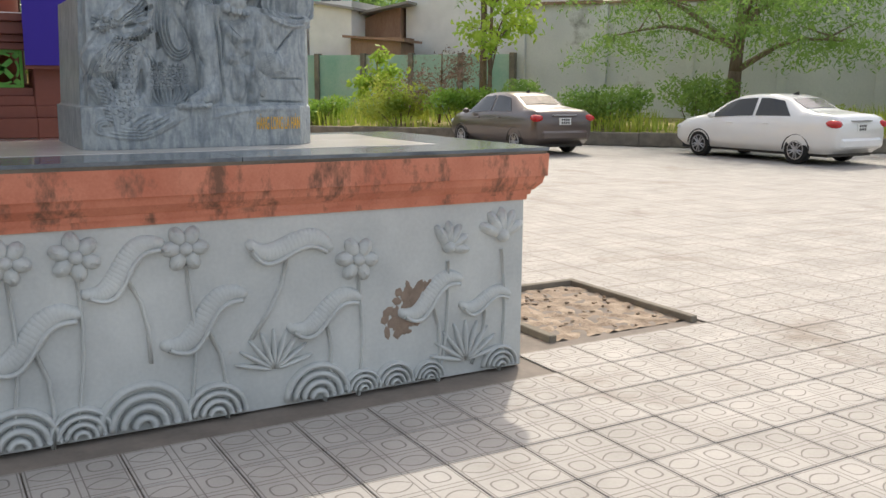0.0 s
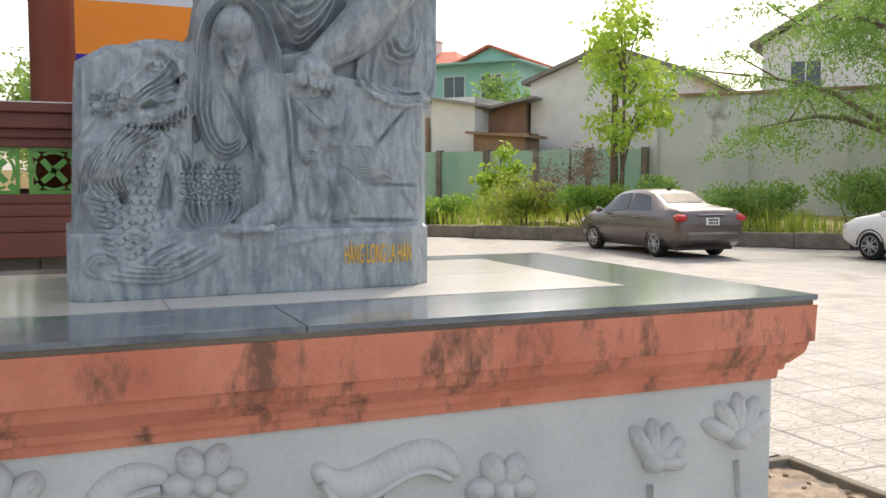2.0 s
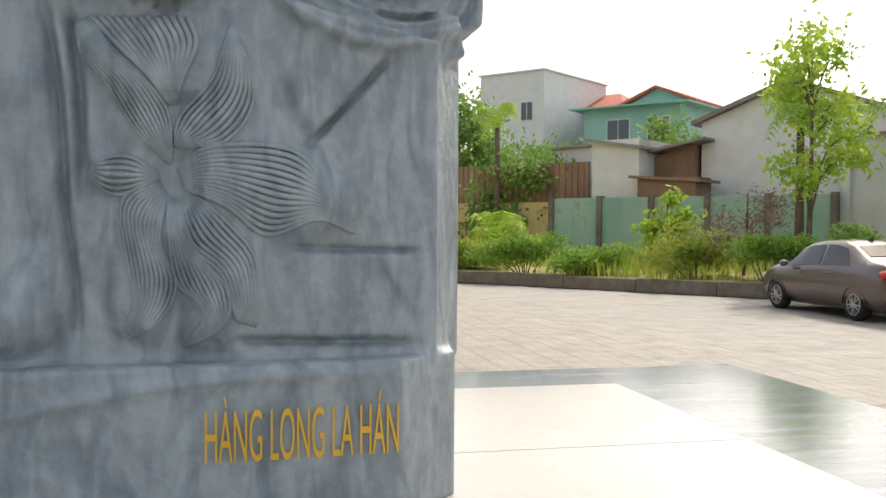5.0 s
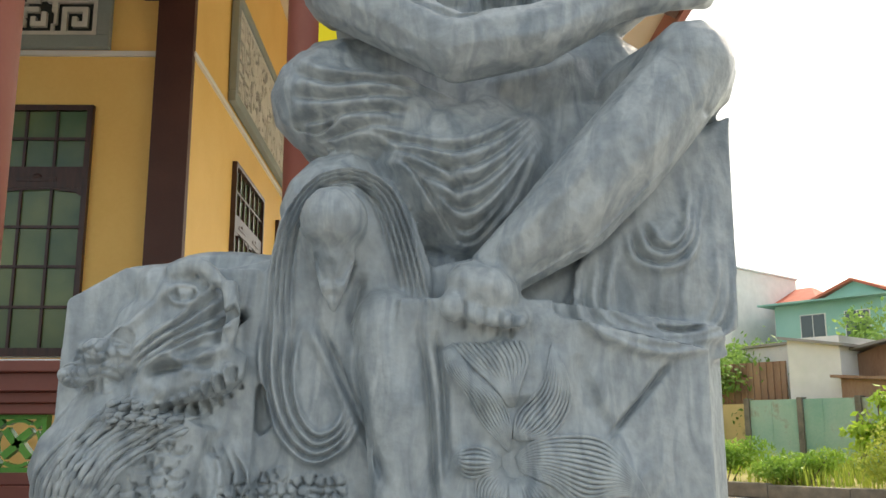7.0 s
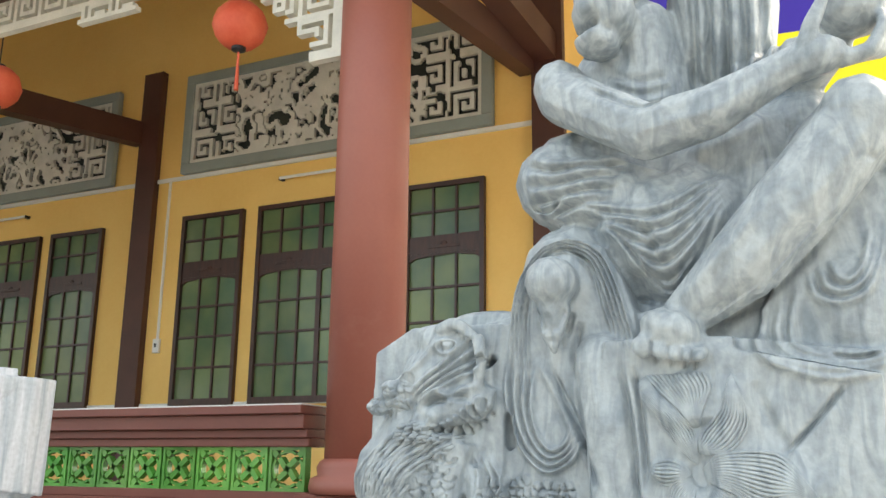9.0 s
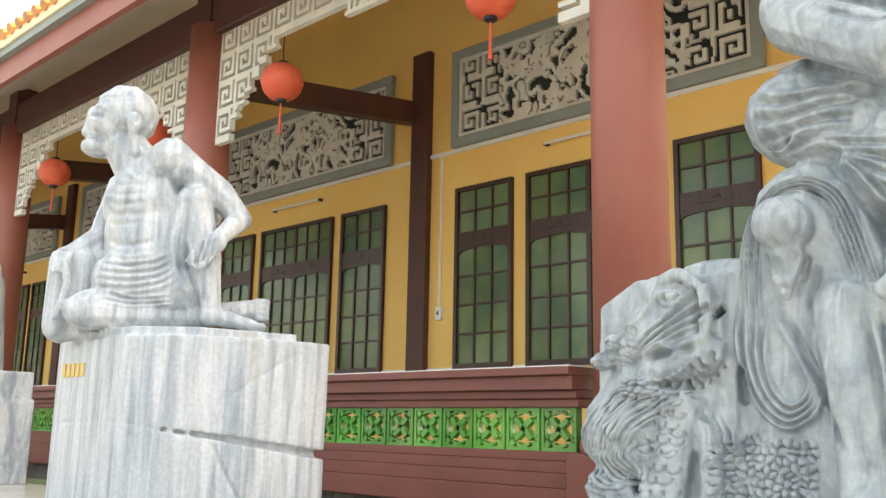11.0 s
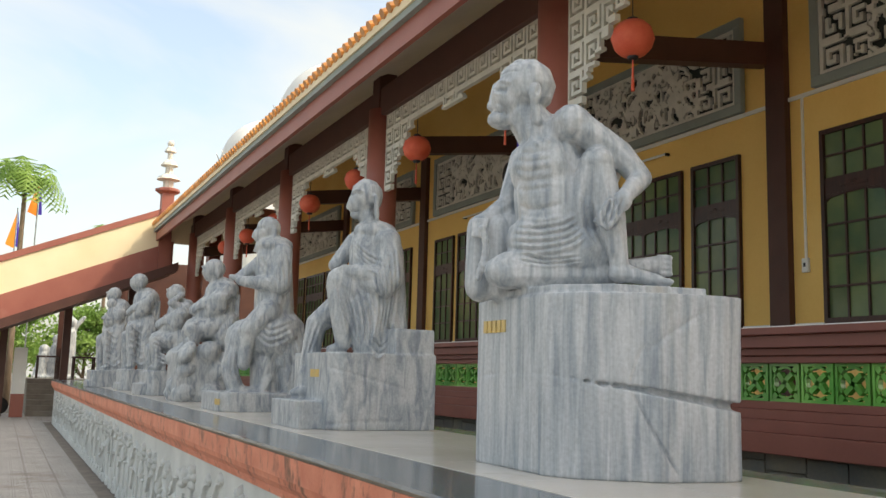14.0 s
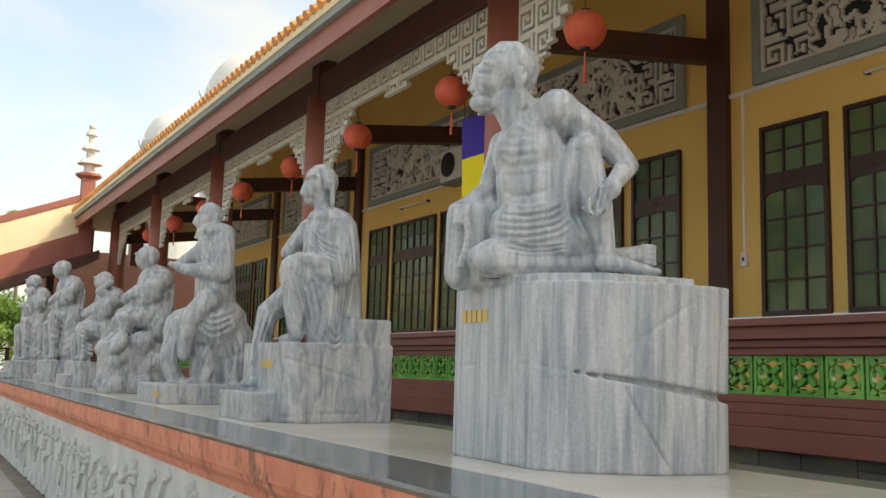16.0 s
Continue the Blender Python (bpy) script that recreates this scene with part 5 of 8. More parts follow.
    k.folds([(-2.157, 1.351), (-2.042, 1.332), (-1.909, 1.339), (-1.689, 1.451)], [(-1.933, 1.418), (-1.871, 1.429), (-1.82, 1.448), (-1.755, 1.473)], 8, 0.008)
    for r in (0.05, 0.033, 0.017):
        x, z = [(-2.14, 1.388)][0]
        k.line([(x + r * math.cos(q), z + r * 0.8 * math.sin(q)) for q in (0, 0.8, 1.6, 2.4, 3.2, 4.0, 4.8)], 0.007, 0.012)
    k.folds([(-2.03, 1.383), (-1.97, 1.432), (-1.896, 1.456)], [(-1.946, 1.34), (-1.872, 1.376), (-1.782, 1.426)], 5, 0.007)
    # chipped planes on the flank of the base
    k.line([(-1.397, 1.359), (-1.353, 1.429), (-1.322, 1.457)], 0.01, -0.004)
    k.line([(-1.527, 1.448), (-1.499, 1.377), (-1.492, 1.32)], 0.012, -0.005)
    k.done(ob, 0.06, 1.45)
    return tagged(ob, "blue-grey marble statue of a seated sage with a dragon", "statue", "row of marble statues")


dragon_statue()
# inscription, words as carved
txt = bpy.data.curves.new("inscription", "FONT")
txt.body, txt.size, txt.extrude, txt.space_character = "HÀNG LONG LA HÁN", 0.078, 0.001, 1.0
tob = bpy.data.objects.new("inscription", txt)
scene.collection.objects.link(tob)
tm = bpy.data.meshes.new_from_object(tob.evaluated_get(bpy.context.evaluated_depsgraph_get()))
bpy.data.objects.remove(tob)
xs = [v.co.x for v in tm.vertices]
kx = 0.255 / (max(xs) - min(xs))
for v in tm.vertices:
    v.co = ((v.co.x - min(xs)) * kx, v.co.z, v.co.y * 1.25)
tm.materials.clear()
tm.materials.append(M_GILT)
ins = new("inscription", tm)
ins.matrix_basis = pose(-1.34, 0.6325, 1.362, 0, 0, 3.4)
tagged(ins, "yellow painted words on the statue base", "inscription")


def hermit_statue():
    """Thin bare-chested ascetic, one knee raised, on a tall split marble block."""
    c = Clay()
    cx, cy, z0 = -4.68, 1.05, 1.272
    plan = [(-5.24, 0.72), (-5.18, 0.66), (-4.9, 0.655), (-4.5, 0.64), (-4.35, 0.72), (-4.16, 1.0), (-4.1, 1.3), (-4.12, 1.42), (-4.4, 1.5), (-5.24, 1.5)]
    # block with a wandering crack: lower and upper stones
    lo, hi = 1.272, 2.075

    def crack(x, y):
        s = (x + 5.2) * 0.55 + (y - 0.65) * 0.75
        return 1.69 - 0.07 * s + 0.035 * math.sin(3.2 * s) + 0.06 * max(0, 0.35 - abs(s - 0.25))

    for top, gap in ((False, 0.0), (True, 1.0)):
        bm = bmesh.new()
        ring_a, ring_b, mid = [], [], []
        fine = []
        for i in range(len(plan)):
            a, b = Vector(plan[i]), Vector(plan[(i + 1) % len(plan)])
            k = max(1, int((b - a).length / 0.08))
            fine += [a.lerp(b, j / k) for j in range(k)]
        for p in fine:
            open_gap = 0.0065 + 0.014 * max(0, min(1, ((p.x + 5.2) * 0.6 + (p.y - 0.6)) - 0.55))
            zc = crack(p.x, p.y)
            ring_a.append(bm.verts.new((p.x, p.y, (zc + open_gap) if top else lo)))
            ring_b.append(bm.verts.new((p.x + (0.012 if top and p.x > -4.6 else 0), p.y, hi if top else zc - open_gap)))
        n = len(fine)
        for i in range(n):
            bm.faces.new((ring_a[i], ring_a[(i + 1) % n], ring_b[(i + 1) % n], ring_b[i]))
        bm.faces.new(list(reversed(ring_a)))
        bm.faces.new(ring_b)
        bmesh.ops.triangulate(bm, faces=bm.faces)
        tmp = bpy.data.meshes.new("tmp")
        bm.to_mesh(tmp)
        bm.free()
        c.bm.from_mesh(tmp)
        bpy.data.meshes.remove(tmp)
    c.slab([(-4.68 + (px + 4.68) * 0.93, 1.08 + (py - 1.08) * 0.93) for px, py in plan], "z", 1.45, 1.95)
    # thin slab under the figure
    c.slab([(-5.2, 0.68), (-4.5, 0.66), (-4.28, 0.85), (-4.2, 1.3), (-4.5, 1.46), (-5.2, 1.46)], "z", 2.07, 2.115)
    # the carver's own axes: along the front, away from the viewer, up
    R, D = Vector((0.56, 0.828, 0)), Vector((-0.828, 0.56, 0))
    far = Vector((-4.66, 1.04, 0)).dot(D)

    def H(a, d, z):
        return R * a + D * (far + d) + Vector((0, 0, z))

    # lap, torso, back
    c.limb(H(-1.955, 0.0, 2.306), H(-1.983, 0.0, 2.606), 0.19, 0.19)
    c.ball(H(-1.997, 0.0, 2.717), (0.2, 0.2, 0.2))
    c.ball(H(-1.93, 0.02, 2.862), (0.17, 0.17, 0.14))
    c.ball(H(-1.836, 0.0, 2.307), (0.2, 0.22, 0.17))
    c.limb(H(-1.997, 0.05, 2.885), H(-1.753, 0.05, 2.729), 0.14, 0.12)
    # neck and head, kept plain
    c.limb(H(-2.026, 0.0, 2.871), H(-2.114, 0.0, 2.999), 0.12, 0.1)
    c.ball(H(-2.115, 0.0, 3.148), (0.15, 0.15, 0.148))
    c.ball(H(-2.186, 0.0, 3.092), (0.115, 0.12, 0.12))
    c.ball(H(-2.231, 0.0, 2.978), (0.075, 0.085, 0.05))
    c.limb(H(-2.256, -0.07, 3.098), H(-2.271, 0.05, 3.138), 0.03, 0.03)
    c.limb(H(-2.269, 0.0, 3.101), H(-2.293, 0.0, 3.05), 0.018, 0.026)
    c.limb(H(-2.266, -0.03, 2.992), H(-2.274, 0.03, 3.01), 0.024, 0.024)
    c.ball(H(-2.063, -0.14, 3.072), (0.035, 0.03, 0.06))
    c.limb(H(-2.068, -0.13, 3.029), H(-2.051, -0.12, 2.935), 0.022, 0.026)
    # near arm over the knee
    c.ball(H(-1.885, -0.12, 2.92), (0.1, 0.1, 0.1))
    c.limb(H(-1.877, -0.12, 2.92), H(-1.663, -0.1, 2.78), 0.088, 0.068)
    c.limb(H(-1.663, -0.1, 2.78), H(-1.559, -0.12, 2.649), 0.068, 0.056)
    c.limb(H(-1.559, -0.12, 2.649), H(-1.625, -0.24, 2.552), 0.054, 0.042)
    c.ball(H(-1.65, -0.26, 2.514), (0.06, 0.04, 0.055))
    for k in range(4):
        a, b = H(-1.631, -0.28, 2.51) + R * (-0.026 * k) , H(-1.685, -0.28, 2.426) + R * (-0.018 * k) + Vector((0, 0, 0.012 * k))
        c.limb(a, b, 0.018, 0.016)
        c.limb(b, b + R * -0.035 + Vector((0, 0, -0.05)), 0.016, 0.012)
    # raised leg
    c.limb(H(-1.877, -0.02, 2.331), H(-1.77, -0.14, 2.697), 0.13, 0.085)
    c.ball(H(-1.766, -0.15, 2.719), (0.085, 0.085, 0.08))
    c.limb(H(-1.758, -0.15, 2.682), H(-1.696, -0.16, 2.442), 0.078, 0.07)
    c.limb(H(-1.696, -0.16, 2.442), H(-1.661, -0.17, 2.234), 0.068, 0.046)
    c.ball(H(-1.655, -0.16, 2.194), (0.06, 0.06, 0.055))
    c.limb(H(-1.636, -0.17, 2.188), H(-1.471, -0.17, 2.155), 0.045, 0.026)
    for k in range(4):
        a = H(-1.474, -0.19, 2.155) + D * (0.03 * k)
        c.limb(a, a + R * 0.05 + Vector((0, 0, -0.006)), 0.018, 0.015)
    # lying leg and its foot
    c.limb(H(-1.903, -0.02, 2.276), H(-2.192, -0.12, 2.206), 0.11, 0.085)
    c.ball(H(-2.209, -0.13, 2.194), (0.085, 0.09, 0.082))
    c.limb(H(-2.191, -0.14, 2.183), H(-1.714, -0.08, 2.197), 0.078, 0.06)
    c.limb(H(-1.708, -0.02, 2.204), H(-1.479, 0.05, 2.251), 0.055, 0.05)
    for k in range(4):
        a = H(-1.464, 0.03, 2.289) + Vector((0, 0, -0.026 * k))
        c.limb(a, a + R * 0.055, 0.019, 0.016)
    # far arm on a rock, beads
    c.limb(H(-2.133, 0.18, 2.818), H(-2.199, 0.12, 2.574), 0.075, 0.06)
    c.limb(H(-2.199, 0.12, 2.574), H(-2.314, 0.02, 2.464), 0.058, 0.045)
    for a, b in ((H(-2.333, 0.05, 2.433), H(-2.328, 0.05, 2.142)), (H(-2.251, 0.05, 2.434), H(-2.233, 0.05, 2.144)), (H(-2.197, 0.08, 2.454), H(-2.18, 0.08, 2.176))):
        c.limb(a, b, 0.075, 0.085)
    c.limb(H(-2.333, 0.04, 2.459), H(-2.184, 0.1, 2.508), 0.05, 0.05)
    for k in range(9):
        c.ball(H(-2.313, -0.1, 2.408) + R * (0.02 * math.sin(k * 0.5)) + Vector((0, 0, -0.03 * k)), (0.02, 0.02, 0.02), (0, 0, 0), 2, True)
    for k in range(4):
        c.limb(H(-2.294, -0.06, 2.456) + R * (-0.02 * k), H(-2.313, -0.08, 2.371) + R * (-0.015 * k), 0.016, 0.012)
    # waist cloth and hanging skirt
    c.limb(H(-2.075, -0.06, 2.349), H(-1.869, -0.1, 2.292), 0.13, 0.1)
    c.limb(H(-1.838, -0.02, 2.548), H(-1.763, -0.06, 2.26), 0.09, 0.1)
    c.gather()
    ob = c.finish("hermit_statue", 0.0085, M_WHITE_MARBLE, (cx, cy, z0), 2)
    k = Chisel(ob, D, lambda a, b: b > 2.1)
    k.folds([(-2.156, 2.426), (-2.048, 2.413), (-1.929, 2.428), (-1.863, 2.47)], [(-2.181, 2.289), (-2.047, 2.277), (-1.889, 2.306), (-1.81, 2.361)], 5, 0.012)
    k.folds([(-1.854, 2.596), (-1.827, 2.407), (-1.724, 2.235)], [(-1.723, 2.462), (-1.698, 2.355), (-1.685, 2.249)], 4, 0.014)
    k.folds([(-2.127, 2.296), (-1.996, 2.258), (-1.84, 2.273)], [(-2.14, 2.229), (-1.995, 2.218), (-1.814, 2.234)], 3, 0.01)
    for q in range(5):
        k.line([(a, b - 0.045 * q) for a, b in [(-2.16, 2.796), (-2.079, 2.768), (-1.971, 2.779)]], 0.014, -0.009)
    k.line([(-2.102, 2.928), (-2.079, 2.844), (-2.025, 2.796)], 0.012, 0.014)
    k.line([(-2.064, 2.928), (-2.036, 2.857), (-1.982, 2.815)], 0.01, 0.012)
    k.line([(-2.157, 2.537), (-2.049, 2.49), (-1.916, 2.519)], 0.014, -0.012)
    k.line([(-2.143, 2.468), (-2.035, 2.436), (-1.916, 2.456)], 0.012, 0.012)
    k.line([(-1.95, 2.94), (-1.923, 2.803), (-1.87, 2.694)], 0.016, -0.016)
    k.line([(-1.845, 2.898), (-1.689, 2.802), (-1.574, 2.693)], 0.02, 0.008)
    for q in range(3):
        k.line([(a + 0.025 * q, b) for a, b in [(-1.7, 2.526), (-1.72, 2.448), (-1.738, 2.396)]], 0.007, -0.014)
    k.line([(-1.745, 2.655), (-1.683, 2.444), (-1.633, 2.25)], 0.012, 0.008)
    k.line([(-1.715, 2.628), (-1.655, 2.418), (-1.616, 2.25)], 0.01, -0.008)
    # face: brow, eye hollow, cheek, mouth, ear whorl
    k.line([(-2.289, 3.145), (-2.234, 3.155), (-2.178, 3.126)], 0.012, 0.012)
    k.line([(-2.274, 3.11), (-2.233, 3.106), (-2.197, 3.097)], 0.012, -0.02)
    k.line([(-2.268, 3.052), (-2.218, 3.023), (-2.204, 2.977)], 0.01, -0.012)
    k.line([(-2.306, 3.013), (-2.259, 3.006), (-2.223, 3.0)], 0.006, -0.014)
    k.line([(-2.079, 3.131), (-2.041, 3.113), (-2.057, 3.052)], 0.009, -0.014)
    for q in range(3):
        k.line([(a, b + 0.03 * q) for a, b in [(-2.281, 3.179), (-2.207, 3.195), (-2.138, 3.189)]], 0.006, -0.006)
    # cracks and a pale chip on the block
    k.line([(-1.559, 1.815), (-1.452, 1.902), (-1.264, 2.027)], 0.01, -0.006)
    k.line([(-1.619, 1.657), (-1.527, 1.471), (-1.413, 1.289)], 0.008, -0.014)
    k.line([(-1.63, 1.657), (-1.594, 1.778), (-1.558, 1.863)], 0.006, -0.008)
    k.done(ob)
    return tagged(ob, "white-grey marble statue of a thin hermit on a cracked block", "statue", "row of marble statues")


hermit_statue()
bm = bmesh.new()
for k in range(5):
    add_box(bm, (-5.1 + 0.046 * k, 0.648, 1.912), (-5.068 + 0.046 * k, 0.66, 1.972))
tagged(obj("painted_label", bm, M_FADED), "faded yellow painted characters on the marble block", "inscription")


def axes(way, through):
    """Places along the front, away from the viewer and up, for a figure carved to be seen along one way."""
    D = Vector(way).normalized()
    R = D.cross(Vector((0, 0, 1)))
    far = Vector(through).dot(D)
    return D, lambda a, d, z: R * a + D * (far + d) + Vector((0, 0, z))


def sage_statue():
    """A robed sage on a stepped block, hands on the raised knee, the other leg hanging."""
    c = Clay()
    D, H = axes((-0.924, 0.382, 0), (-8.0, 1.05, 0))
    c.slab([(-8.48, 0.68), (-7.6, 0.68), (-7.54, 0.78), (-7.54, 1.55), (-8.48, 1.55)], "z", 1.272, 1.85)
    c.block((-8.48, 0.5, 1.272), (-7.7, 0.78, 1.48))
    c.block((-8.46, 1.2, 1.83), (-7.56, 1.54, 2.05))
    c.limb(H(-1.963, 0.0, 2.204), H(-1.992, 0.0, 2.727), 0.21, 0.19)
    c.ball(H(-1.974, 0.0, 2.843), (0.19, 0.19, 0.11))
    c.limb(H(-2.007, 0.0, 2.888), H(-2.049, 0.0, 3.026), 0.085, 0.08)
    c.ball(H(-2.054, 0.0, 3.151), (0.135, 0.14, 0.15))
    c.ball(H(-2.116, 0.0, 3.083), (0.095, 0.1, 0.105))
    c.ball(H(-2.135, 0.0, 2.989), (0.05, 0.055, 0.035))
    c.limb(H(-2.19, 0.0, 3.113), H(-2.206, 0.0, 3.051), 0.015, 0.022)
    c.limb(H(-1.974, -0.13, 3.129), H(-1.962, -0.12, 2.957), 0.022, 0.022)
    c.ball(H(-1.871, -0.14, 2.766), (0.11, 0.11, 0.1))
    c.limb(H(-1.862, -0.14, 2.767), H(-1.831, -0.2, 2.46), 0.105, 0.11)
    c.limb(H(-1.831, -0.2, 2.46), H(-2.163, -0.16, 2.5), 0.105, 0.06)
    c.limb(H(-1.873, -0.2, 2.392), H(-2.138, -0.12, 2.425), 0.1, 0.06)
    c.limb(H(-2.132, 0.16, 2.791), H(-2.298, 0.12, 2.583), 0.09, 0.06)
    for k in range(4):
        a = H(-2.199, -0.18, 2.523) + Vector((0, 0, 0.022 - 0.02 * k))
        c.limb(a, a + (H(-2.277, -0.16, 2.478) - H(-2.199, -0.18, 2.523)), 0.02, 0.015)
    c.limb(H(-1.922, -0.02, 2.294), H(-2.237, -0.1, 2.432), 0.18, 0.115)
    c.limb(H(-2.248, -0.1, 2.396), H(-2.21, -0.12, 2.12), 0.105, 0.09)
    c.limb(H(-2.21, -0.12, 2.12), H(-2.193, -0.12, 1.927), 0.09, 0.065)
    c.limb(H(-2.183, -0.12, 1.901), H(-2.305, -0.12, 1.884), 0.045, 0.03)
    c.limb(H(-2.201, 0.1, 2.271), H(-2.431, 0.12, 2.09), 0.13, 0.09)
    c.limb(H(-2.431, 0.12, 2.09), H(-2.494, 0.06, 1.606), 0.085, 0.07)
    c.limb(H(-2.498, 0.02, 1.549), H(-2.585, 0.02, 1.529), 0.05, 0.034)
    c.limb(H(-2.009, -0.05, 2.221), H(-1.962, -0.08, 1.901), 0.19, 0.16)
    c.limb(H(-1.831, 0.0, 2.688), H(-1.81, 0.0, 2.074), 0.1, 0.13)
    c.gather()
    ob = c.finish("sage_statue", 0.012, M_GREY_MARBLE, (-8.0, 1.1, 1.272), 2)
    k = Chisel(ob, D, lambda a, b: b > 1.8)
    k.folds([(-2.201, 2.834), (-2.059, 2.678), (-1.873, 2.585)], [(-2.163, 2.683), (-2.03, 2.542), (-1.914, 2.464)], 4, 0.014)
    k.folds([(-1.797, 2.766), (-1.767, 2.405), (-1.811, 2.002)], [(-1.985, 2.487), (-1.92, 2.198), (-1.962, 1.9)], 6, 0.02)
    k.folds([(-2.283, 2.363), (-2.192, 2.122), (-2.131, 1.925)], [(-2.025, 2.373), (-1.949, 2.13), (-1.962, 1.9)], 6, 0.018)
    k.folds([(-2.008, 1.951), (-1.906, 1.814), (-1.808, 1.936)], [(-1.967, 2.019), (-1.884, 1.933), (-1.812, 2.024)], 3, 0.016)
    k.folds([(-2.368, 2.119), (-2.446, 1.854), (-2.479, 1.606)], [(-2.467, 2.115), (-2.517, 1.851), (-2.532, 1.605)], 3, 0.012)
    k.line([(-2.182, 3.146), (-2.137, 3.152), (-2.081, 3.131)], 0.014, -0.02)
    k.line([(-2.193, 3.173), (-2.129, 3.185), (-2.064, 3.16)], 0.01, 0.014)
    k.line([(-2.2, 3.014), (-2.158, 3.012), (-2.113, 3.009)], 0.008, -0.014)
    k.line([(-2.362, 1.304), (-1.983, 1.337), (-1.65, 1.337)], 0.01, -0.006)
    k.line([(-2.379, 1.765), (-1.996, 1.666), (-1.635, 1.567)], 0.012, -0.008)
    k.done(ob)
    return tagged(ob, "grey marble statue of a robed sage on a block", "statue", "row of marble statues")


def rider_statue():
    """A bearded sage with joined hands, riding a broad beast that curls its trunk."""
    c = Clay()
    D, H = axes((-0.962, 0.272, 0), (-10.9, 1.0, 0))
    c.slab([(-11.38, 0.5), (-10.5, 0.5), (-10.44, 0.6), (-10.44, 1.5), (-11.38, 1.5)], "z", 1.272, 1.47)
    c.limb(H(-1.869, 0.0, 2.32), H(-1.902, 0.0, 2.936), 0.22, 0.2)
    c.ball(H(-1.897, 0.0, 3.073), (0.21, 0.21, 0.12))
    c.limb(H(-1.909, 0.0, 3.06), H(-1.964, 0.0, 3.182), 0.1, 0.09)
    c.ball(H(-1.975, 0.0, 3.257), (0.14, 0.14, 0.15))
    c.ball(H(-2.05, 0.0, 3.19), (0.1, 0.1, 0.1))
    c.limb(H(-2.057, 0.0, 3.089), H(-2.113, 0.0, 3.011), 0.055, 0.02)
    c.limb(H(-2.131, 0.0, 3.216), H(-2.14, 0.0, 3.166), 0.016, 0.022)
    c.limb(H(-1.897, -0.13, 3.241), H(-1.889, -0.12, 3.107), 0.022, 0.022)
    c.limb(H(-1.805, -0.16, 2.983), H(-1.805, -0.2, 2.624), 0.11, 0.11)
    c.limb(H(-1.805, -0.2, 2.624), H(-2.247, -0.1, 2.66), 0.11, 0.055)
    c.limb(H(-2.01, 0.14, 2.916), H(-2.271, 0.05, 2.711), 0.1, 0.055)
    c.limb(H(-2.238, -0.02, 2.681), H(-2.359, -0.02, 2.712), 0.05, 0.03)
    c.ball(H(-1.856, 0.0, 2.076), (0.32, 0.36, 0.34))
    c.ball(H(-1.684, 0.0, 1.9), (0.24, 0.26, 0.3))
    c.ball(H(-2.168, -0.05, 2.002), (0.22, 0.22, 0.26))
    c.rope([H(-2.252, -0.12, 1.937), H(-2.295, -0.16, 1.698), H(-2.194, -0.18, 1.479), H(-1.99, -0.2, 1.473), H(-1.882, -0.2, 1.623)], 0.12, 0.055, 16, True)
    c.limb(H(-1.948, -0.1, 1.769), H(-1.94, -0.1, 1.413), 0.15, 0.14)
    c.limb(H(-1.646, -0.05, 1.719), H(-1.631, -0.05, 1.42), 0.17, 0.15)
    c.limb(H(-1.921, -0.2, 2.335), H(-2.131, -0.26, 2.115), 0.14, 0.11)
    c.limb(H(-2.131, -0.26, 2.115), H(-2.151, -0.28, 1.761), 0.1, 0.07)
    c.gather()
    ob = c.finish("rider_statue", 0.0135, M_GREY_MARBLE, (-10.9, 1.0, 1.272), 2)
    k = Chisel(ob, D)
    k.folds([(-1.744, 3.07), (-1.698, 2.76), (-1.727, 2.387)], [(-1.944, 2.809), (-1.87, 2.566), (-1.889, 2.35)], 5, 0.02)
    k.folds([(-2.067, 2.305), (-1.91, 2.161), (-1.645, 2.262)], [(-2.086, 2.123), (-1.898, 1.95), (-1.618, 2.082)], 4, 0.018)
    k.folds([(-2.063, 2.989), (-1.944, 2.809), (-1.847, 2.69)], [(-2.079, 2.833), (-1.986, 2.696), (-1.904, 2.626)], 3, 0.016)
    k.folds([(-2.34, 1.934), (-2.355, 1.697), (-2.284, 1.492)], [(-2.202, 1.88), (-2.203, 1.701), (-2.143, 1.573)], 4, 0.014)
    k.folds([(-1.73, 2.203), (-1.563, 1.904), (-1.575, 1.54)], [(-1.829, 2.016), (-1.738, 1.777), (-1.752, 1.475)], 4, 0.016)
    k.line([(-2.126, 3.248), (-2.066, 3.258), (-2.004, 3.242)], 0.014, -0.02)
    k.done(ob)
    return tagged(ob, "grey marble statue of a bearded sage riding a beast", "statue", "row of marble statues")


sage_statue()
rider_statue()


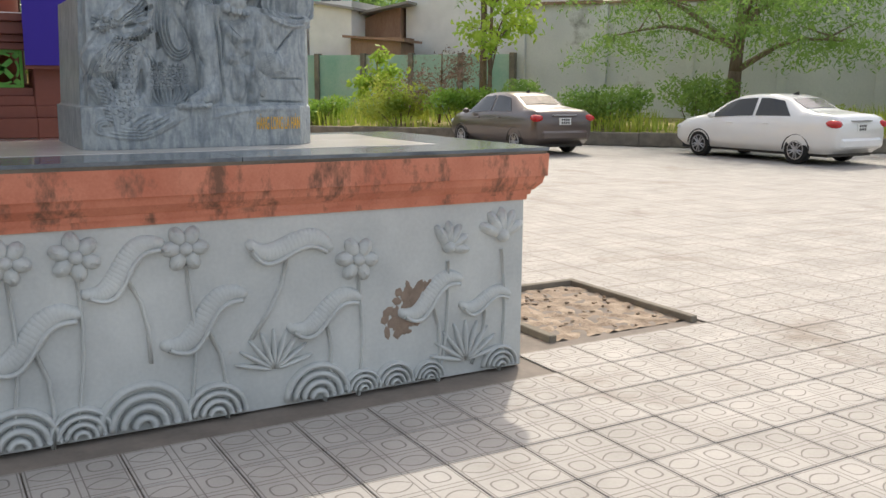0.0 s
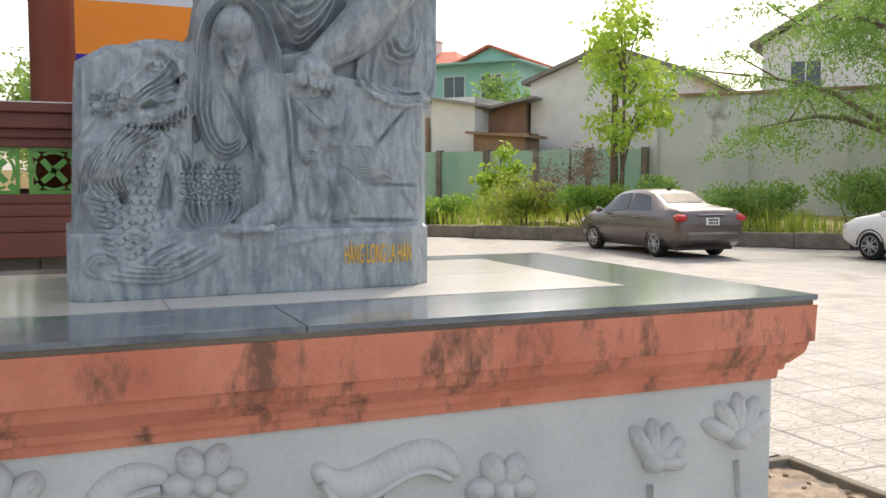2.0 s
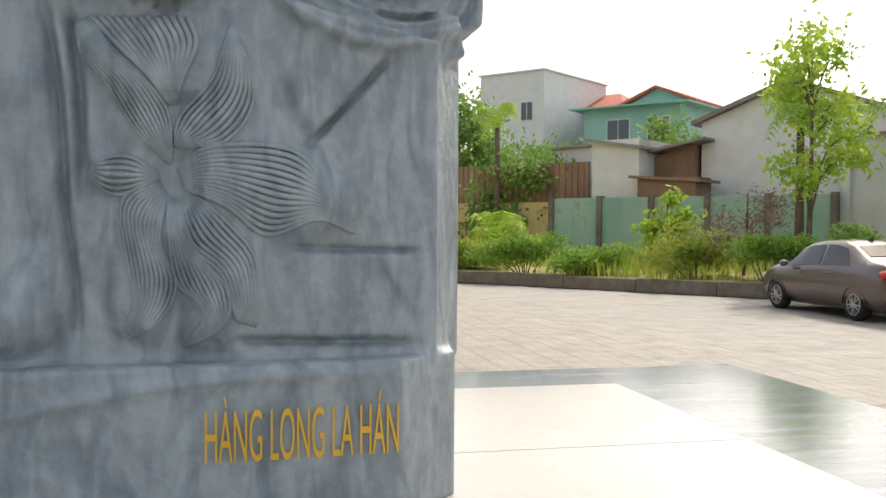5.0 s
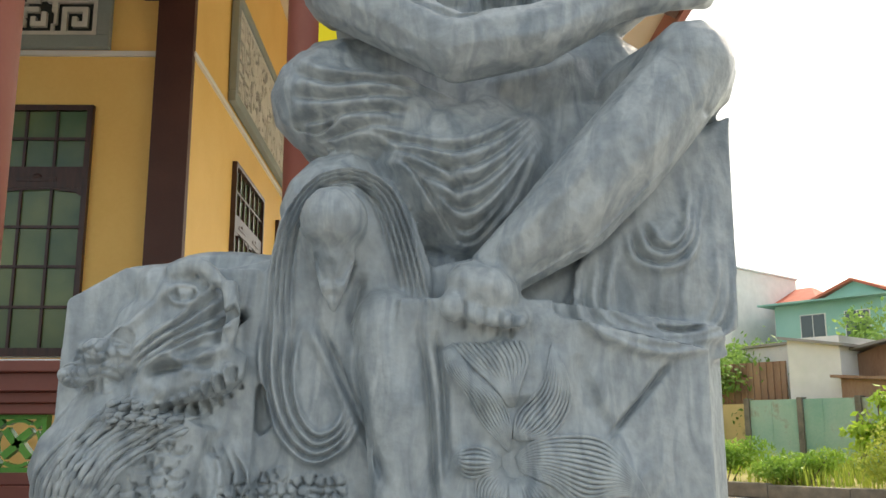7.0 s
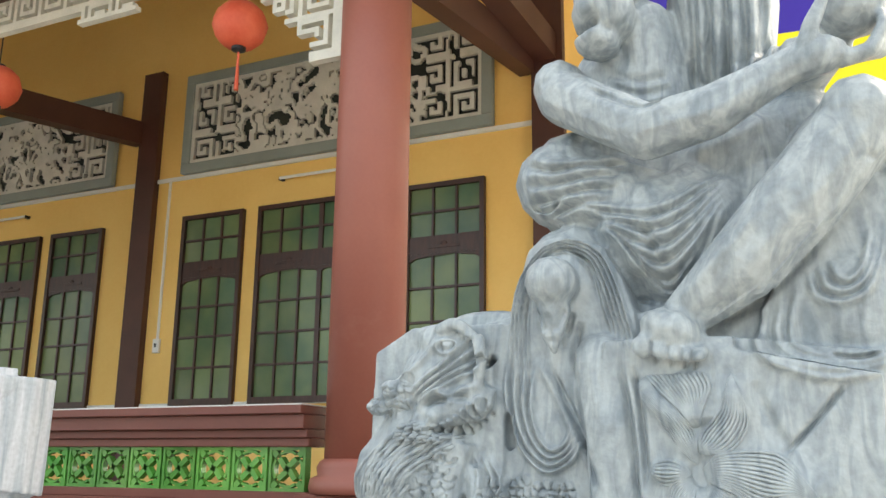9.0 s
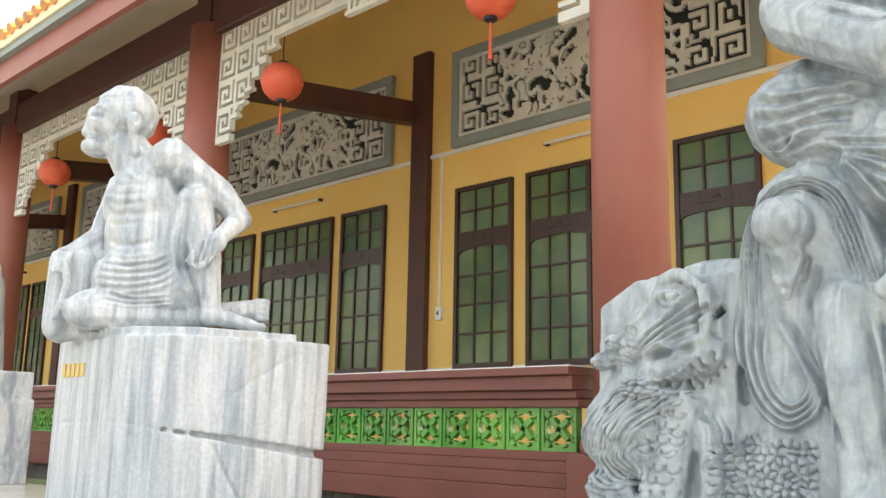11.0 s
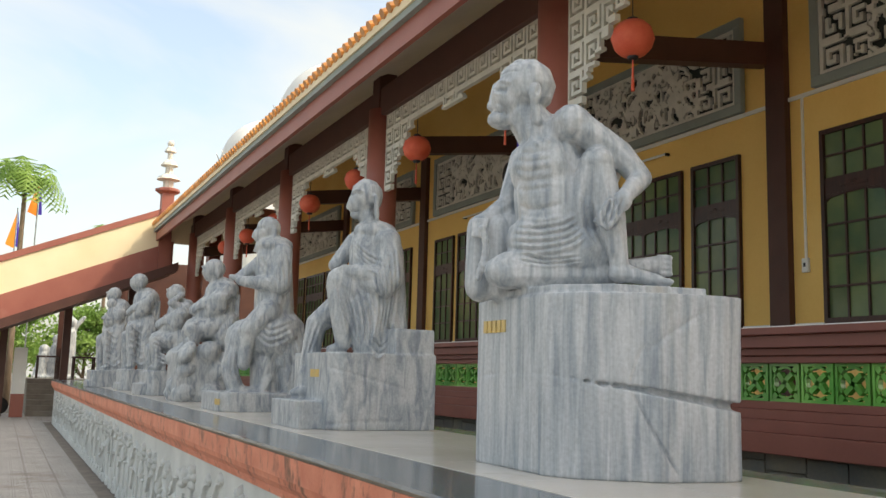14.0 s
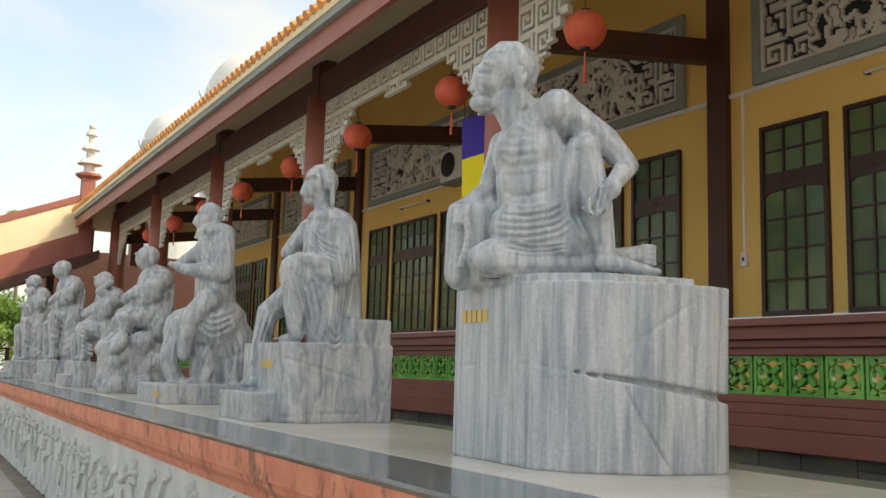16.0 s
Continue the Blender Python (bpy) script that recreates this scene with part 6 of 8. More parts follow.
def seated(name, x, base, head, chin, back, knee, low, lap, label, width=0.36, rough_rock=False, child=False, raised=False, seed=1):
    """A robed seated figure facing the yard, with a pedestal. Places are (y, z)."""
    c = Clay()
    rs = random.Random(seed)
    y0, y1, seat, foot_y, foot_z = base
    if rough_rock:
        for k in range(26):
            c.ball((x + rs.uniform(-0.34, 0.34), rs.uniform(y0 + 0.12, y1 - 0.1), rs.uniform(1.34, seat - 0.1)), (rs.uniform(0.12, 0.2), rs.uniform(0.12, 0.2), rs.uniform(0.1, 0.2)), (rs.uniform(0, 60), rs.uniform(0, 60), 0))
        c.block((x - 0.36, y0 + 0.04, 1.272), (x + 0.36, y1 - 0.04, seat - 0.1))
    else:
        c.slab([(x - 0.48, y0), (x + 0.4, y0), (x + 0.46, y0 + 0.1), (x + 0.46, y1), (x - 0.48, y1)], "z", 1.272, seat)
    if foot_y < y0:
        c.block((x - 0.48, foot_y, 1.272), (x + 0.3, y0 + 0.1, foot_z))
    if not rough_rock:
        c.block((x - 0.46, (y0 + y1) / 2 + 0.1, seat - 0.02), (x + 0.44, y1 - 0.01, seat + 0.2))
    hy, hz = head
    cy2, cz = chin
    by, bz = back
    ky, kz = knee
    ly, lz = low
    py, pz = lap
    sh = Vector((x, (cy2 + by) / 2 + 0.06, cz - 0.1))
    hip = Vector((x, by - 0.2, kz - 0.02))
    hr = (hz - cz) / 2
    # skull, jaw, brow, nose and long ears, kept plain
    c.ball((x, hy + 0.01, cz + hr * 1.08), (hr * 0.88, hr * 1.02, hr * 0.95))
    c.ball((x, hy - 0.03, cz + hr * 0.75), (hr * 0.72, hr * 0.9, hr * 0.8))
    c.ball((x, cy2 + 0.085, cz + 0.06), (0.085, 0.08, 0.085))
    c.limb((x, cy2 + 0.035, cz + 0.17), (x, cy2 + 0.018, cz + 0.12), 0.016, 0.022)
    c.rope([(x - 0.07, cy2 + 0.01, cz + 0.18), (x, cy2 - 0.02, cz + 0.18), (x + 0.07, cy2 + 0.01, cz + 0.18)], 0.017)
    c.ball((x, cy2 + 0.02, cz + 0.05), (0.035, 0.02, 0.012))
    for s in (-1, 1):
        c.ball((x + s * hr * 0.8, hy + 0.03, cz + 0.1), (0.018, 0.035, 0.085))
    c.limb((x, sh.y - 0.02, sh.z - 0.02), (x, hy, cz + 0.04), 0.09, 0.085)
    # torso under a robe
    c.limb(sh - Vector((0, 0, 0.08)), hip, 0.24, 0.3)
    c.ball(sh - Vector((0, 0.0, 0.03)), (0.29, 0.2, 0.15))
    c.ball((x, (by + ky) / 2, kz - 0.05), (0.36, abs(by - ky) * 0.52, 0.2))
    for s in (-1, 1):
        shoulder = sh + Vector((s * 0.22, 0.02, -0.03))
        elbow = Vector((x + s * 0.3, (by + py) / 2 + 0.05, (sh.z + pz) / 2 - 0.02))
        hand = Vector((x + s * 0.07, py + 0.1, pz + 0.0))
        c.ball(shoulder + Vector((-s * 0.03, 0, -0.02)), (0.15, 0.16, 0.14))
        c.limb(shoulder, elbow, 0.12, 0.13)
        c.limb(elbow, hand, 0.125, 0.075)
        c.limb(elbow - Vector((0, 0, 0.08)), hand - Vector((s * -0.03, -0.06, 0.12)), 0.12, 0.08)
        c.ball(hand, (0.06, 0.07, 0.045))
        for k in range(4):
            c.limb(hand + Vector((-0.03 + 0.02 * k, -0.02, 0.0)), hand + Vector((-0.03 + 0.02 * k, -0.06, -0.045)), 0.013)
        # legs
        kn = Vector((x + s * 0.22, ky + 0.08, kz - 0.08)) if s > 0 else Vector((x - 0.24, ly + 0.12, lz))
        c.limb(hip + Vector((s * 0.12, 0, -0.05)), kn, 0.16, 0.11)
        ft = Vector((kn.x, kn.y + 0.04, (seat if s > 0 else foot_z) + 0.07))
        c.limb(kn, ft, 0.11, 0.08)
        c.limb(ft, ft + Vector((0, -0.1, -0.02)), 0.05, 0.04)
    # robe folds: side hem, chest, skirts
    X = x + width
    c.limb((x + 0.18, by - 0.15, kz), (x + 0.2, by - 0.12, seat + 0.1), 0.2, 0.2)
    c.drape([(x + 0.25, by - 0.05, sh.z - 0.1), (X, by - 0.08, (sh.z + kz) / 2), (X, by - 0.2, seat + 0.35), (X - 0.04, (ky + by) / 2, seat + 0.12)],
            [(x + 0.22, sh.y - 0.12, sh.z - 0.12), (x + 0.3, (ky + by) / 2, kz + 0.12), (x + 0.3, ky + 0.2, seat + 0.3), (x + 0.26, ky + 0.1, seat + 0.06)], 9, 0.02)
    c.drape([(x + 0.2, by - 0.02, kz + 0.1), (X + 0.02, (by + ky) / 2, kz - 0.16), (x + 0.26, ky + 0.06, kz - 0.02)], [(x + 0.24, by - 0.06, seat + 0.3), (X + 0.03, (by + ky) / 2 + 0.04, seat + 0.1), (x + 0.3, ky + 0.1, seat + 0.16)], 6, 0.02)
    c.drape([(x - 0.16, sh.y - 0.14, sh.z), (x - 0.02, sh.y - 0.2, sh.z - 0.16), (x + 0.12, sh.y - 0.16, sh.z - 0.3)], [(x - 0.22, sh.y - 0.1, sh.z - 0.2), (x - 0.04, py + 0.16, sh.z - 0.34), (x + 0.16, py + 0.12, pz + 0.02)], 5, 0.018)
    c.drape([(x - 0.3, by, sh.z - 0.1), (x - 0.34, by, kz), (x - 0.34, by - 0.05, seat + 0.15)], [(x + 0.2, by + 0.02, sh.z - 0.1), (x + 0.24, by, kz), (x + 0.24, by - 0.05, seat + 0.15)], 8, 0.024)
    if child:
        c.limb((x + 0.18, ky + 0.1, kz + 0.16), (x + 0.2, ky + 0.16, kz + 0.42), 0.13, 0.1)
        c.ball((x + 0.2, ky + 0.12, kz + 0.56), (0.1, 0.11, 0.12))
        c.limb((x + 0.2, ky + 0.14, kz + 0.36), (x + 0.26, ky - 0.04, kz + 0.24), 0.05, 0.04)
    if raised:
        c.limb(sh + Vector((0.24, 0, -0.06)), (x + 0.28, cy2 + 0.02, cz - 0.06), 0.09, 0.06)
        c.limb((x + 0.28, cy2 + 0.02, cz - 0.06), (x + 0.14, hy + 0.08, cz + 0.1), 0.06, 0.05)
    c.carve((-0.9, 0.42, 0))
    ob = c.finish(name, 0.0135, M_GREY_MARBLE, (x, (y0 + y1) / 2, 1.272), 1)
    return tagged(ob, label, "statue", "row of marble statues")


seated("cross_legged_statue", -13.7, (0.5, 1.3, 2.02, 0.6, 1.9), (1.02, 3.22), (0.88, 2.92), (1.32, 2.6), (0.66, 2.3), (0.66, 2.2), (0.7, 2.5), "grey marble statue of a sage on rough rock", rough_rock=True, seed=4)
seated("listening_statue", -16.4, (0.55, 1.35, 1.65, 0.45, 1.45), (0.97, 3.08), (0.84, 2.8), (1.24, 2.6), (0.6, 2.2), (0.55, 2.0), (0.65, 2.4), "grey marble statue of a sage with a raised arm", raised=True, seed=5)
seated("tall_statue", -19.3, (0.5, 1.3, 1.66, 0.45, 1.4), (0.74, 3.5), (0.6, 3.18), (1.1, 2.85), (0.56, 2.5), (0.5, 2.3), (0.52, 2.75), "tall grey marble statue of a bent sage", seed=6)
seated("sage_with_child_statue", -22.2, (0.2, 1.1, 1.62, 0.15, 1.4), (0.6, 3.44), (0.45, 3.14), (0.9, 2.8), (0.42, 2.5), (0.3, 2.3), (0.42, 2.7), "grey marble statue of a sage holding a child", child=True, seed=7)
for x, y, z in ((-7.86, 0.677, 1.66), (-10.5, 0.497, 1.34)):
    bm = bmesh.new()
    for k in range(5):
        add_box(bm, (x - 0.16 + 0.044 * k, y - 0.003, z), (x - 0.13 + 0.044 * k, y + 0.01, z + 0.06))
    tagged(obj("painted_label", bm, M_FADED), "yellow painted characters on a statue base", "inscription")


# ---- yard side: kerb, verge, walls, houses ----
K0, KE, KN = Vector((8.5, 22.0, 0)), Vector((0.636, -0.771, 0)), Vector((0.771, 0.636, 0))


def yard(e, n, z=0.0):
    return K0 + KE * e + KN * n + Vector((0, 0, z))


YAW = math.degrees(math.atan2(KE.y, KE.x))


def yard_pose(e, n, z=0.0):
    """A frame whose x runs along the kerb and whose y runs away from the yard."""
    p = yard(e, n, z)
    return pose(p.x, p.y, p.z, 0, 0, YAW)


def placed(ob, e, n, z=0.0):
    ob.matrix_basis = yard_pose(e, n, z)
    return ob


M_VERGE = mat("dry_grass_ground", rgb((112, 110, 52)), rgb((178, 164, 104)), rough=0.95, scale=1.2, fine=30, bump=0.6)
M_GRASS = leafy("grass", rgb((112, 146, 48)), rgb((194, 198, 96)), 1.2, 6)
M_SHRUB = leafy("shrub_leaf", rgb((92, 138, 48)), rgb((170, 198, 88)), 1.2, 6)
M_LEAF = leafy("tree_leaf", rgb((84, 126, 54)), rgb((160, 188, 100)), 1.2, 6)
M_LIGHTLEAF = leafy("young_leaf", rgb((130, 172, 54)), rgb((200, 216, 96)), 1.2, 6)
M_DRY = mat("dry_twig", rgb((120, 96, 82)), rgb((170, 148, 132)), rough=0.9, scale=3, bump=0)
M_BARK = mat("bark", rgb((92, 78, 64)), rgb((134, 116, 98)), rough=0.9, scale=5, fine=30, bump=0.8, stretch=(2, 2, 0.5))
M_TEALWALL = mat("teal_wall", rgb((136, 178, 160)), rgb((176, 200, 184)), rough=0.85, scale=0.8, fine=12, bump=0.15, stain=rgb((150, 140, 120)), stain_scale=0.8, stain_at=0.58)
M_CONCRETE = mat("weathered_concrete", rgb((198, 200, 200)), rgb((226, 226, 224)), rough=0.85, scale=0.5, fine=14, bump=0.1, stain=rgb((140, 138, 132)), stain_scale=0.5, stain_at=0.6)
M_RUST = mat("rusty_sheet", rgb((128, 96, 76)), rgb((170, 140, 116)), rough=0.8, scale=1.2, fine=20, bump=0.1, stretch=(1, 1, 0.3))
M_SHEET = mat("grey_sheet", rgb((128, 124, 118)), rgb((160, 156, 150)), rough=0.6, scale=1.0, bump=0.1)
M_CREAMWALL = mat("yard_wall", rgb((214, 190, 132)), rgb((230, 208, 156)), rough=0.85, scale=0.6, fine=16, bump=0.15, stain=rgb((150, 130, 96)), stain_scale=0.7, stain_at=0.6)
M_TEALHOUSE = mat("teal_house", rgb((140, 190, 178)), rgb((166, 208, 196)), rough=0.8, scale=0.4)
M_REDROOF = mat("red_roof", rgb((178, 92, 70)), rgb((200, 112, 88)), rough=0.8, scale=1.5, bump=0.2)
M_GREYROOF = mat("grey_roof", rgb((120, 112, 106)), rgb((150, 142, 134)), rough=0.8, scale=2, bump=0.3)
M_WINGLASS = glass("window_glass", rgb((60, 76, 84)), 0.08)

kerb = structure(empty("kerb"), "low weathered concrete kerb wall along the verge", "kerb")
for i in range(26):
    part("kerb_stone", box((-26 + i * 2.2, 0, 0), (-26 + i * 2.2 + 2.19, 0.3, 0.36 + 0.02 * math.sin(i * 2.1)), 0.015), M_CEMENT, kerb)
placed(kerb, 0, 0)
bm = bmesh.new()
NE, NN = 60, 10
g = [[bm.verts.new((-28 + 60 * i / NE, 0.3 + 9.5 * j / NN, 0.3 + 0.22 * min(1, j / 5) + 0.07 * noise.noise((i * 0.4, j * 0.7, 2)))) for j in range(NN + 1)] for i in range(NE + 1)]
for i in range(NE):
    for j in range(NN):
        bm.faces.new((g[i][j], g[i + 1][j], g[i + 1][j + 1], g[i][j + 1]))
placed(structure(obj("verge", bm, M_VERGE, smooth=True), "dry grassy verge behind the kerb", "verge"), 0, 0)


def leaf_heap(name, centres, size, material, seed, droop=0.3, narrow=0.45):
    """Many small pointed leaves at the given places, each turned its own way."""
    rs = np.random.RandomState(seed)
    C = np.asarray(centres)
    n = len(C)
    d = rs.normal(size=(n, 3))
    d[:, 2] -= droop
    d /= np.linalg.norm(d, axis=1)[:, None]
    s = np.cross(d, rs.normal(size=(n, 3)))
    s /= np.linalg.norm(s, axis=1)[:, None]
    L = (size * rs.uniform(0.6, 1.3, n))[:, None]
    v = np.stack([C, C + d * L * 0.5 + s * L * narrow * 0.5, C + d * L, C + d * L * 0.5 - s * L * narrow * 0.5], 1).reshape(-1, 3)
    f = np.arange(4 * n).reshape(-1, 4)
    me = bpy.data.meshes.new(name)
    me.from_pydata(v.tolist(), [], f.tolist())
    me.materials.append(material)
    return me


def blades(name, e0, e1, n0, n1, count, h, material, seed, keep):
    """Grass blades with shared roots, bending outwards."""
    rs = random.Random(seed)
    hp = Heap()
    for k in range(count):
        e, n = rs.uniform(e0, e1), rs.uniform(n0, n1)
        f = keep(e, n)
        if f <= rs.random() * 0.9:
            continue
        p = np.array(yard(e, n, 0.3 + 0.22 * min(1, max(0, (n - 0.3) / 4.75)))[:])
        a = rs.uniform(0, 6.28)
        lean = rs.uniform(0.05, 0.45)
        hh = h * f * rs.uniform(0.5, 1.25)
        w = rs.uniform(0.012, 0.03)
        d, s = np.array([math.cos(a), math.sin(a), 0]), np.array([-math.sin(a), math.cos(a), 0]) * w
        up = np.array([0, 0, 1.0])
        hp.put(np.array([p - s, p + s, p + s * 0.7 + d * lean * hh * 0.4 + up * hh * 0.6, p - s * 0.7 + d * lean * hh * 0.4 + up * hh * 0.6, p + d * lean * hh * 1.1 + up * hh]), [[0, 1, 2, 3], [3, 2, 4]])
    me = hp.mesh(name)
    me.materials.append(material)
    return new(name, me)


def patch(e, n):
    return max(0.12, min(1.0, 0.55 + 1.1 * noise.noise((e * 0.35, n * 0.35, 5.0))))


tagged(blades("grass", -27, 30, 0.35, 6.5, 16000, 0.7, M_GRASS, 3, patch), "rough yellow-green grass on the verge", "grass", kind="stuff")


def bush(name, e, n, rx, ry, h, material, count, size, label, seed):
    """Several stems with a ragged mass of leaves."""
    th = empty(name)
    th.matrix_basis = Matrix.Translation(yard(e, n, 0.4))
    rs = np.random.RandomState(seed)
    hp = Heap()
    lumps = [(rs.uniform(-0.6, 0.6) * rx, rs.uniform(-0.6, 0.6) * ry, rs.uniform(0.25, 0.75) * h, rs.uniform(0.35, 0.6)) for _ in range(9)]
    C = []
    for k in range(count):
        lx, ly, lz, lr = lumps[rs.randint(9)]
        p = rs.normal(size=3)
        p = p / np.linalg.norm(p) * rs.uniform(0.5, 1.0)
        C.append((lx + p[0] * lr * rx, ly + p[1] * lr * ry, max(0.02, lz + p[2] * lr * h * 0.6)))
    stems = bmesh.new()
    for lx, ly, lz, lr in lumps:
        add_rod(stems, (lx * 0.3, ly * 0.3, -0.1), (lx, ly, lz), 0.02, 0.008, 5)
    part("stems", stems, M_BARK, th)
    crown = new("foliage", leaf_heap("foliage", C, size, material, seed, 0.0))
    crown.parent = th
    return tagged(th, label, "shrub")


for i, (e, n, rx, ry, h, m, sd) in enumerate(((-1.5, 1.1, 1.5, 0.8, 1.05, M_SHRUB, 1), (-3.8, 1.1, 2.0, 0.8, 1.3, M_SHRUB, 2), (1.5, 1.4, 1.6, 0.9, 1.5, M_GRASS, 3), (3.4, 1.4, 1.5, 0.9, 1.25, M_SHRUB, 14), (-5.9, 1.3, 1.3, 0.8, 1.0, M_GRASS, 15), (-10.0, 1.0, 2.2, 0.9, 0.9, M_SHRUB, 4), (-6.8, 1.2, 1.7, 0.8, 0.9, M_GRASS, 5),
                                          (8.0, 2.0, 1.8, 1.0, 1.3, M_LEAF, 6), (13.5, 1.6, 1.8, 0.9, 0.9, M_GRASS, 7), (5.2, 2.6, 1.1, 0.9, 1.5, M_LEAF, 8), (-14.5, 1.4, 2.4, 1.0, 0.8, M_SHRUB, 9), (10.5, 2.6, 1.5, 1.0, 1.7, M_LEAF, 10), (17.5, 2.2, 1.9, 1.0, 1.2, M_GRASS, 12))):
    bush("shrub", e, n, rx, ry, h, m, 3400, 0.13, "leafy green shrub growing on the verge", sd)


def tree(name, base, height, spread, material, count, size, label, seed, lean=(0, 0), clear=0.4, radius=0.14, feather=False, bare=False):
    """Tapered trunk, forking limbs and a ragged crown of small leaves."""
    th = empty(name)
    th.matrix_basis = Matrix.Translation(base)
    rs = random.Random(seed)
    top = Vector((lean[0], lean[1], height * 0.75))
    tr = bmesh.new()
    P = curve([(0, 0, -0.1), (lean[0] * 0.2 + 0.05, lean[1] * 0.2, height * 0.3), tuple(top)], 8)
    for i in range(8):
        add_rod(tr, P[i], P[i + 1], radius * (1 - 0.08 * i), radius * (1 - 0.08 * (i + 1)), 8)
    part("trunk", tr, M_BARK, th, smooth=True)
    lb = bmesh.new()
    tips = []
    for k in range(14):
        s = rs.uniform(clear, 1.0)
        a = P[min(8, int(s * 8))]
        ang = k * 2.4 + rs.uniform(-0.4, 0.4)
        rch = spread * rs.uniform(0.55, 1.0) * (1.15 - 0.5 * s)
        tip = a + Vector((math.cos(ang) * rch, math.sin(ang) * rch, rs.uniform(0.05, 0.3) * height * (1.2 - 0.4 * s)))
        mid = a.lerp(tip, 0.5) + Vector((0, 0, 0.06 * height))
        Q = curve([a, mid, tip], 5)
        for i in range(5):
            add_rod(lb, Q[i], Q[i + 1], radius * 0.42 * (1 - 0.17 * i), radius * 0.42 * (1 - 0.17 * (i + 1)), 5)
        tips += [Q[3], Q[4], Q[5], Q[5]]
        for j in range(3):
            t2 = Q[3 + j % 3] + Vector((rs.gauss(0, 0.3), rs.gauss(0, 0.3), rs.uniform(-0.1, 0.3))) * spread * 0.6
            add_rod(lb, Q[3 + j % 3], t2, radius * 0.14, radius * 0.05, 4)
            tips += [t2, t2]
    part("branch_work", lb, M_BARK if not bare else M_DRY, th)
    C = []
    for k in range(count):
        t = tips[rs.randrange(len(tips))]
        r = spread * 0.26
        if feather:
            a = rs.uniform(0, 6.28)
            ln = rs.uniform(0.1, 1.0) * spread * 0.33
            seed_dir = (k // 40) * 1.7
            C.append((t.x + math.cos(seed_dir) * ln + rs.gauss(0, 0.06), t.y + math.sin(seed_dir) * ln + rs.gauss(0, 0.06), t.z - 0.45 * ln * ln / max(0.2, spread * 0.3) + 0.05 * math.sin(k) + rs.gauss(0, 0.06)))
        else:
            C.append((t.x + rs.gauss(0, r * 0.6), t.y + rs.gauss(0, r * 0.6), t.z + rs.gauss(0, r * 0.5)))
    cr = new("crown", leaf_heap("crown", C, size, material, seed, 0.4, 0.3 if feather else 0.5))
    cr.parent = th
    return tagged(th, label, "tree")


tree("feathery_tree", yard(11.4, 3.2, 0.5), 7.5, 5.2, M_LEAF, 26000, 0.17, "spreading tree with thin feathery green foliage", 5, (0.3, -0.2), 0.45, 0.26, True)
tree("young_tree", yard(4.0, 2.6, 0.5), 6.8, 1.7, M_LIGHTLEAF, 2600, 0.22, "slender young tree with loose green leaves", 8, (0.15, 0.1), 0.35, 0.09)
tree("bare_bush", yard(2.4, 2.4, 0.5), 2.9, 1.4, M_DRY, 1800, 0.1, "half bare brown twiggy bush", 9, (0.1, 0), 0.2, 0.05, False, True)
tree("sapling", yard(-1.1, 5.2, 0.5), 2.9, 0.8, M_LIGHTLEAF, 900, 0.24, "small bright green sapling", 10, (0, 0), 0.3, 0.04)
for x, y, h, sp, sd in ((9.0, 45, 8.6, 3.8, 21), (4.5, 46, 7.8, 4.0, 22), (14.0, 44, 6.6, 3.2, 31), (10.0, 36, 5.2, 2.8, 23), (-2.0, 36, 7.5, 3.2, 24), (26, 3, 6.5, 3.0, 25), (24, 10, 6.0, 2.6, 26), (17.5, 36.5, 7.0, 2.6, 27), (21.5, 33.5, 6.6, 2.4, 28), (-52, -1.5, 5.5, 2.8, 29), (-54, 2.5, 5.0, 2.6, 30)):
    tree("garden_tree", (x, y, 0), h, sp, M_LEAF, 14000 if y > 40 else 6000, 0.3 if y > 40 else 0.26, "leafy green tree beyond the yard wall", sd, (0.2, 0.1), 0.25, 0.13)


def palm(base, height, label, seed, fronds=15, length=1.9, material=None, name="palm_tree"):
    """Ringed trunk and arching feather fronds of separate leaflets."""
    th = empty(name)
    th.matrix_basis = Matrix.Translation(base)
    rs = random.Random(seed)
    if height > 1:
        part("trunk", lathe([(0.16, -0.1), (0.13, height * 0.3), (0.11, height * 0.7), (0.1, height)], 10), M_BARK, th, smooth=True)
    for k in range(fronds):
        a, up = k * 2.4, rs.uniform(0.1, 1.0)
        d = Vector((math.cos(a), math.sin(a), 0))
        tip = Vector((0, 0, height)) + d * length * (0.85 - 0.3 * up) + Vector((0, 0, length * (0.75 * up - 0.35)))
        mid = Vector((0, 0, height)) + d * length * 0.4 + Vector((0, 0, length * (0.25 + 0.45 * up)))
        Q = curve([(0, 0, height), mid, tip], 14)
        hp = Heap()
        for i in range(14):
            t = (Q[i + 1] - Q[i]).normalized()
            sd = t.cross(Vector((0, 0, 1))).normalized()
            for s in (-1, 1):
                ln = length * 0.3 * math.sin(math.pi * (0.12 + 0.8 * i / 14))
                tipv = Q[i] + sd * s * ln + t * ln * 0.5 - Vector((0, 0, ln * 0.45))
                hp.put(np.array([Q[i][:], (Q[i] + t * 0.05 * length)[:], tipv[:]]), [[0, 1, 2]])
        me = hp.mesh("frond")
        me.materials.append(material or M_LEAF)
        f = new("frond", me)
        f.parent = th
    return tagged(th, label, "palm")


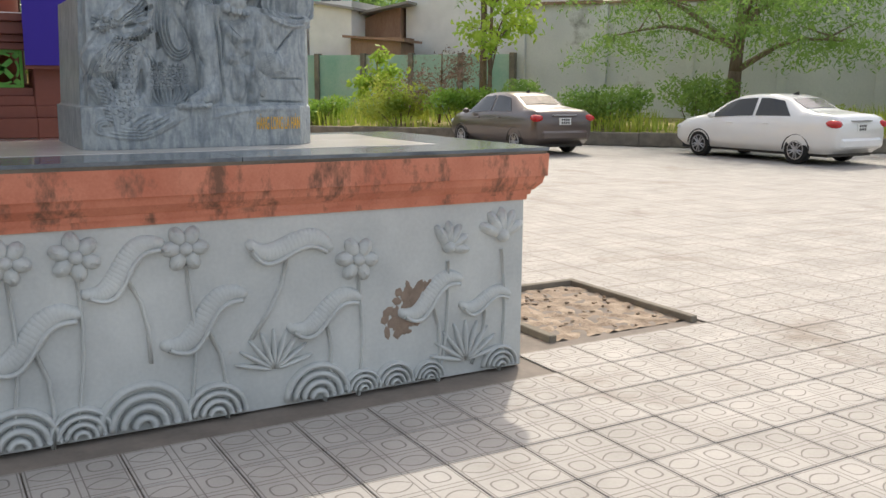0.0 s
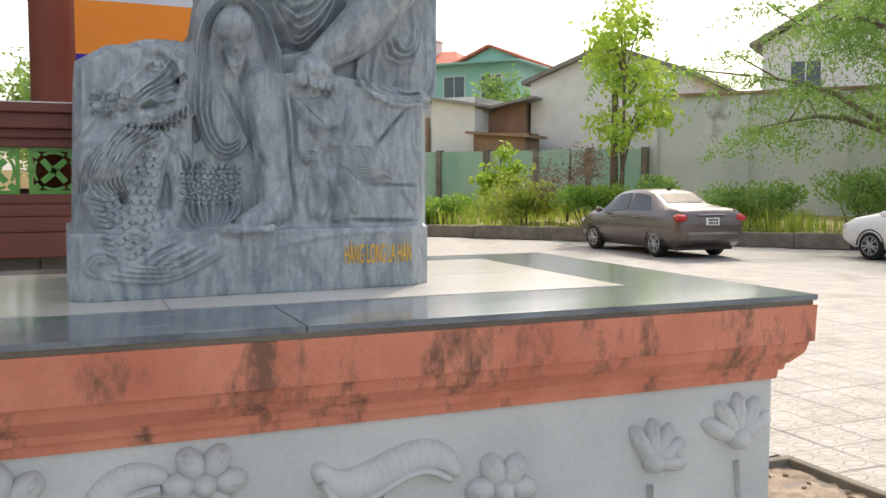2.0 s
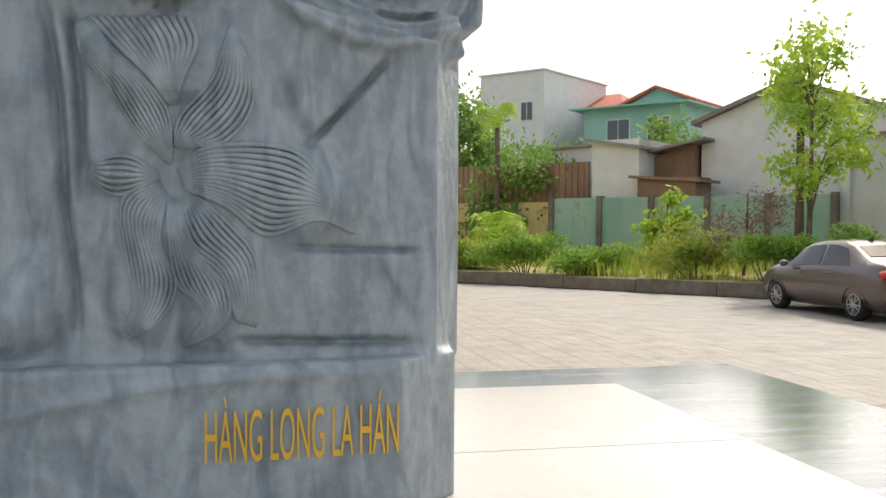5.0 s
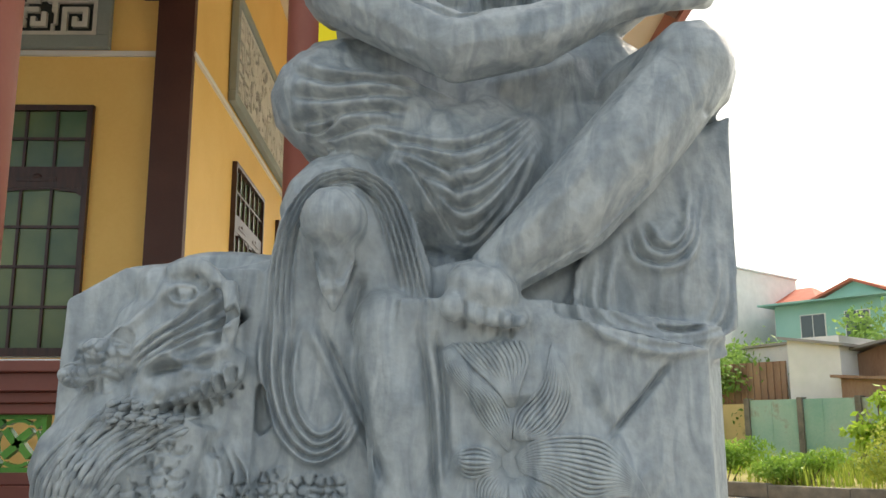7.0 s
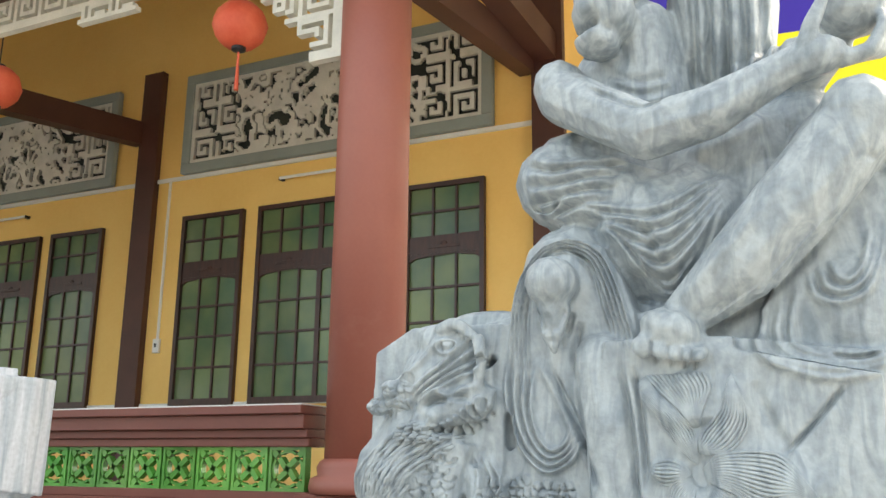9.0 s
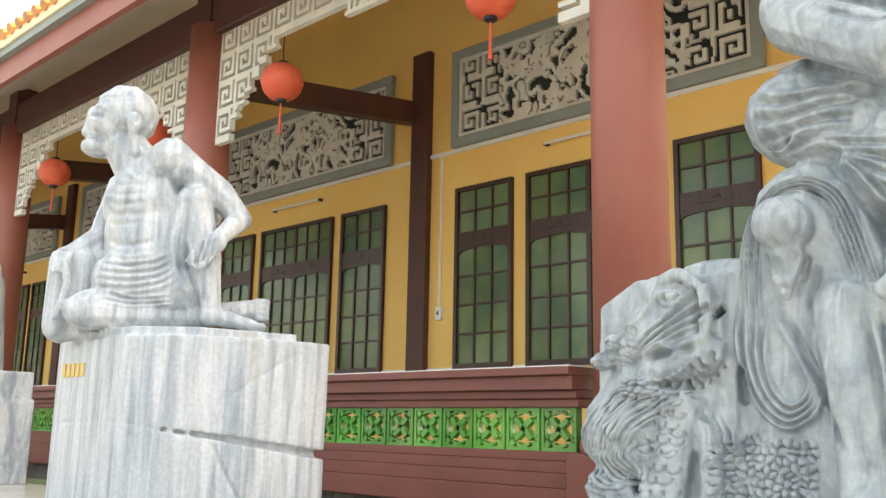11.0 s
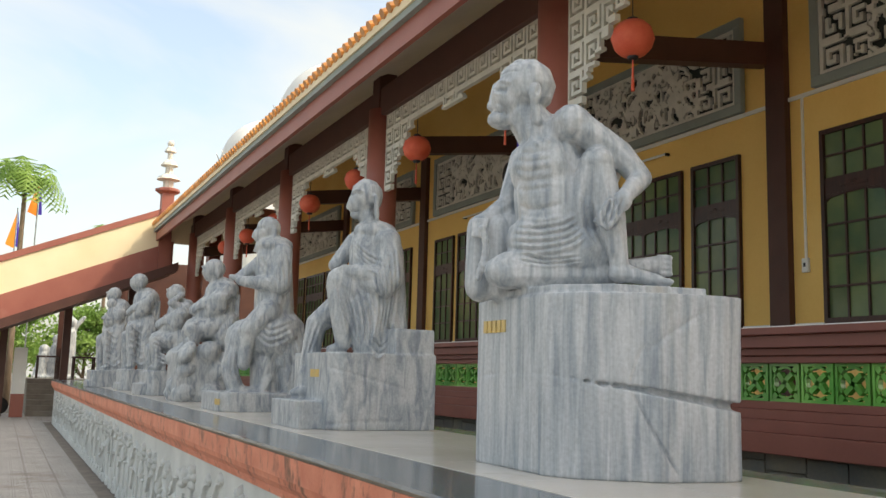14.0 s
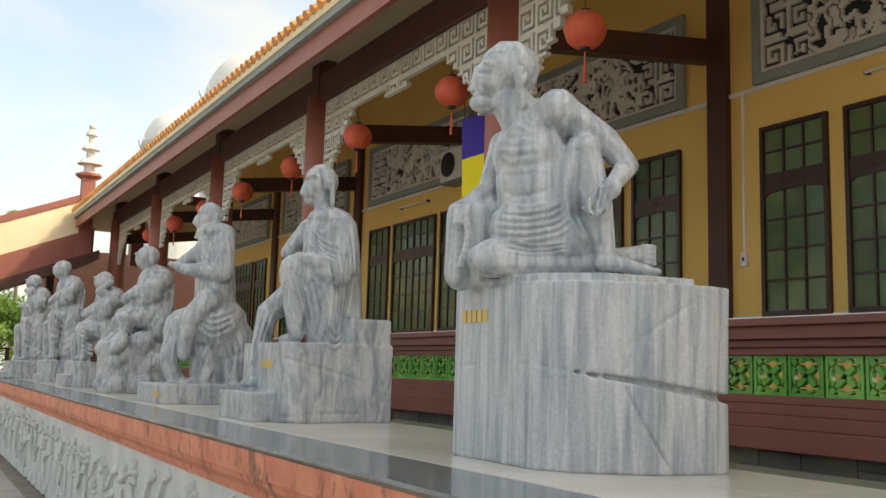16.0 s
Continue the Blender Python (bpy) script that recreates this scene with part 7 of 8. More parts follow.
palm(yard(-7.2, 4.6, 0.5), 0.5, "low yellow-green areca palm clump", 4, 18, 1.9, M_LIGHTLEAF, "areca_palm")
palm(yard(-9.9, 8.4, 0.5), 5.2, "slender palm with a tufted crown", 5, 13, 1.5, M_LIGHTLEAF)
palm(yard(3.3, 4.2, 0.5), 4.0, "small fan of palm leaves behind the kerb", 6, 14, 1.5, M_LEAF)
palm((-44.0, -1.2, 0), 9.0, "tall palm with drooping green fronds", 7, 22, 2.4, M_LEAF)
palm((-62.0, 4.0, 0), 9.5, "distant palm crown above the roof slope", 9, 16, 2.2, M_LEAF)


def sheet_wall(name, e0, e1, n, z0, z1, material, label, rib=0.2, depth=0.05, posts=0):
    th = structure(empty(name), label, "wall")
    hp = Heap()
    cnt = int((e1 - e0) / rib)
    part("sheet", box((0, 0.06, z0), (e1 - e0, 0.18, z1)), material, th)
    for i in range(cnt):
        part("rib", box((i * rib + 0.02, 0.06 - depth, z0 + 0.01), (i * rib + rib * 0.5, 0.06, z1 - 0.01)), material, th)
    for i in range(posts):
        part("post", box(((e1 - e0) * i / max(1, posts - 1) - 0.1, -0.06, 0), ((e1 - e0) * i / max(1, posts - 1) + 0.1, 0.3, z1 + 0.06), 0.01), M_CEMENT, th)
    return placed(th, e0, n)


sheet_wall("wall_teal", -7.1, 3.2, 8.0, 0.3, 2.8, M_TEALWALL, "weathered teal concrete panel wall", 1.9, 0.012, 6)
sheet_wall("wall_rusty", -13.8, -6.2, 9.2, 2.7, 4.25, M_RUST, "rust-brown corrugated sheet fence", 0.28, 0.05)
sheet_wall("wall_low", -13.8, -7.2, 9.0, 0.3, 2.7, M_CREAMWALL, "stained cream yard wall", 2.3, 0.012, 4)
sheet_wall("wall_cream", -34, -13.8, 9.0, 0.0, 2.25, M_CREAMWALL, "stained cream plastered yard wall", 2.6, 0.012, 9)
sheet_wall("wall_cream_near", 22, 40, 7.5, 0.0, 3.3, M_CREAMWALL, "cream plastered boundary wall", 2.6, 0.012, 7)


def house(name, e, n, w, d, z1, wall_m, roof_m, label, roof="shed", rise=1.0, over=0.4, windows=(), z0=0.0):
    """Walls, roof with an overhang and framed windows; x runs along the kerb."""
    th = tagged(empty(name), label, "building")
    part("wall", box((0, 0, z0), (w, d, z1)), wall_m, th)
    if roof == "gable":
        part("roof", prism([(-over, z1 - 0.1), (w / 2, z1 + rise), (w + over, z1 - 0.1), (w + over, z1 + 0.06), (w / 2, z1 + rise + 0.16), (-over, z1 + 0.06)], "y", -over, d + over), roof_m, th)
        part("gable", prism([(0, z1), (w, z1), (w / 2, z1 + rise)], "y", 0.02, d - 0.02), wall_m, th)
    elif roof == "hip":
        bm = bmesh.new()
        lo = [bm.verts.new(c) for c in ((-over, -over, z1), (w + over, -over, z1), (w + over, d + over, z1), (-over, d + over, z1))]
        hi = [bm.verts.new(c) for c in ((w * 0.35, d / 2, z1 + rise), (w * 0.65, d / 2, z1 + rise))]
        for q in ((lo[0], lo[1], hi[1], hi[0]), (lo[1], lo[2], hi[1]), (lo[2], lo[3], hi[0], hi[1]), (lo[3], lo[0], hi[0]), tuple(reversed(lo))):
            bm.faces.new(q)
        part("roof", bm, roof_m, th)
    else:
        part("roof", prism([(-over, z1), (w + over, z1 + rise), (w + over, z1 + rise + 0.1), (-over, z1 + 0.1)], "y", -over, d + over), roof_m, th)
        if rise:
            part("gable", prism([(0, z1), (w, z1), (w, z1 + rise)], "y", 0.02, d - 0.02), wall_m, th)
    for wx, wz, ww, wh in windows:
        wi = part("window", box((wx - 0.06, -0.05, wz - 0.06), (wx + ww + 0.06, 0.02, wz + wh + 0.06)), M_WHITE, th)
        part("pane", box((wx, -0.06, wz), (wx + ww / 2 - 0.03, -0.052, wz + wh)), M_WINGLASS, wi)
        part("pane", box((wx + ww / 2 + 0.03, -0.06, wz), (wx + ww, -0.052, wz + wh)), M_WINGLASS, wi)
    return placed(th, e, n)


house("warehouse", 3.2, 8.5, 26, 9, 4.6, M_CONCRETE, M_RUST, "long grey-white warehouse with a rusty roof edge", "shed", 0.0, 0.15)
for i in range(9):
    placed(structure(obj("buttress", box((0, -0.16, 0), (0.28, 0, 4.55), 0.01), M_CONCRETE), "concrete pier on the warehouse wall", "pier"), 3.3 + i * 3.1, 8.5)
house("gable_house", -2.2, 10.6, 6.4, 8, 5.6, M_WHITE, M_GREYROOF, "white rendered house with a grey pitched roof", "gable", 1.2, 0.3)
house("tall_house", 5.5, 18.5, 7.5, 8, 7.6, M_WHITE, M_GREYROOF, "white house with a grey tiled roof behind", "gable", 2.2, 0.5, ((1.2, 5.6, 1.2, 1.2),))
house("brick_shed", -8.6, 10.6, 2.7, 3, 4.9, M_CONCRETE, M_SHEET, "grey rendered shed behind the sheet fence", "shed", 0.1, 0.15)
house("shed", -5.85, 8.9, 1.95, 3, 5.0, M_WHITE, M_SHEET, "small white shed with a sheet roof", "shed", -0.4, 0.25, (), 2.75)
house("lean_to", -3.9, 10.2, 1.6, 3, 4.4, M_RUST, M_SHEET, "dark lean-to under grey sheet roofing", "shed", 0.5, 0.6)
house("awning_shed", -3.7, 8.4, 2.2, 1.4, 3.5, M_RUST, M_RUST, "low shelter with a rusty awning", "shed", -0.2, 0.25)
house("teal_house", -16.4, 27, 6.2, 7, 8.8, M_TEALHOUSE, M_TEALHOUSE, "two-storey teal house with a balcony", "shed", 0.0, 0.7, ((1.6, 6.6, 1.4, 1.5), (4.2, 6.4, 1.3, 1.7)))
house("teal_house_roof", -14.4, 28.5, 4.2, 4, 9.1, M_TEALHOUSE, M_REDROOF, "teal attic storey with a red hipped roof", "gable", 0.9, 0.4, (), 8.9)
house("white_block", -23.5, 26, 4.8, 8, 11.4, M_WHITE, M_CONCRETE, "white flat-roofed house with small windows", "shed", 0.0, 0.1, ((3.2, 8.4, 0.8, 1.1),))
house("red_roof_house", -20.6, 31, 4.6, 6, 9.4, M_WHITE, M_REDROOF, "white house with a red tiled roof", "hip", 1.4, 0.4)
house("far_barn", -31, 28, 9, 9, 5.2, M_WHITE, M_SHEET, "pale gabled barn beyond the yard wall", "gable", 1.6, 0.3)
for k, (e, n, h) in enumerate(((-18.0, 3.0, 5.4), (-24, 12, 7.0))):
    th = tagged(empty("street_lamp"), "thin grey pole with a small lamp head", "street lamp")
    part("pole", lathe([(0.07, 0), (0.05, h)], 10), M_METAL, th)
    part("arm", rod((0, 0, h - 0.1), (-0.5, 0, h), 0.02), M_METAL, th)
    part("head", box((-0.75, -0.08, h - 0.06), (-0.45, 0.08, h + 0.04), 0.02), M_BLACK, th)
    placed(th, e, n)


# ---- cars ----
def paint(name, c, rough=0.25, metal=0.0):
    m = mat(name, c, tuple(min(1, v * 1.06) for v in c[:3]) + (1,), rough=rough, scale=2, bump=0, metal=metal)
    m.node_tree.nodes["Principled BSDF"].inputs["Coat Weight"].default_value = 0.6
    return m


M_GREYCAR = paint("grey_brown_car_paint", rgb((100, 90, 86)), 0.3, 0.4)
M_WHITECAR = paint("white_car_paint", rgb((226, 226, 224)), 0.3)
M_CARGLASS = glass("car_glass", rgb((10, 12, 13)), 0.12)
M_TYRE = mat("tyre", rgb((24, 24, 24)), rgb((38, 37, 36)), rough=0.85, scale=20)
M_RIM = mat("alloy", rgb((150, 150, 152)), rgb((190, 190, 192)), rough=0.3, metal=0.8, scale=8)
M_TAIL = glass("tail_light", rgb((190, 16, 22)), 0.12)
M_LAMP = glass("head_light", rgb((210, 214, 216)), 0.08)
M_PLATE = mat("number_plate", rgb((222, 222, 218)), rgb((232, 232, 228)), rough=0.5)


def car(name, L, W, H, material, label):
    """A four-door saloon; x runs from the tail to the nose, the rear axle at 0."""
    th = tagged(empty(name), label, "car")
    k, h = L / 4.44, H / 1.47
    rear = -0.92 * k
    st = [(0.0, 0.80, 0.80, 0.74), (0.06, 0.97, 1.0, 0.80), (0.25, 1.0, 1.065, 0.84), (0.62, 1.0, 1.09, 0.85), (0.95, 0.99, 1.16, 0.845), (1.35, 0.97, 1.385, 0.845), (1.75, 0.955, 1.465, 0.845), (2.2, 0.94, 1.47, 0.845), (2.6, 0.925, 1.43, 0.845),
          (2.95, 0.91, 1.30, 0.845), (3.4, 0.895, 1.02, 0.84), (3.6, 0.88, 0.955, 0.83), (4.05, 0.8, 0.86, 0.79), (4.33, 0.68, 0.74, 0.7), (4.44, 0.55, 0.58, 0.6)]
    rows = []
    for x, belt, top, hw in st:
        w = hw * W / 1.69
        roof = 0.66 * w if top - belt > 0.12 else 0.86 * w
        lo = 0.24 if 0.2 < x < 4.2 else 0.36
        X = rear + x * k
        rows.append([(X, 0, lo), (X, w * 0.9, lo), (X, w * 0.985, 0.42), (X, w, 0.62), (X, w * 0.985, min(0.8, belt * 0.92)), (X, w * 0.95, belt * h), (X, roof + 0.02, (belt + (top - belt) * 0.93) * h), (X, roof * 0.85, top * h - 0.004), (X, 0, top * h + 0.012)])
    bm = bmesh.new()
    V = [[bm.verts.new(p) for p in r] for r in rows]
    M = [[bm.verts.new((p[0], -p[1], p[2])) if p[1] > 1e-6 else V[i][j] for j, p in enumerate(r)] for i, r in enumerate(rows)]
    for i in range(len(rows) - 1):
        for j in range(8):
            bm.faces.new((V[i][j], V[i][j + 1], V[i + 1][j + 1], V[i + 1][j]))
            q = (M[i + 1][j], M[i + 1][j + 1], M[i][j + 1], M[i][j])
            bm.faces.new(q)
    for i in (0, len(rows) - 1):
        ring = V[i] + [M[i][j] for j in range(7, 0, -1)]
        bm.faces.new(ring if i else list(reversed(ring)))
    bmesh.ops.recalc_face_normals(bm, faces=bm.faces)
    part("body", bm, material, th, smooth=True)

    def point(x, side, up):
        """A spot on the upper side between belt and roof."""
        for a, b, ra, rb in zip(st, st[1:], rows, rows[1:]):
            if a[0] <= x <= b[0]:
                t = (x - a[0]) / (b[0] - a[0])
                pa = Vector(ra[5]).lerp(Vector(ra[6]), up)
                pb = Vector(rb[5]).lerp(Vector(rb[6]), up)
                p = pa.lerp(pb, t)
                return Vector((p.x, side * (p.y + 0.012), p.z))
        return None

    for side in (-1, 1):
        for xa, xb, xc, xd in ((1.12, 2.02, 2.02, 1.42), (2.1, 3.28, 2.86, 2.1)):
            bmw = bmesh.new()
            lo = [bmw.verts.new(point(xa + (xb - xa) * t / 6, side, 0.1)) for t in range(7)]
            hi = [bmw.verts.new(point(xd + (xc - xd) * t / 6, side, 0.9)) for t in range(7)]
            for t in range(6):
                bmw.faces.new((lo[t], lo[t + 1], hi[t + 1], hi[t]))
            part("side_window", bmw, M_CARGLASS, th)
        X = rear + 2.06 * k
        part("door_handle", box((X - 0.45, side * (0.84 * W / 1.69) - 0.02, 0.83), (X - 0.27, side * (0.84 * W / 1.69) + 0.02, 0.86), 0.008), material, th)
        part("door_handle", box((X + 0.55, side * (0.84 * W / 1.69) - 0.02, 0.81), (X + 0.73, side * (0.84 * W / 1.69) + 0.02, 0.84), 0.008), material, th)
        mb = bmesh.new()
        add_ball(mb, (rear + 3.12 * k, side * (0.93 * W / 1.69), 0.98), (0.1, 0.09, 0.07), sub=2)
        part("mirror", mb, material, th, smooth=True)
        tl = bmesh.new()
        add_ball(tl, (rear + 0.16 * k, side * (0.7 * W / 1.69), 0.885), (0.25, 0.16, 0.1), (0, -6, side * -30), 2)
        part("tail_light", tl, M_TAIL, th, "red tail light", True)
        hl = bmesh.new()
        add_ball(hl, (rear + 4.18 * k, side * (0.6 * W / 1.69), 0.7), (0.22, 0.12, 0.08), (0, 10, side * 25), 2)
        part("head_light", hl, M_LAMP, th, "clear headlight", True)
        for X in (0.0, 2.62 * k):
            wh = part("wheel", lathe([(0.0, -0.1), (0.2, -0.1), (0.21, 0.1), (0.0, 0.1)], 20), M_BLACK, th)
            wh.matrix_basis = pose(X, side * (W / 2 - 0.11), 0.3, 90, 0, 0)
            part("tyre", lathe([(0.2, -0.095), (0.28, -0.1), (0.3, -0.07), (0.3, 0.07), (0.28, 0.1), (0.2, 0.095)], 28), M_TYRE, wh, smooth=True)
            rim = bmesh.new()
            for q in range(10):
                a = q * math.pi / 5
                add_rod(rim, (0.03 * math.cos(a), 0.03 * math.sin(a), -side * 0.105), (0.19 * math.cos(a + (0.1 if q % 2 else -0.1)), 0.19 * math.sin(a + (0.1 if q % 2 else -0.1)), -side * 0.1), 0.02, 0.014, 6)
            bmesh.ops.create_cone(rim, cap_ends=True, segments=12, radius1=0.05, radius2=0.05, depth=0.03, matrix=Matrix.Translation((0, 0, -side * 0.105)))
            for q in range(24):
                a, b = q * math.pi / 12, (q + 1) * math.pi / 12
                add_rod(rim, (0.195 * math.cos(a), 0.195 * math.sin(a), -side * 0.1), (0.195 * math.cos(b), 0.195 * math.sin(b), -side * 0.1), 0.012, 0.012, 5)
            part("rim", rim, M_RIM, wh, "spoked alloy rim")
            arch = bmesh.new()
            for q in range(12):
                a, b = math.pi * q / 12, math.pi * (q + 1) / 12
                add_rod(arch, (X + 0.335 * math.cos(a), side * (W / 2 - 0.012), 0.3 + 0.335 * math.sin(a)), (X + 0.335 * math.cos(b), side * (W / 2 - 0.012), 0.3 + 0.335 * math.sin(b)), 0.016, 0.016, 5)
            part("wheel_arch", arch, M_BLACK, th)
    for name2, sx, up0, up1 in (("rear_window", (0.98, 1.33), 0, 0), ("windscreen", (2.96, 3.37), 0, 0)):
        bmw = bmesh.new()
        ring = []
        for x in (sx[0], (sx[0] + sx[1]) / 2, sx[1]):
            for a, b, ra, rb in zip(st, st[1:], rows, rows[1:]):
                if a[0] <= x <= b[0]:
                    t = (x - a[0]) / (b[0] - a[0])
                    c7, c8 = Vector(ra[7]).lerp(Vector(rb[7]), t), Vector(ra[8]).lerp(Vector(rb[8]), t)
                    up = Vector((-0.008 if name2 == "rear_window" else 0.008, 0, 0.008))
                    ring.append([bmw.verts.new(Vector((c7.x, -c7.y, c7.z)) + up), bmw.verts.new(c8 + up), bmw.verts.new(c7 + up)])
        for a, b in zip(ring, ring[1:]):
            bmw.faces.new((a[0], a[1], b[1], b[0]))
            bmw.faces.new((a[1], a[2], b[2], b[1]))
        part(name2, bmw, M_CARGLASS, th)
    pl = part("number_plate", box((rear - 0.012, -0.17, 0.72), (rear + 0.08, 0.17, 0.88), 0.006), M_PLATE, th, "white number plate with dark bars")
    for r in range(2):
        for q in range(4):
            part("bar", box((rear - 0.016, -0.12 + q * 0.062, 0.74 + r * 0.07), (rear - 0.0125, -0.08 + q * 0.062, 0.79 + r * 0.07)), M_BLACK, pl)
    part("bumper", box((rear - 0.05, -0.66 * W / 1.69, 0.36), (rear + 0.3, 0.66 * W / 1.69, 0.58), 0.05), material, th)
    part("underside", box((rear + 0.25, -0.7 * W / 1.69, 0.18), (rear + L - 0.3, 0.7 * W / 1.69, 0.3)), M_BLACK, th)
    part("trim", box((rear - 0.006, -0.34, 0.93), (rear + 0.1, 0.34, 0.955), 0.006), M_RIM, th, "chrome trim")
    part("aerial", prism([(rear + 1.55 * k, 1.45 * h), (rear + 1.75 * k, 1.46 * h), (rear + 1.56 * k, 1.53 * h)], "y", -0.012, 0.012), M_BLACK, th)
    return th


car("grey_car", 4.44, 1.70, 1.47, M_GREYCAR, "metallic grey-brown saloon car parked on the paved yard").matrix_basis = pose(10.45, 14.05, 0, 0, 0, 88)
car("white_car", 4.6, 1.79, 1.48, M_WHITECAR, "white saloon car parked on the paved yard").matrix_basis = pose(14.3, 9.0, 0, 0, 0, 92)

# ---- banner hung from the eave ----
FL = {n: mat("flag_" + n, rgb(c), tuple(v * 1.05 for v in rgb(c)[:3]) + (1,), rough=0.8, scale=3, fine=90, bump=0.1) for n, c in (("blue", (58, 40, 150)), ("yellow", (240, 220, 40)), ("red", (214, 62, 60)), ("white", (206, 206, 214)), ("orange", (238, 140, 48)))}


def banner(name, x0, x1, y, levels, label, hook=6.85):
    """Broad stripes, and one mixed row at the foot; cords up to the eave."""
    th = tagged(empty(name, ((x0 + x1) / 2, y, levels[0])), label, "banner")
    w = (x1 - x0) / 2

    def cloth(xa, xb, za, zb, m, nm):
        bm = bmesh.new()
        nx, nz = 10, 6
        front = [[bm.verts.new((xa + (xb - xa) * i / nx, 0.03 * math.sin(3.1 * (xa + (xb - xa) * i / nx)) + 0.015 * math.sin(2.0 * (za + (zb - za) * j / nz)), za + (zb - za) * j / nz - levels[0])) for j in range(nz + 1)] for i in range(nx + 1)]
        for i in range(nx):
            for j in range(nz):
                bm.faces.new((front[i][j], front[i + 1][j], front[i + 1][j + 1], front[i][j + 1]))
        part(nm, bm, m, th, smooth=True)

    order = ["blue", "yellow", "red", "white", "orange"]
    for k, n in enumerate(order):
        cloth(-w + 2 * w * k / 5, -w + 2 * w * (k + 1) / 5, levels[0], levels[1], FL[n], "stripe")
    for k, n in enumerate(reversed(order)):
        cloth(-w, w, levels[k + 1], levels[k + 2], FL[n], "stripe")
    part("hem", box((-w, -0.012, -0.03), (w, 0.012, 0.0)), M_BROWN, th)
    top = levels[6] - levels[0]
    part("rod", rod((-w - 0.05, 0, top), (w + 0.05, 0, top), 0.015), M_METAL, th)
    for s in (-1, 1):
        part("cord", rod((s * w, 0, top), (s * w, 0, hook - levels[0]), 0.006), M_BLACK, th)
    return th


banner("banner", -2.15, -0.47, 3.9, [1.745, 2.46, 2.8, 3.27, 3.75, 4.22, 4.7], "long hanging striped banner of blue, yellow, red, white, orange")
banner("banner", -11.7, -10.4, 4.7, [3.1, 3.35, 3.5, 3.7, 4.02, 4.55, 5.12], "small hanging striped banner between the veranda columns", 7.2)

# ---- far wing, stairs and things at the end of the row ----
wing = structure(empty("wing", (-33.2, 0, 0)), "sloping cream roof parapet with brown bands at the far wing", "wing")
YA, ZA, YB, ZB = 3.5, 7.4, -9.0, 2.2
sl = (ZA - ZB) / (YA - YB)


def slope(z0, z1, o, m, nm):
    part(nm, prism([(YB, ZB + z0), (YA, ZA + z0), (YA, ZA + z1), (YB, ZB + z1)], "x", -o, o), m, wing)


slope(-2.2, -1.35, 0.16, M_COLUMN, "lower_band")
slope(-1.35, -0.28, 0.13, M_CREAM, "parapet")
slope(-0.28, -0.06, 0.18, M_COLUMN, "upper_band")
slope(-2.5, -2.2, 1.4, M_DBROWN, "soffit")
part("parapet_top", box((-0.13, YA, 6.0), (0.13, 12, ZA - 0.2)), M_CREAM, wing)
part("coping", box((-0.2, YA, ZA - 0.2), (0.2, 12, ZA + 0.12)), M_COLUMN, wing)
for yy in (3.2, 4.9):
    part("pier", box((-0.24, yy - 0.2, 4.9), (0.24, yy + 0.2, ZA + 0.3)), M_COLUMN, wing)
    part("cap", lathe([(0.3, 0), (0.42, 0.08), (0.42, 0.16), (0.3, 0.2)], 8, (0, yy, ZA + 0.3)), M_COLUMN, wing)
fin = bmesh.new()
for k in range(3):
    r = 0.36 - 0.09 * k
    z = ZA + 0.5 + 0.5 * k
    fin2 = lathe([(r * 0.5, z), (r * 0.5, z + 0.26), (r * 1.15, z + 0.3), (r * 0.9, z + 0.4), (r * 0.5, z + 0.5)], 8, (0, 3.2, 0))
    tmp = bpy.data.meshes.new("tmp")
    fin2.to_mesh(tmp)
    fin2.free()
    fin.from_mesh(tmp)
    bpy.data.meshes.remove(tmp)
add_ball(fin, (0, 3.2, ZA + 2.1), 0.12)
part("finial", fin, M_LATTICE, wing, "small pale pagoda finial")
structure(obj("wall_far", box((-40, 2.6, 0), (-39.6, 14, 6.0)), M_DBROWN), "dark wall beyond the far wing", "wall")
for px in (-34.2, -37.5):
    for py in (2.4, 0.4, -1.5):
        structure(obj("post", box((px - 0.12, py - 0.12, 0), (px + 0.12, py + 0.12, 5.2 if py > 0 else 4.0)), M_DBROWN), "dark brown post under the far wing", "post")
stairs = structure(empty("stairs", (-34.6, 0.1, 0)), "worn grey stone steps at the end of the platform", "stairs")
for k in range(7):
    part("tread", box((-0.28 * k - 0.3, -0.75, 0), (-0.28 * k, 1.4, 0.175 * (k + 1)), 0.01), M_STEP, stairs)
gp = tagged(empty("gate_pillar", (-34.2, -0.95, 0)), "square pillar with a white notice panel beside the steps", "pillar")
part("shaft", box((-0.2, -0.2, 0), (0.2, 0.2, 2.2), 0.01), M_COLUMN, gp)
part("panel", box((0.2, -0.2, 0.75), (0.24, 0.2, 2.25), 0.006), M_WHITE, gp, "white panel")
for k in range(2):
    tb = tagged(empty("table", (-36.8, 0.0 + 1.2 * k, 1.2)), "small dark wooden table on the landing", "table")
    part("tabletop", box((-0.4, -0.4, 0.78), (0.4, 0.4, 0.84), 0.01), M_WOOD, tb)
    for sx in (-1, 1):
        for sy in (-1, 1):
            part("leg", box((sx * 0.34 - 0.03, sy * 0.34 - 0.03, 0), (sx * 0.34 + 0.03, sy * 0.34 + 0.03, 0.78)), M_WOOD, tb)
structure(obj("landing", box((-42, -0.65, 0), (-36.5, 4, 1.2)), M_STEP), "stone landing at the head of the steps", "floor")
c = Clay()
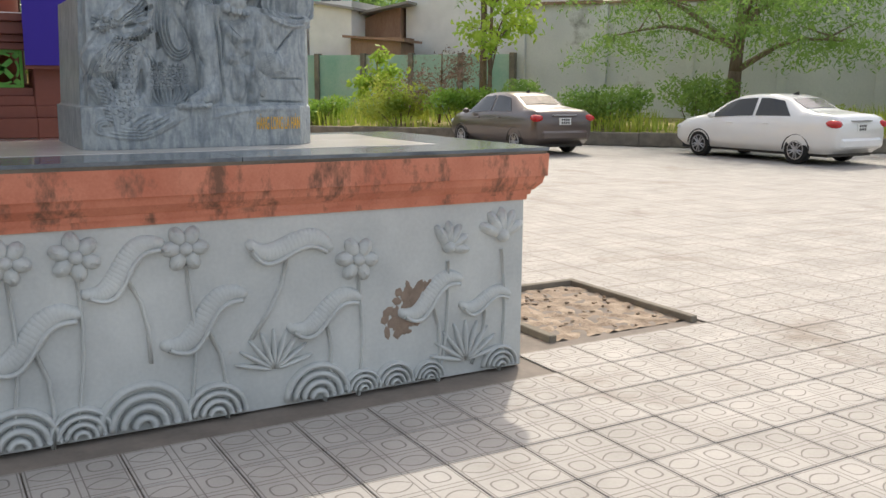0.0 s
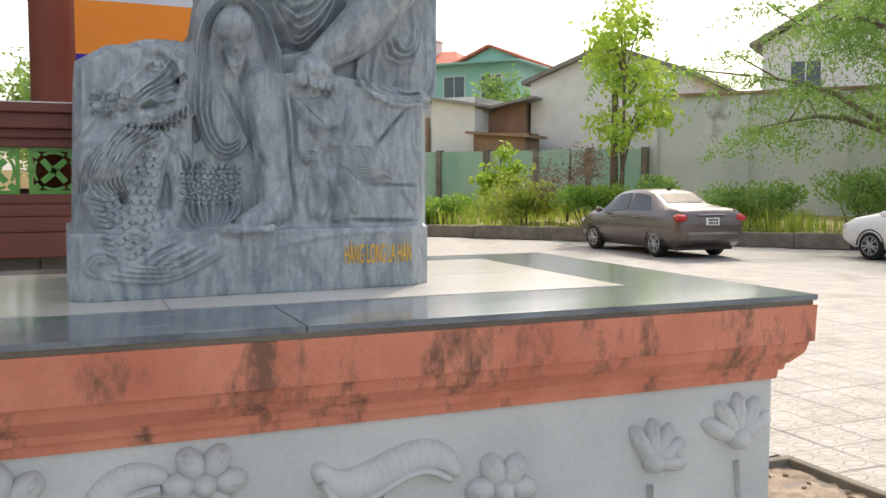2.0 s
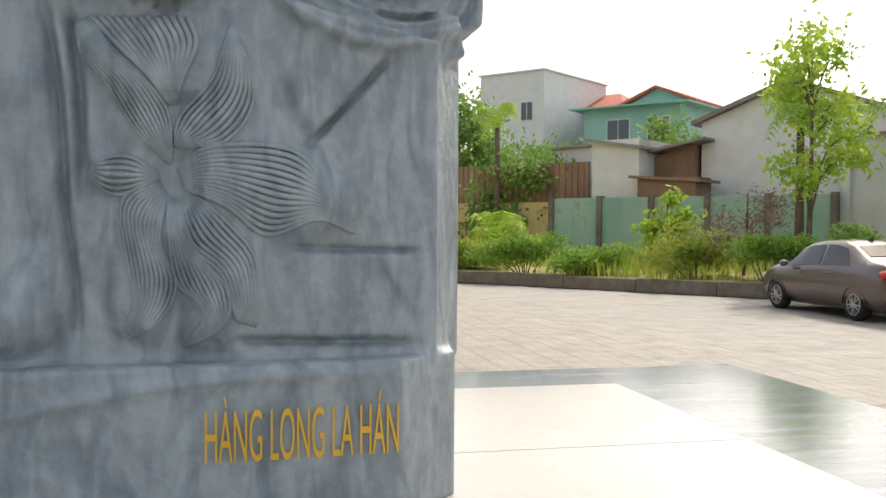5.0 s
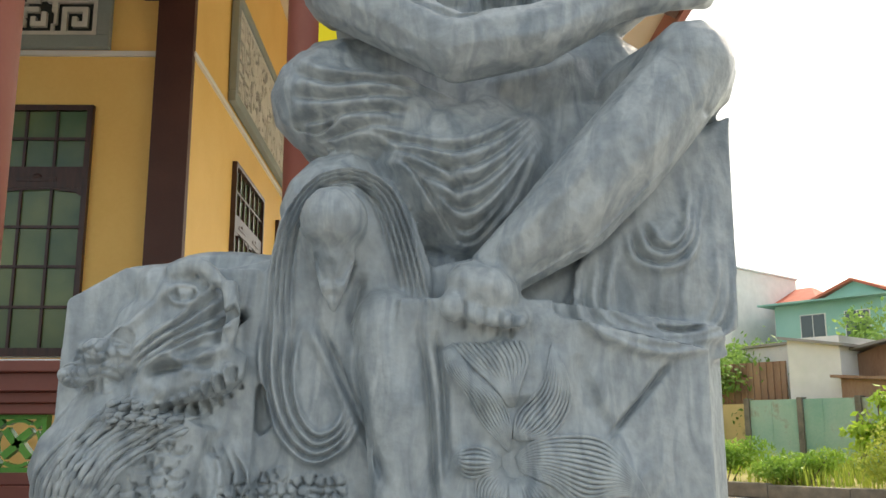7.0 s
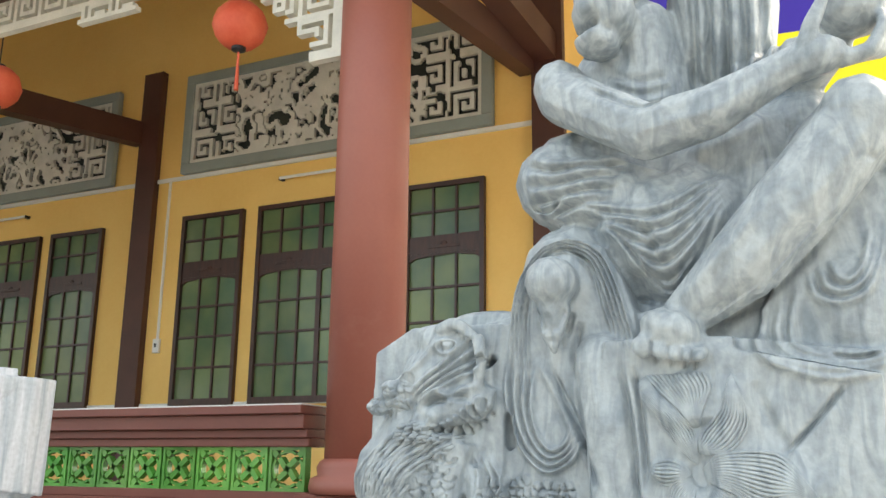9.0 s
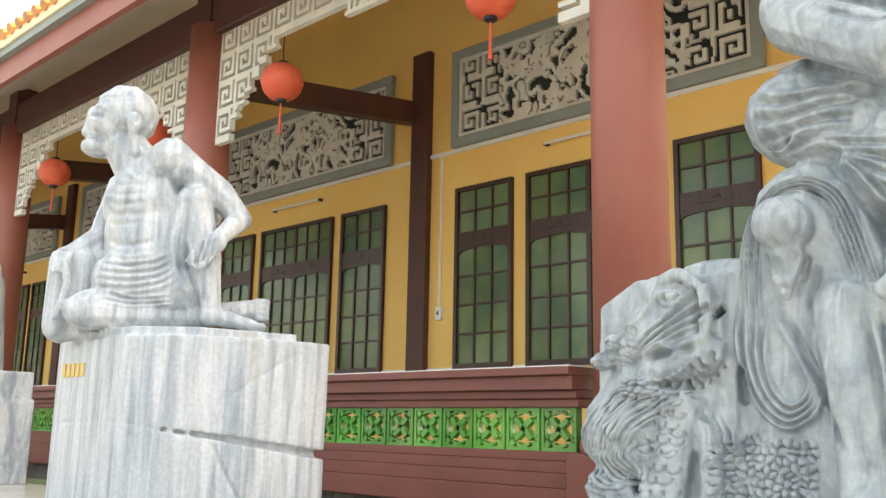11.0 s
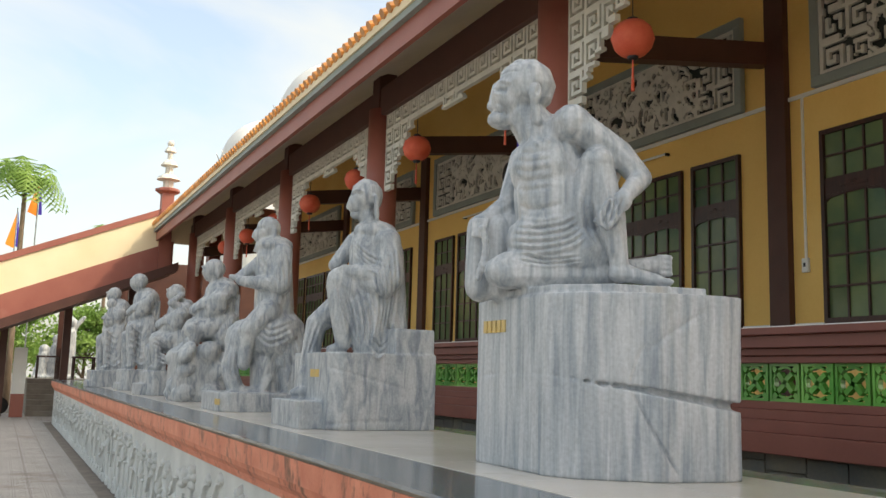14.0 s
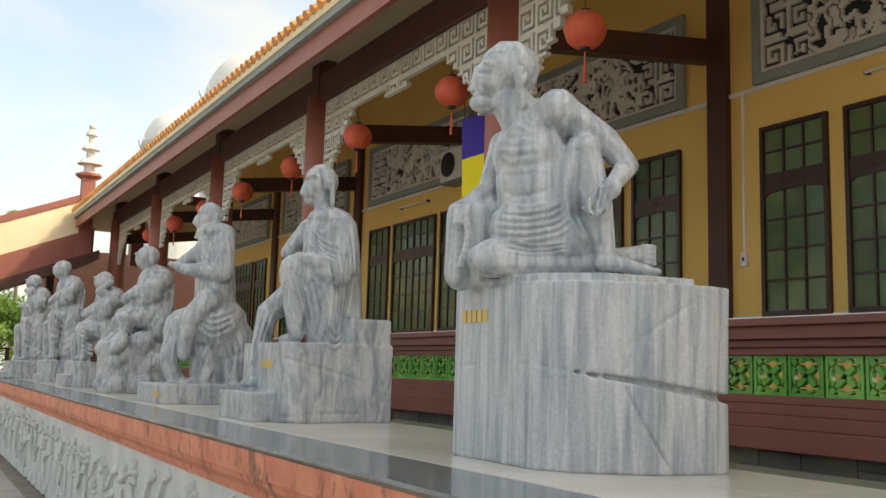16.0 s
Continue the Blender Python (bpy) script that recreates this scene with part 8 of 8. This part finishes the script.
for k, (y, h) in enumerate(((0.35, 1.5), (0.8, 2.2), (-0.1, 1.1))):
    c.limb((-39.5, y, 1.2), (-39.5, y + 0.05, 1.2 + h * 0.8), 0.32, 0.22)
    c.ball((-39.5, y + 0.05, 1.2 + h), (0.18, 0.2, 0.22))
c.limb((-39.5, 0.85, 3.0), (-39.5, 1.3, 3.6), 0.12, 0.08)
c.block((-39.9, -0.4, 1.2), (-39.1, 1.1, 1.3))
tagged(c.finish("figure_cluster", 0.04, M_GREY_MARBLE, (-39.5, 0.4, 1.2)), "distant grey marble statue group on the landing", "statue")
for k, (y, z) in enumerate(((-0.6, 8.6), (-1.4, 7.4))):
    fl = tagged(empty("festival_flag", (-46 - 3 * k, y, 0)), "slim drooping orange and purple festival flag on a pole", "flag")
    part("pole", rod((0, 0, 0), (0, 0, z + 1.8), 0.03), M_METAL, fl)
    part("cloth", prism([(0.02, z + 1.7), (-0.42, z), (0.02, z - 0.2)], "x", -0.01, 0.01), FL["orange"], fl)
    part("cloth", prism([(0.04, z + 1.7), (0.04, z - 0.1), (0.2, z - 0.1)], "x", -0.012, 0.008), FL["blue"], fl)

# motorbike by the pillar
mb = tagged(empty("motorbike", (-36.0, -2.0, 0)), "dark motorbike parked near the steps", "motorbike")
for yy in (-0.55, 0.55):
    wh = part("wheel", lathe([(0.2, -0.05), (0.29, -0.04), (0.29, 0.04), (0.2, 0.05)], 20), M_TYRE, mb)
    wh.matrix_basis = pose(0, yy, 0.29, 0, 90, 0)
bm = bmesh.new()
add_ball(bm, (0, -0.2, 0.7), (0.14, 0.4, 0.14))
add_ball(bm, (0, 0.25, 0.6), (0.16, 0.3, 0.18))
add_ball(bm, (0, 0.5, 0.85), (0.17, 0.14, 0.18))
part("body", bm, M_BLACK, mb, smooth=True)
part("handlebar", rod((-0.34, 0.42, 1.02), (0.34, 0.42, 1.02), 0.015), M_METAL, mb)
part("tail_light", box((-0.06, -0.62, 0.66), (0.06, -0.58, 0.74), 0.01), M_TAIL, mb)
part("number_plate", box((-0.1, -0.62, 0.48), (0.1, -0.6, 0.6), 0.004), M_PLATE, mb)

# domes seen over the roof
for k, (x, y, r, z) in enumerate(((-47, 14.0, 3.2, 15.2), (-64, 14.5, 3.2, 16.2))):
    dm = tagged(empty("dome", (x, y, 0)), "white ribbed dome with a spiked crown behind the roof", "dome")
    part("drum", lathe([(r, 0), (r, z)], 32), M_WHITE, dm)
    part("shell", lathe([(r * 1.04 * math.cos(a * math.pi / 20), z + r * 1.04 * math.sin(a * math.pi / 20)) for a in range(10)], 32), M_WHITE, dm, smooth=True)
    for q in range(14):
        a = q * math.pi / 7
        part("spike", rod((r * 1.02 * math.cos(a), r * 1.02 * math.sin(a), z), (r * 1.12 * math.cos(a), r * 1.12 * math.sin(a), z + 0.7), 0.1, 0.02, 6), M_WHITE, dm)

# small fixtures on the temple wall
ac = tagged(empty("air_conditioner", (-15.9, YW - 0.2, 5.3)), "white outdoor air conditioner unit on the wall", "air conditioner")
part("casing", box((-0.45, -0.32, 0), (0.45, 0.0, 0.62), 0.02), M_WHITE, ac)
part("fan_grille", lathe([(0.0, 0.0), (0.24, 0.0), (0.24, 0.02), (0.0, 0.03)], 24), M_BLACK, ac).matrix_basis = pose(-0.12, -0.33, 0.31, 90, 0, 0)
part("bracket", box((-0.4, -0.3, -0.05), (0.4, 0.0, 0.0)), M_METAL, ac)
for k in range(2):
    part("pipe", rod((0.5 + 0.06 * k, -0.02, 0.2), (0.5 + 0.06 * k, -0.02, -2.8), 0.02), M_WHITE, ac)
for sx in (-9.32, -14.98):
    sw = tagged(empty("wall_socket", (sx, YW - 0.02, 3.12)), "white wall socket with a thin conduit above", "socket")
    part("plate", box((-0.05, -0.03, 0), (0.05, 0.02, 0.18), 0.006), M_WHITE, sw)
    part("button", box((-0.015, -0.036, 0.07), (0.015, -0.03, 0.12)), M_BLACK, sw)
    part("conduit", box((-0.012, -0.01, 0.18), (0.012, 0.02, 2.28)), M_WHITE, sw)
for k in range(4):
    tu = tagged(empty("tube_light", (-6.9 - PITCH * k, YW - 0.08, 5.2)), "thin white tube light below the wall band", "lamp")
    part("tube", rod((-0.6, 0, 0), (0.6, 0, 0), 0.02), M_WHITE, tu)
    part("holder", box((-0.62, 0.0, -0.02), (-0.58, 0.08, 0.02)), M_BLACK, tu)
    part("holder", box((0.58, 0.0, -0.02), (0.62, 0.08, 0.02)), M_BLACK, tu)


# ---- relief on the platform front ----
def relief_piece(name, bm):
    me = bpy.data.meshes.new(name)
    bm.to_mesh(me)
    bm.free()
    me.materials.append(M_WALL)
    for poly in me.polygons:
        poly.use_smooth = True
    return me


def tube(bm, pts, r):
    """A round bead swept along points that lie in the wall's plane."""
    rings = []
    for i, p in enumerate(pts):
        t = (pts[min(i + 1, len(pts) - 1)] - pts[max(i - 1, 0)]).normalized()
        n = Vector((-t.z, 0, t.x))
        rings.append([bm.verts.new(p + n * (r * math.cos(m * math.pi / 4)) + Vector((0, r * math.sin(m * math.pi / 4), 0))) for m in range(8)])
    for a, b in zip(rings, rings[1:]):
        for m in range(8):
            bm.faces.new((a[m], a[(m + 1) % 8], b[(m + 1) % 8], b[m]))
    bm.faces.new(rings[0])
    bm.faces.new(rings[-1])


def petals(n, reach, length, width, start=0.0, sweep=360.0, heart=0.03):
    bm = bmesh.new()
    for k in range(n):
        a = start + sweep * k / (n if sweep == 360 else n - 1)
        d = Vector((math.cos(radians(a)), 0, math.sin(radians(a))))
        add_ball(bm, d * reach, (length, 0.017, width), (0, -a, 0))
        add_ball(bm, d * (reach + length * 0.3) + Vector((0, -0.006, 0)), (length * 0.6, 0.013, width * 0.5), (0, -a, 0), 1)
    if heart:
        add_ball(bm, (0, -0.008, 0), (heart, 0.02, heart))
    return bm


def wavy_leaf(w=0.16):
    """A lotus leaf seen from the side: a curling band with a rolled rim and a long stem."""
    bm = bmesh.new()
    rims = []
    for k in range(25):
        t = -1 + k / 12
        x, z = w * t, 0.05 * math.sin(2.6 * t) + 0.03 * t
        slope = math.degrees(math.atan2(0.13 * math.cos(2.6 * t) + 0.03, w))
        add_ball(bm, (x, 0.003, z), (w * 0.2, 0.014, 0.026 + 0.026 * (1 - t * t)), (0, -slope, 0))
        rim = Vector((x, -0.006, z - 0.022 - 0.024 * (1 - t * t) + 0.006 * math.sin(5 * t)))
        rims.append(rim)
    tube(bm, rims, 0.01)
    pts = [Vector((0.0, 0, -0.04)), Vector((0.025, 0, -0.16)), Vector((0.02, 0, -0.28)), Vector((-0.01, 0, -0.42))]
    tube(bm, pts, 0.009)
    return bm


def scroll(r):
    bm = bmesh.new()
    for j, f in enumerate((1.0, 0.74, 0.48, 0.22)):
        tube(bm, [Vector((r * f * math.cos(math.pi * k / 18), -0.002 * j, r * f * math.sin(math.pi * k / 18))) for k in range(19)], r * 0.1)
    return bm


def fern():
    bm = bmesh.new()
    for k in range(9):
        a = 90 + (k - 4) * 19
        d = Vector((math.cos(radians(a)), 0, math.sin(radians(a))))
        add_ball(bm, d * 0.12, (0.12, 0.013, 0.016), (0, -a, 0))
    return bm


def long_stem():
    bm = bmesh.new()
    pts = [Vector((0.03 * math.sin(3.2 * t), 0, -0.72 * t)) for t in (0.0, 0.17, 0.33, 0.5, 0.67, 0.83, 1.0)]
    tube(bm, pts, 0.009)
    return bm


RELIEF = {
    "stem": relief_piece("relief_stem", long_stem()),
    "flower": relief_piece("relief_flower", petals(6, 0.06, 0.05, 0.036)),
    "lotus": relief_piece("relief_lotus", petals(5, 0.07, 0.075, 0.03, 25, 130, 0.035)),
    "leaf": relief_piece("relief_leaf", wavy_leaf()),
    "fern": relief_piece("relief_fern", fern()),
    "wave": relief_piece("relief_wave", scroll(0.15)),
}


def relief(kind, x, z, size=1.0, turn=0.0):
    ob = new("relief_" + kind, RELIEF[kind])
    ob.parent = platform
    if kind in ("flower", "lotus") and z > 0.6:
        relief("stem", x, z - 0.08, 0.9, turn * 0.15)
    ob.matrix_local = Matrix.Translation((x + 15.5, -0.9 - 0.002, z)) @ Euler((0, radians(turn), 0)).to_matrix().to_4x4() @ Matrix.Diagonal((size * 1.12, 2.2, size * 1.12, 1))


for kind, x, z, size, turn in (("flower", -1.04, 0.72, 1.0, 5), ("flower", -2.4, 0.85, 0.95, 20), ("flower", -1.92, 0.85, 0.95, 0), ("flower", -2.68, 0.85, 0.9, 12), ("lotus", -0.15, 0.78, 1.0, 0), ("lotus", -0.5, 0.74, 0.9, 35),
                               ("leaf", -2.2, 0.78, 1.0, -14), ("leaf", -1.4, 0.82, 1.05, 24), ("leaf", -1.84, 0.5, 1.1, -12), ("leaf", -0.6, 0.48, 1.0, -6), ("leaf", -1.22, 0.46, 1.0, 0), ("leaf", -2.6, 0.5, 1.1, -8),
                               ("fern", -1.5, 0.2, 0.8, 0), ("leaf", -0.25, 0.42, 0.8, 12), ("fern", -0.38, 0.08, 0.9, 0)):
    relief(kind, x, z, size, turn)
for x, r in ((-2.68, 0.15), (-2.42, 0.12), (-2.14, 0.18), (-1.8, 0.13), (-1.27, 0.15), (-1.02, 0.09), (-0.83, 0.1), (-0.62, 0.08), (-0.15, 0.1), (-2.95, 0.13)):
    relief("wave", x, 0.02, r / 0.15)
rs = random.Random(41)
x = -3.15
while x > -30.6:
    relief("wave", x + 0.1, 0.02, rs.uniform(0.6, 1.2))
    kind = rs.choice(("flower", "leaf", "flower", "lotus"))
    relief(kind, x, rs.uniform(0.68, 0.83), rs.uniform(0.85, 1.05), rs.uniform(-20, 20))
    relief("leaf" if rs.random() < 0.7 else "fern", x + rs.uniform(-0.1, 0.2), rs.uniform(0.42, 0.52), rs.uniform(0.85, 1.1), rs.uniform(-14, 14))
    x -= rs.uniform(0.34, 0.5)
bm = bmesh.new()
for k in range(70):
    f = rs.random()
    add_ball(bm, (-0.75 + 15.5 + rs.gauss(0, 0.05) + 0.1 * (f - 0.5), -0.9, 0.27 + 0.28 * f), (rs.uniform(0.008, 0.035), 0.004, rs.uniform(0.012, 0.045)), (0, rs.uniform(-50, 50), 0), 1)
part("bare_patch", bm, M_BARE, platform, "patch of bare brown plaster")

# ---- pavers ----
TILE, GAP = 0.4, 0.007


def paved(x, y):
    """Whether a paver centred here lies in the open yard."""
    if -31.25 < x < 0.05 and -0.05 < y < 1.8:
        return False
    if PIT[0] - 0.2 < x < PIT[1] + 0.2 and PIT[2] - 0.2 < y < PIT[3] + 0.2:
        return False
    if -33.6 < x < -1.9 and y > 3.95:
        return False
    return (Vector((x, y, 0)) - K0).dot(KN) < -0.15


near = bmesh.new()
h = TILE / 2 - GAP / 2
add_box(near, (-h, -h, -0.01), (h, h, 0.0), 0.003)
paver_mesh = bpy.data.meshes.new("paver")
near.to_mesh(paver_mesh)
near.free()
paver_mesh.materials.append(M_PAVER)
far_v, far_f = [], []
rs = random.Random(8)
for i in range(-90, 56):
    for j in range(-30, 66):
        cx, cy = -0.5 + TILE * i, -0.83 + TILE * j
        if not paved(cx, cy):
            continue
        if -3.6 < cx < 2.8 and -4.2 < cy < 0.1 and (cy > -2.9 or cx < -1.0):
            ob = new("paver", paver_mesh)
            ob.parent = ground
            ob.location = (cx, cy, rs.uniform(-0.0012, 0.0012))
        else:
            n = len(far_v)
            z = rs.uniform(-0.0012, 0.0008)
            far_v += [(cx - h, cy - h, z), (cx + h, cy - h, z), (cx + h, cy + h, z), (cx - h, cy + h, z)]
            far_f.append((n, n + 1, n + 2, n + 3))
far_mesh = bpy.data.meshes.new("pavers")
far_mesh.from_pydata(far_v, [], far_f)
far_mesh.materials.append(M_PAVER)
far = new("pavers", far_mesh)
far.parent = ground
tagged(far, "pale concrete pavers with ring-shaped grooves", kind="stuff")
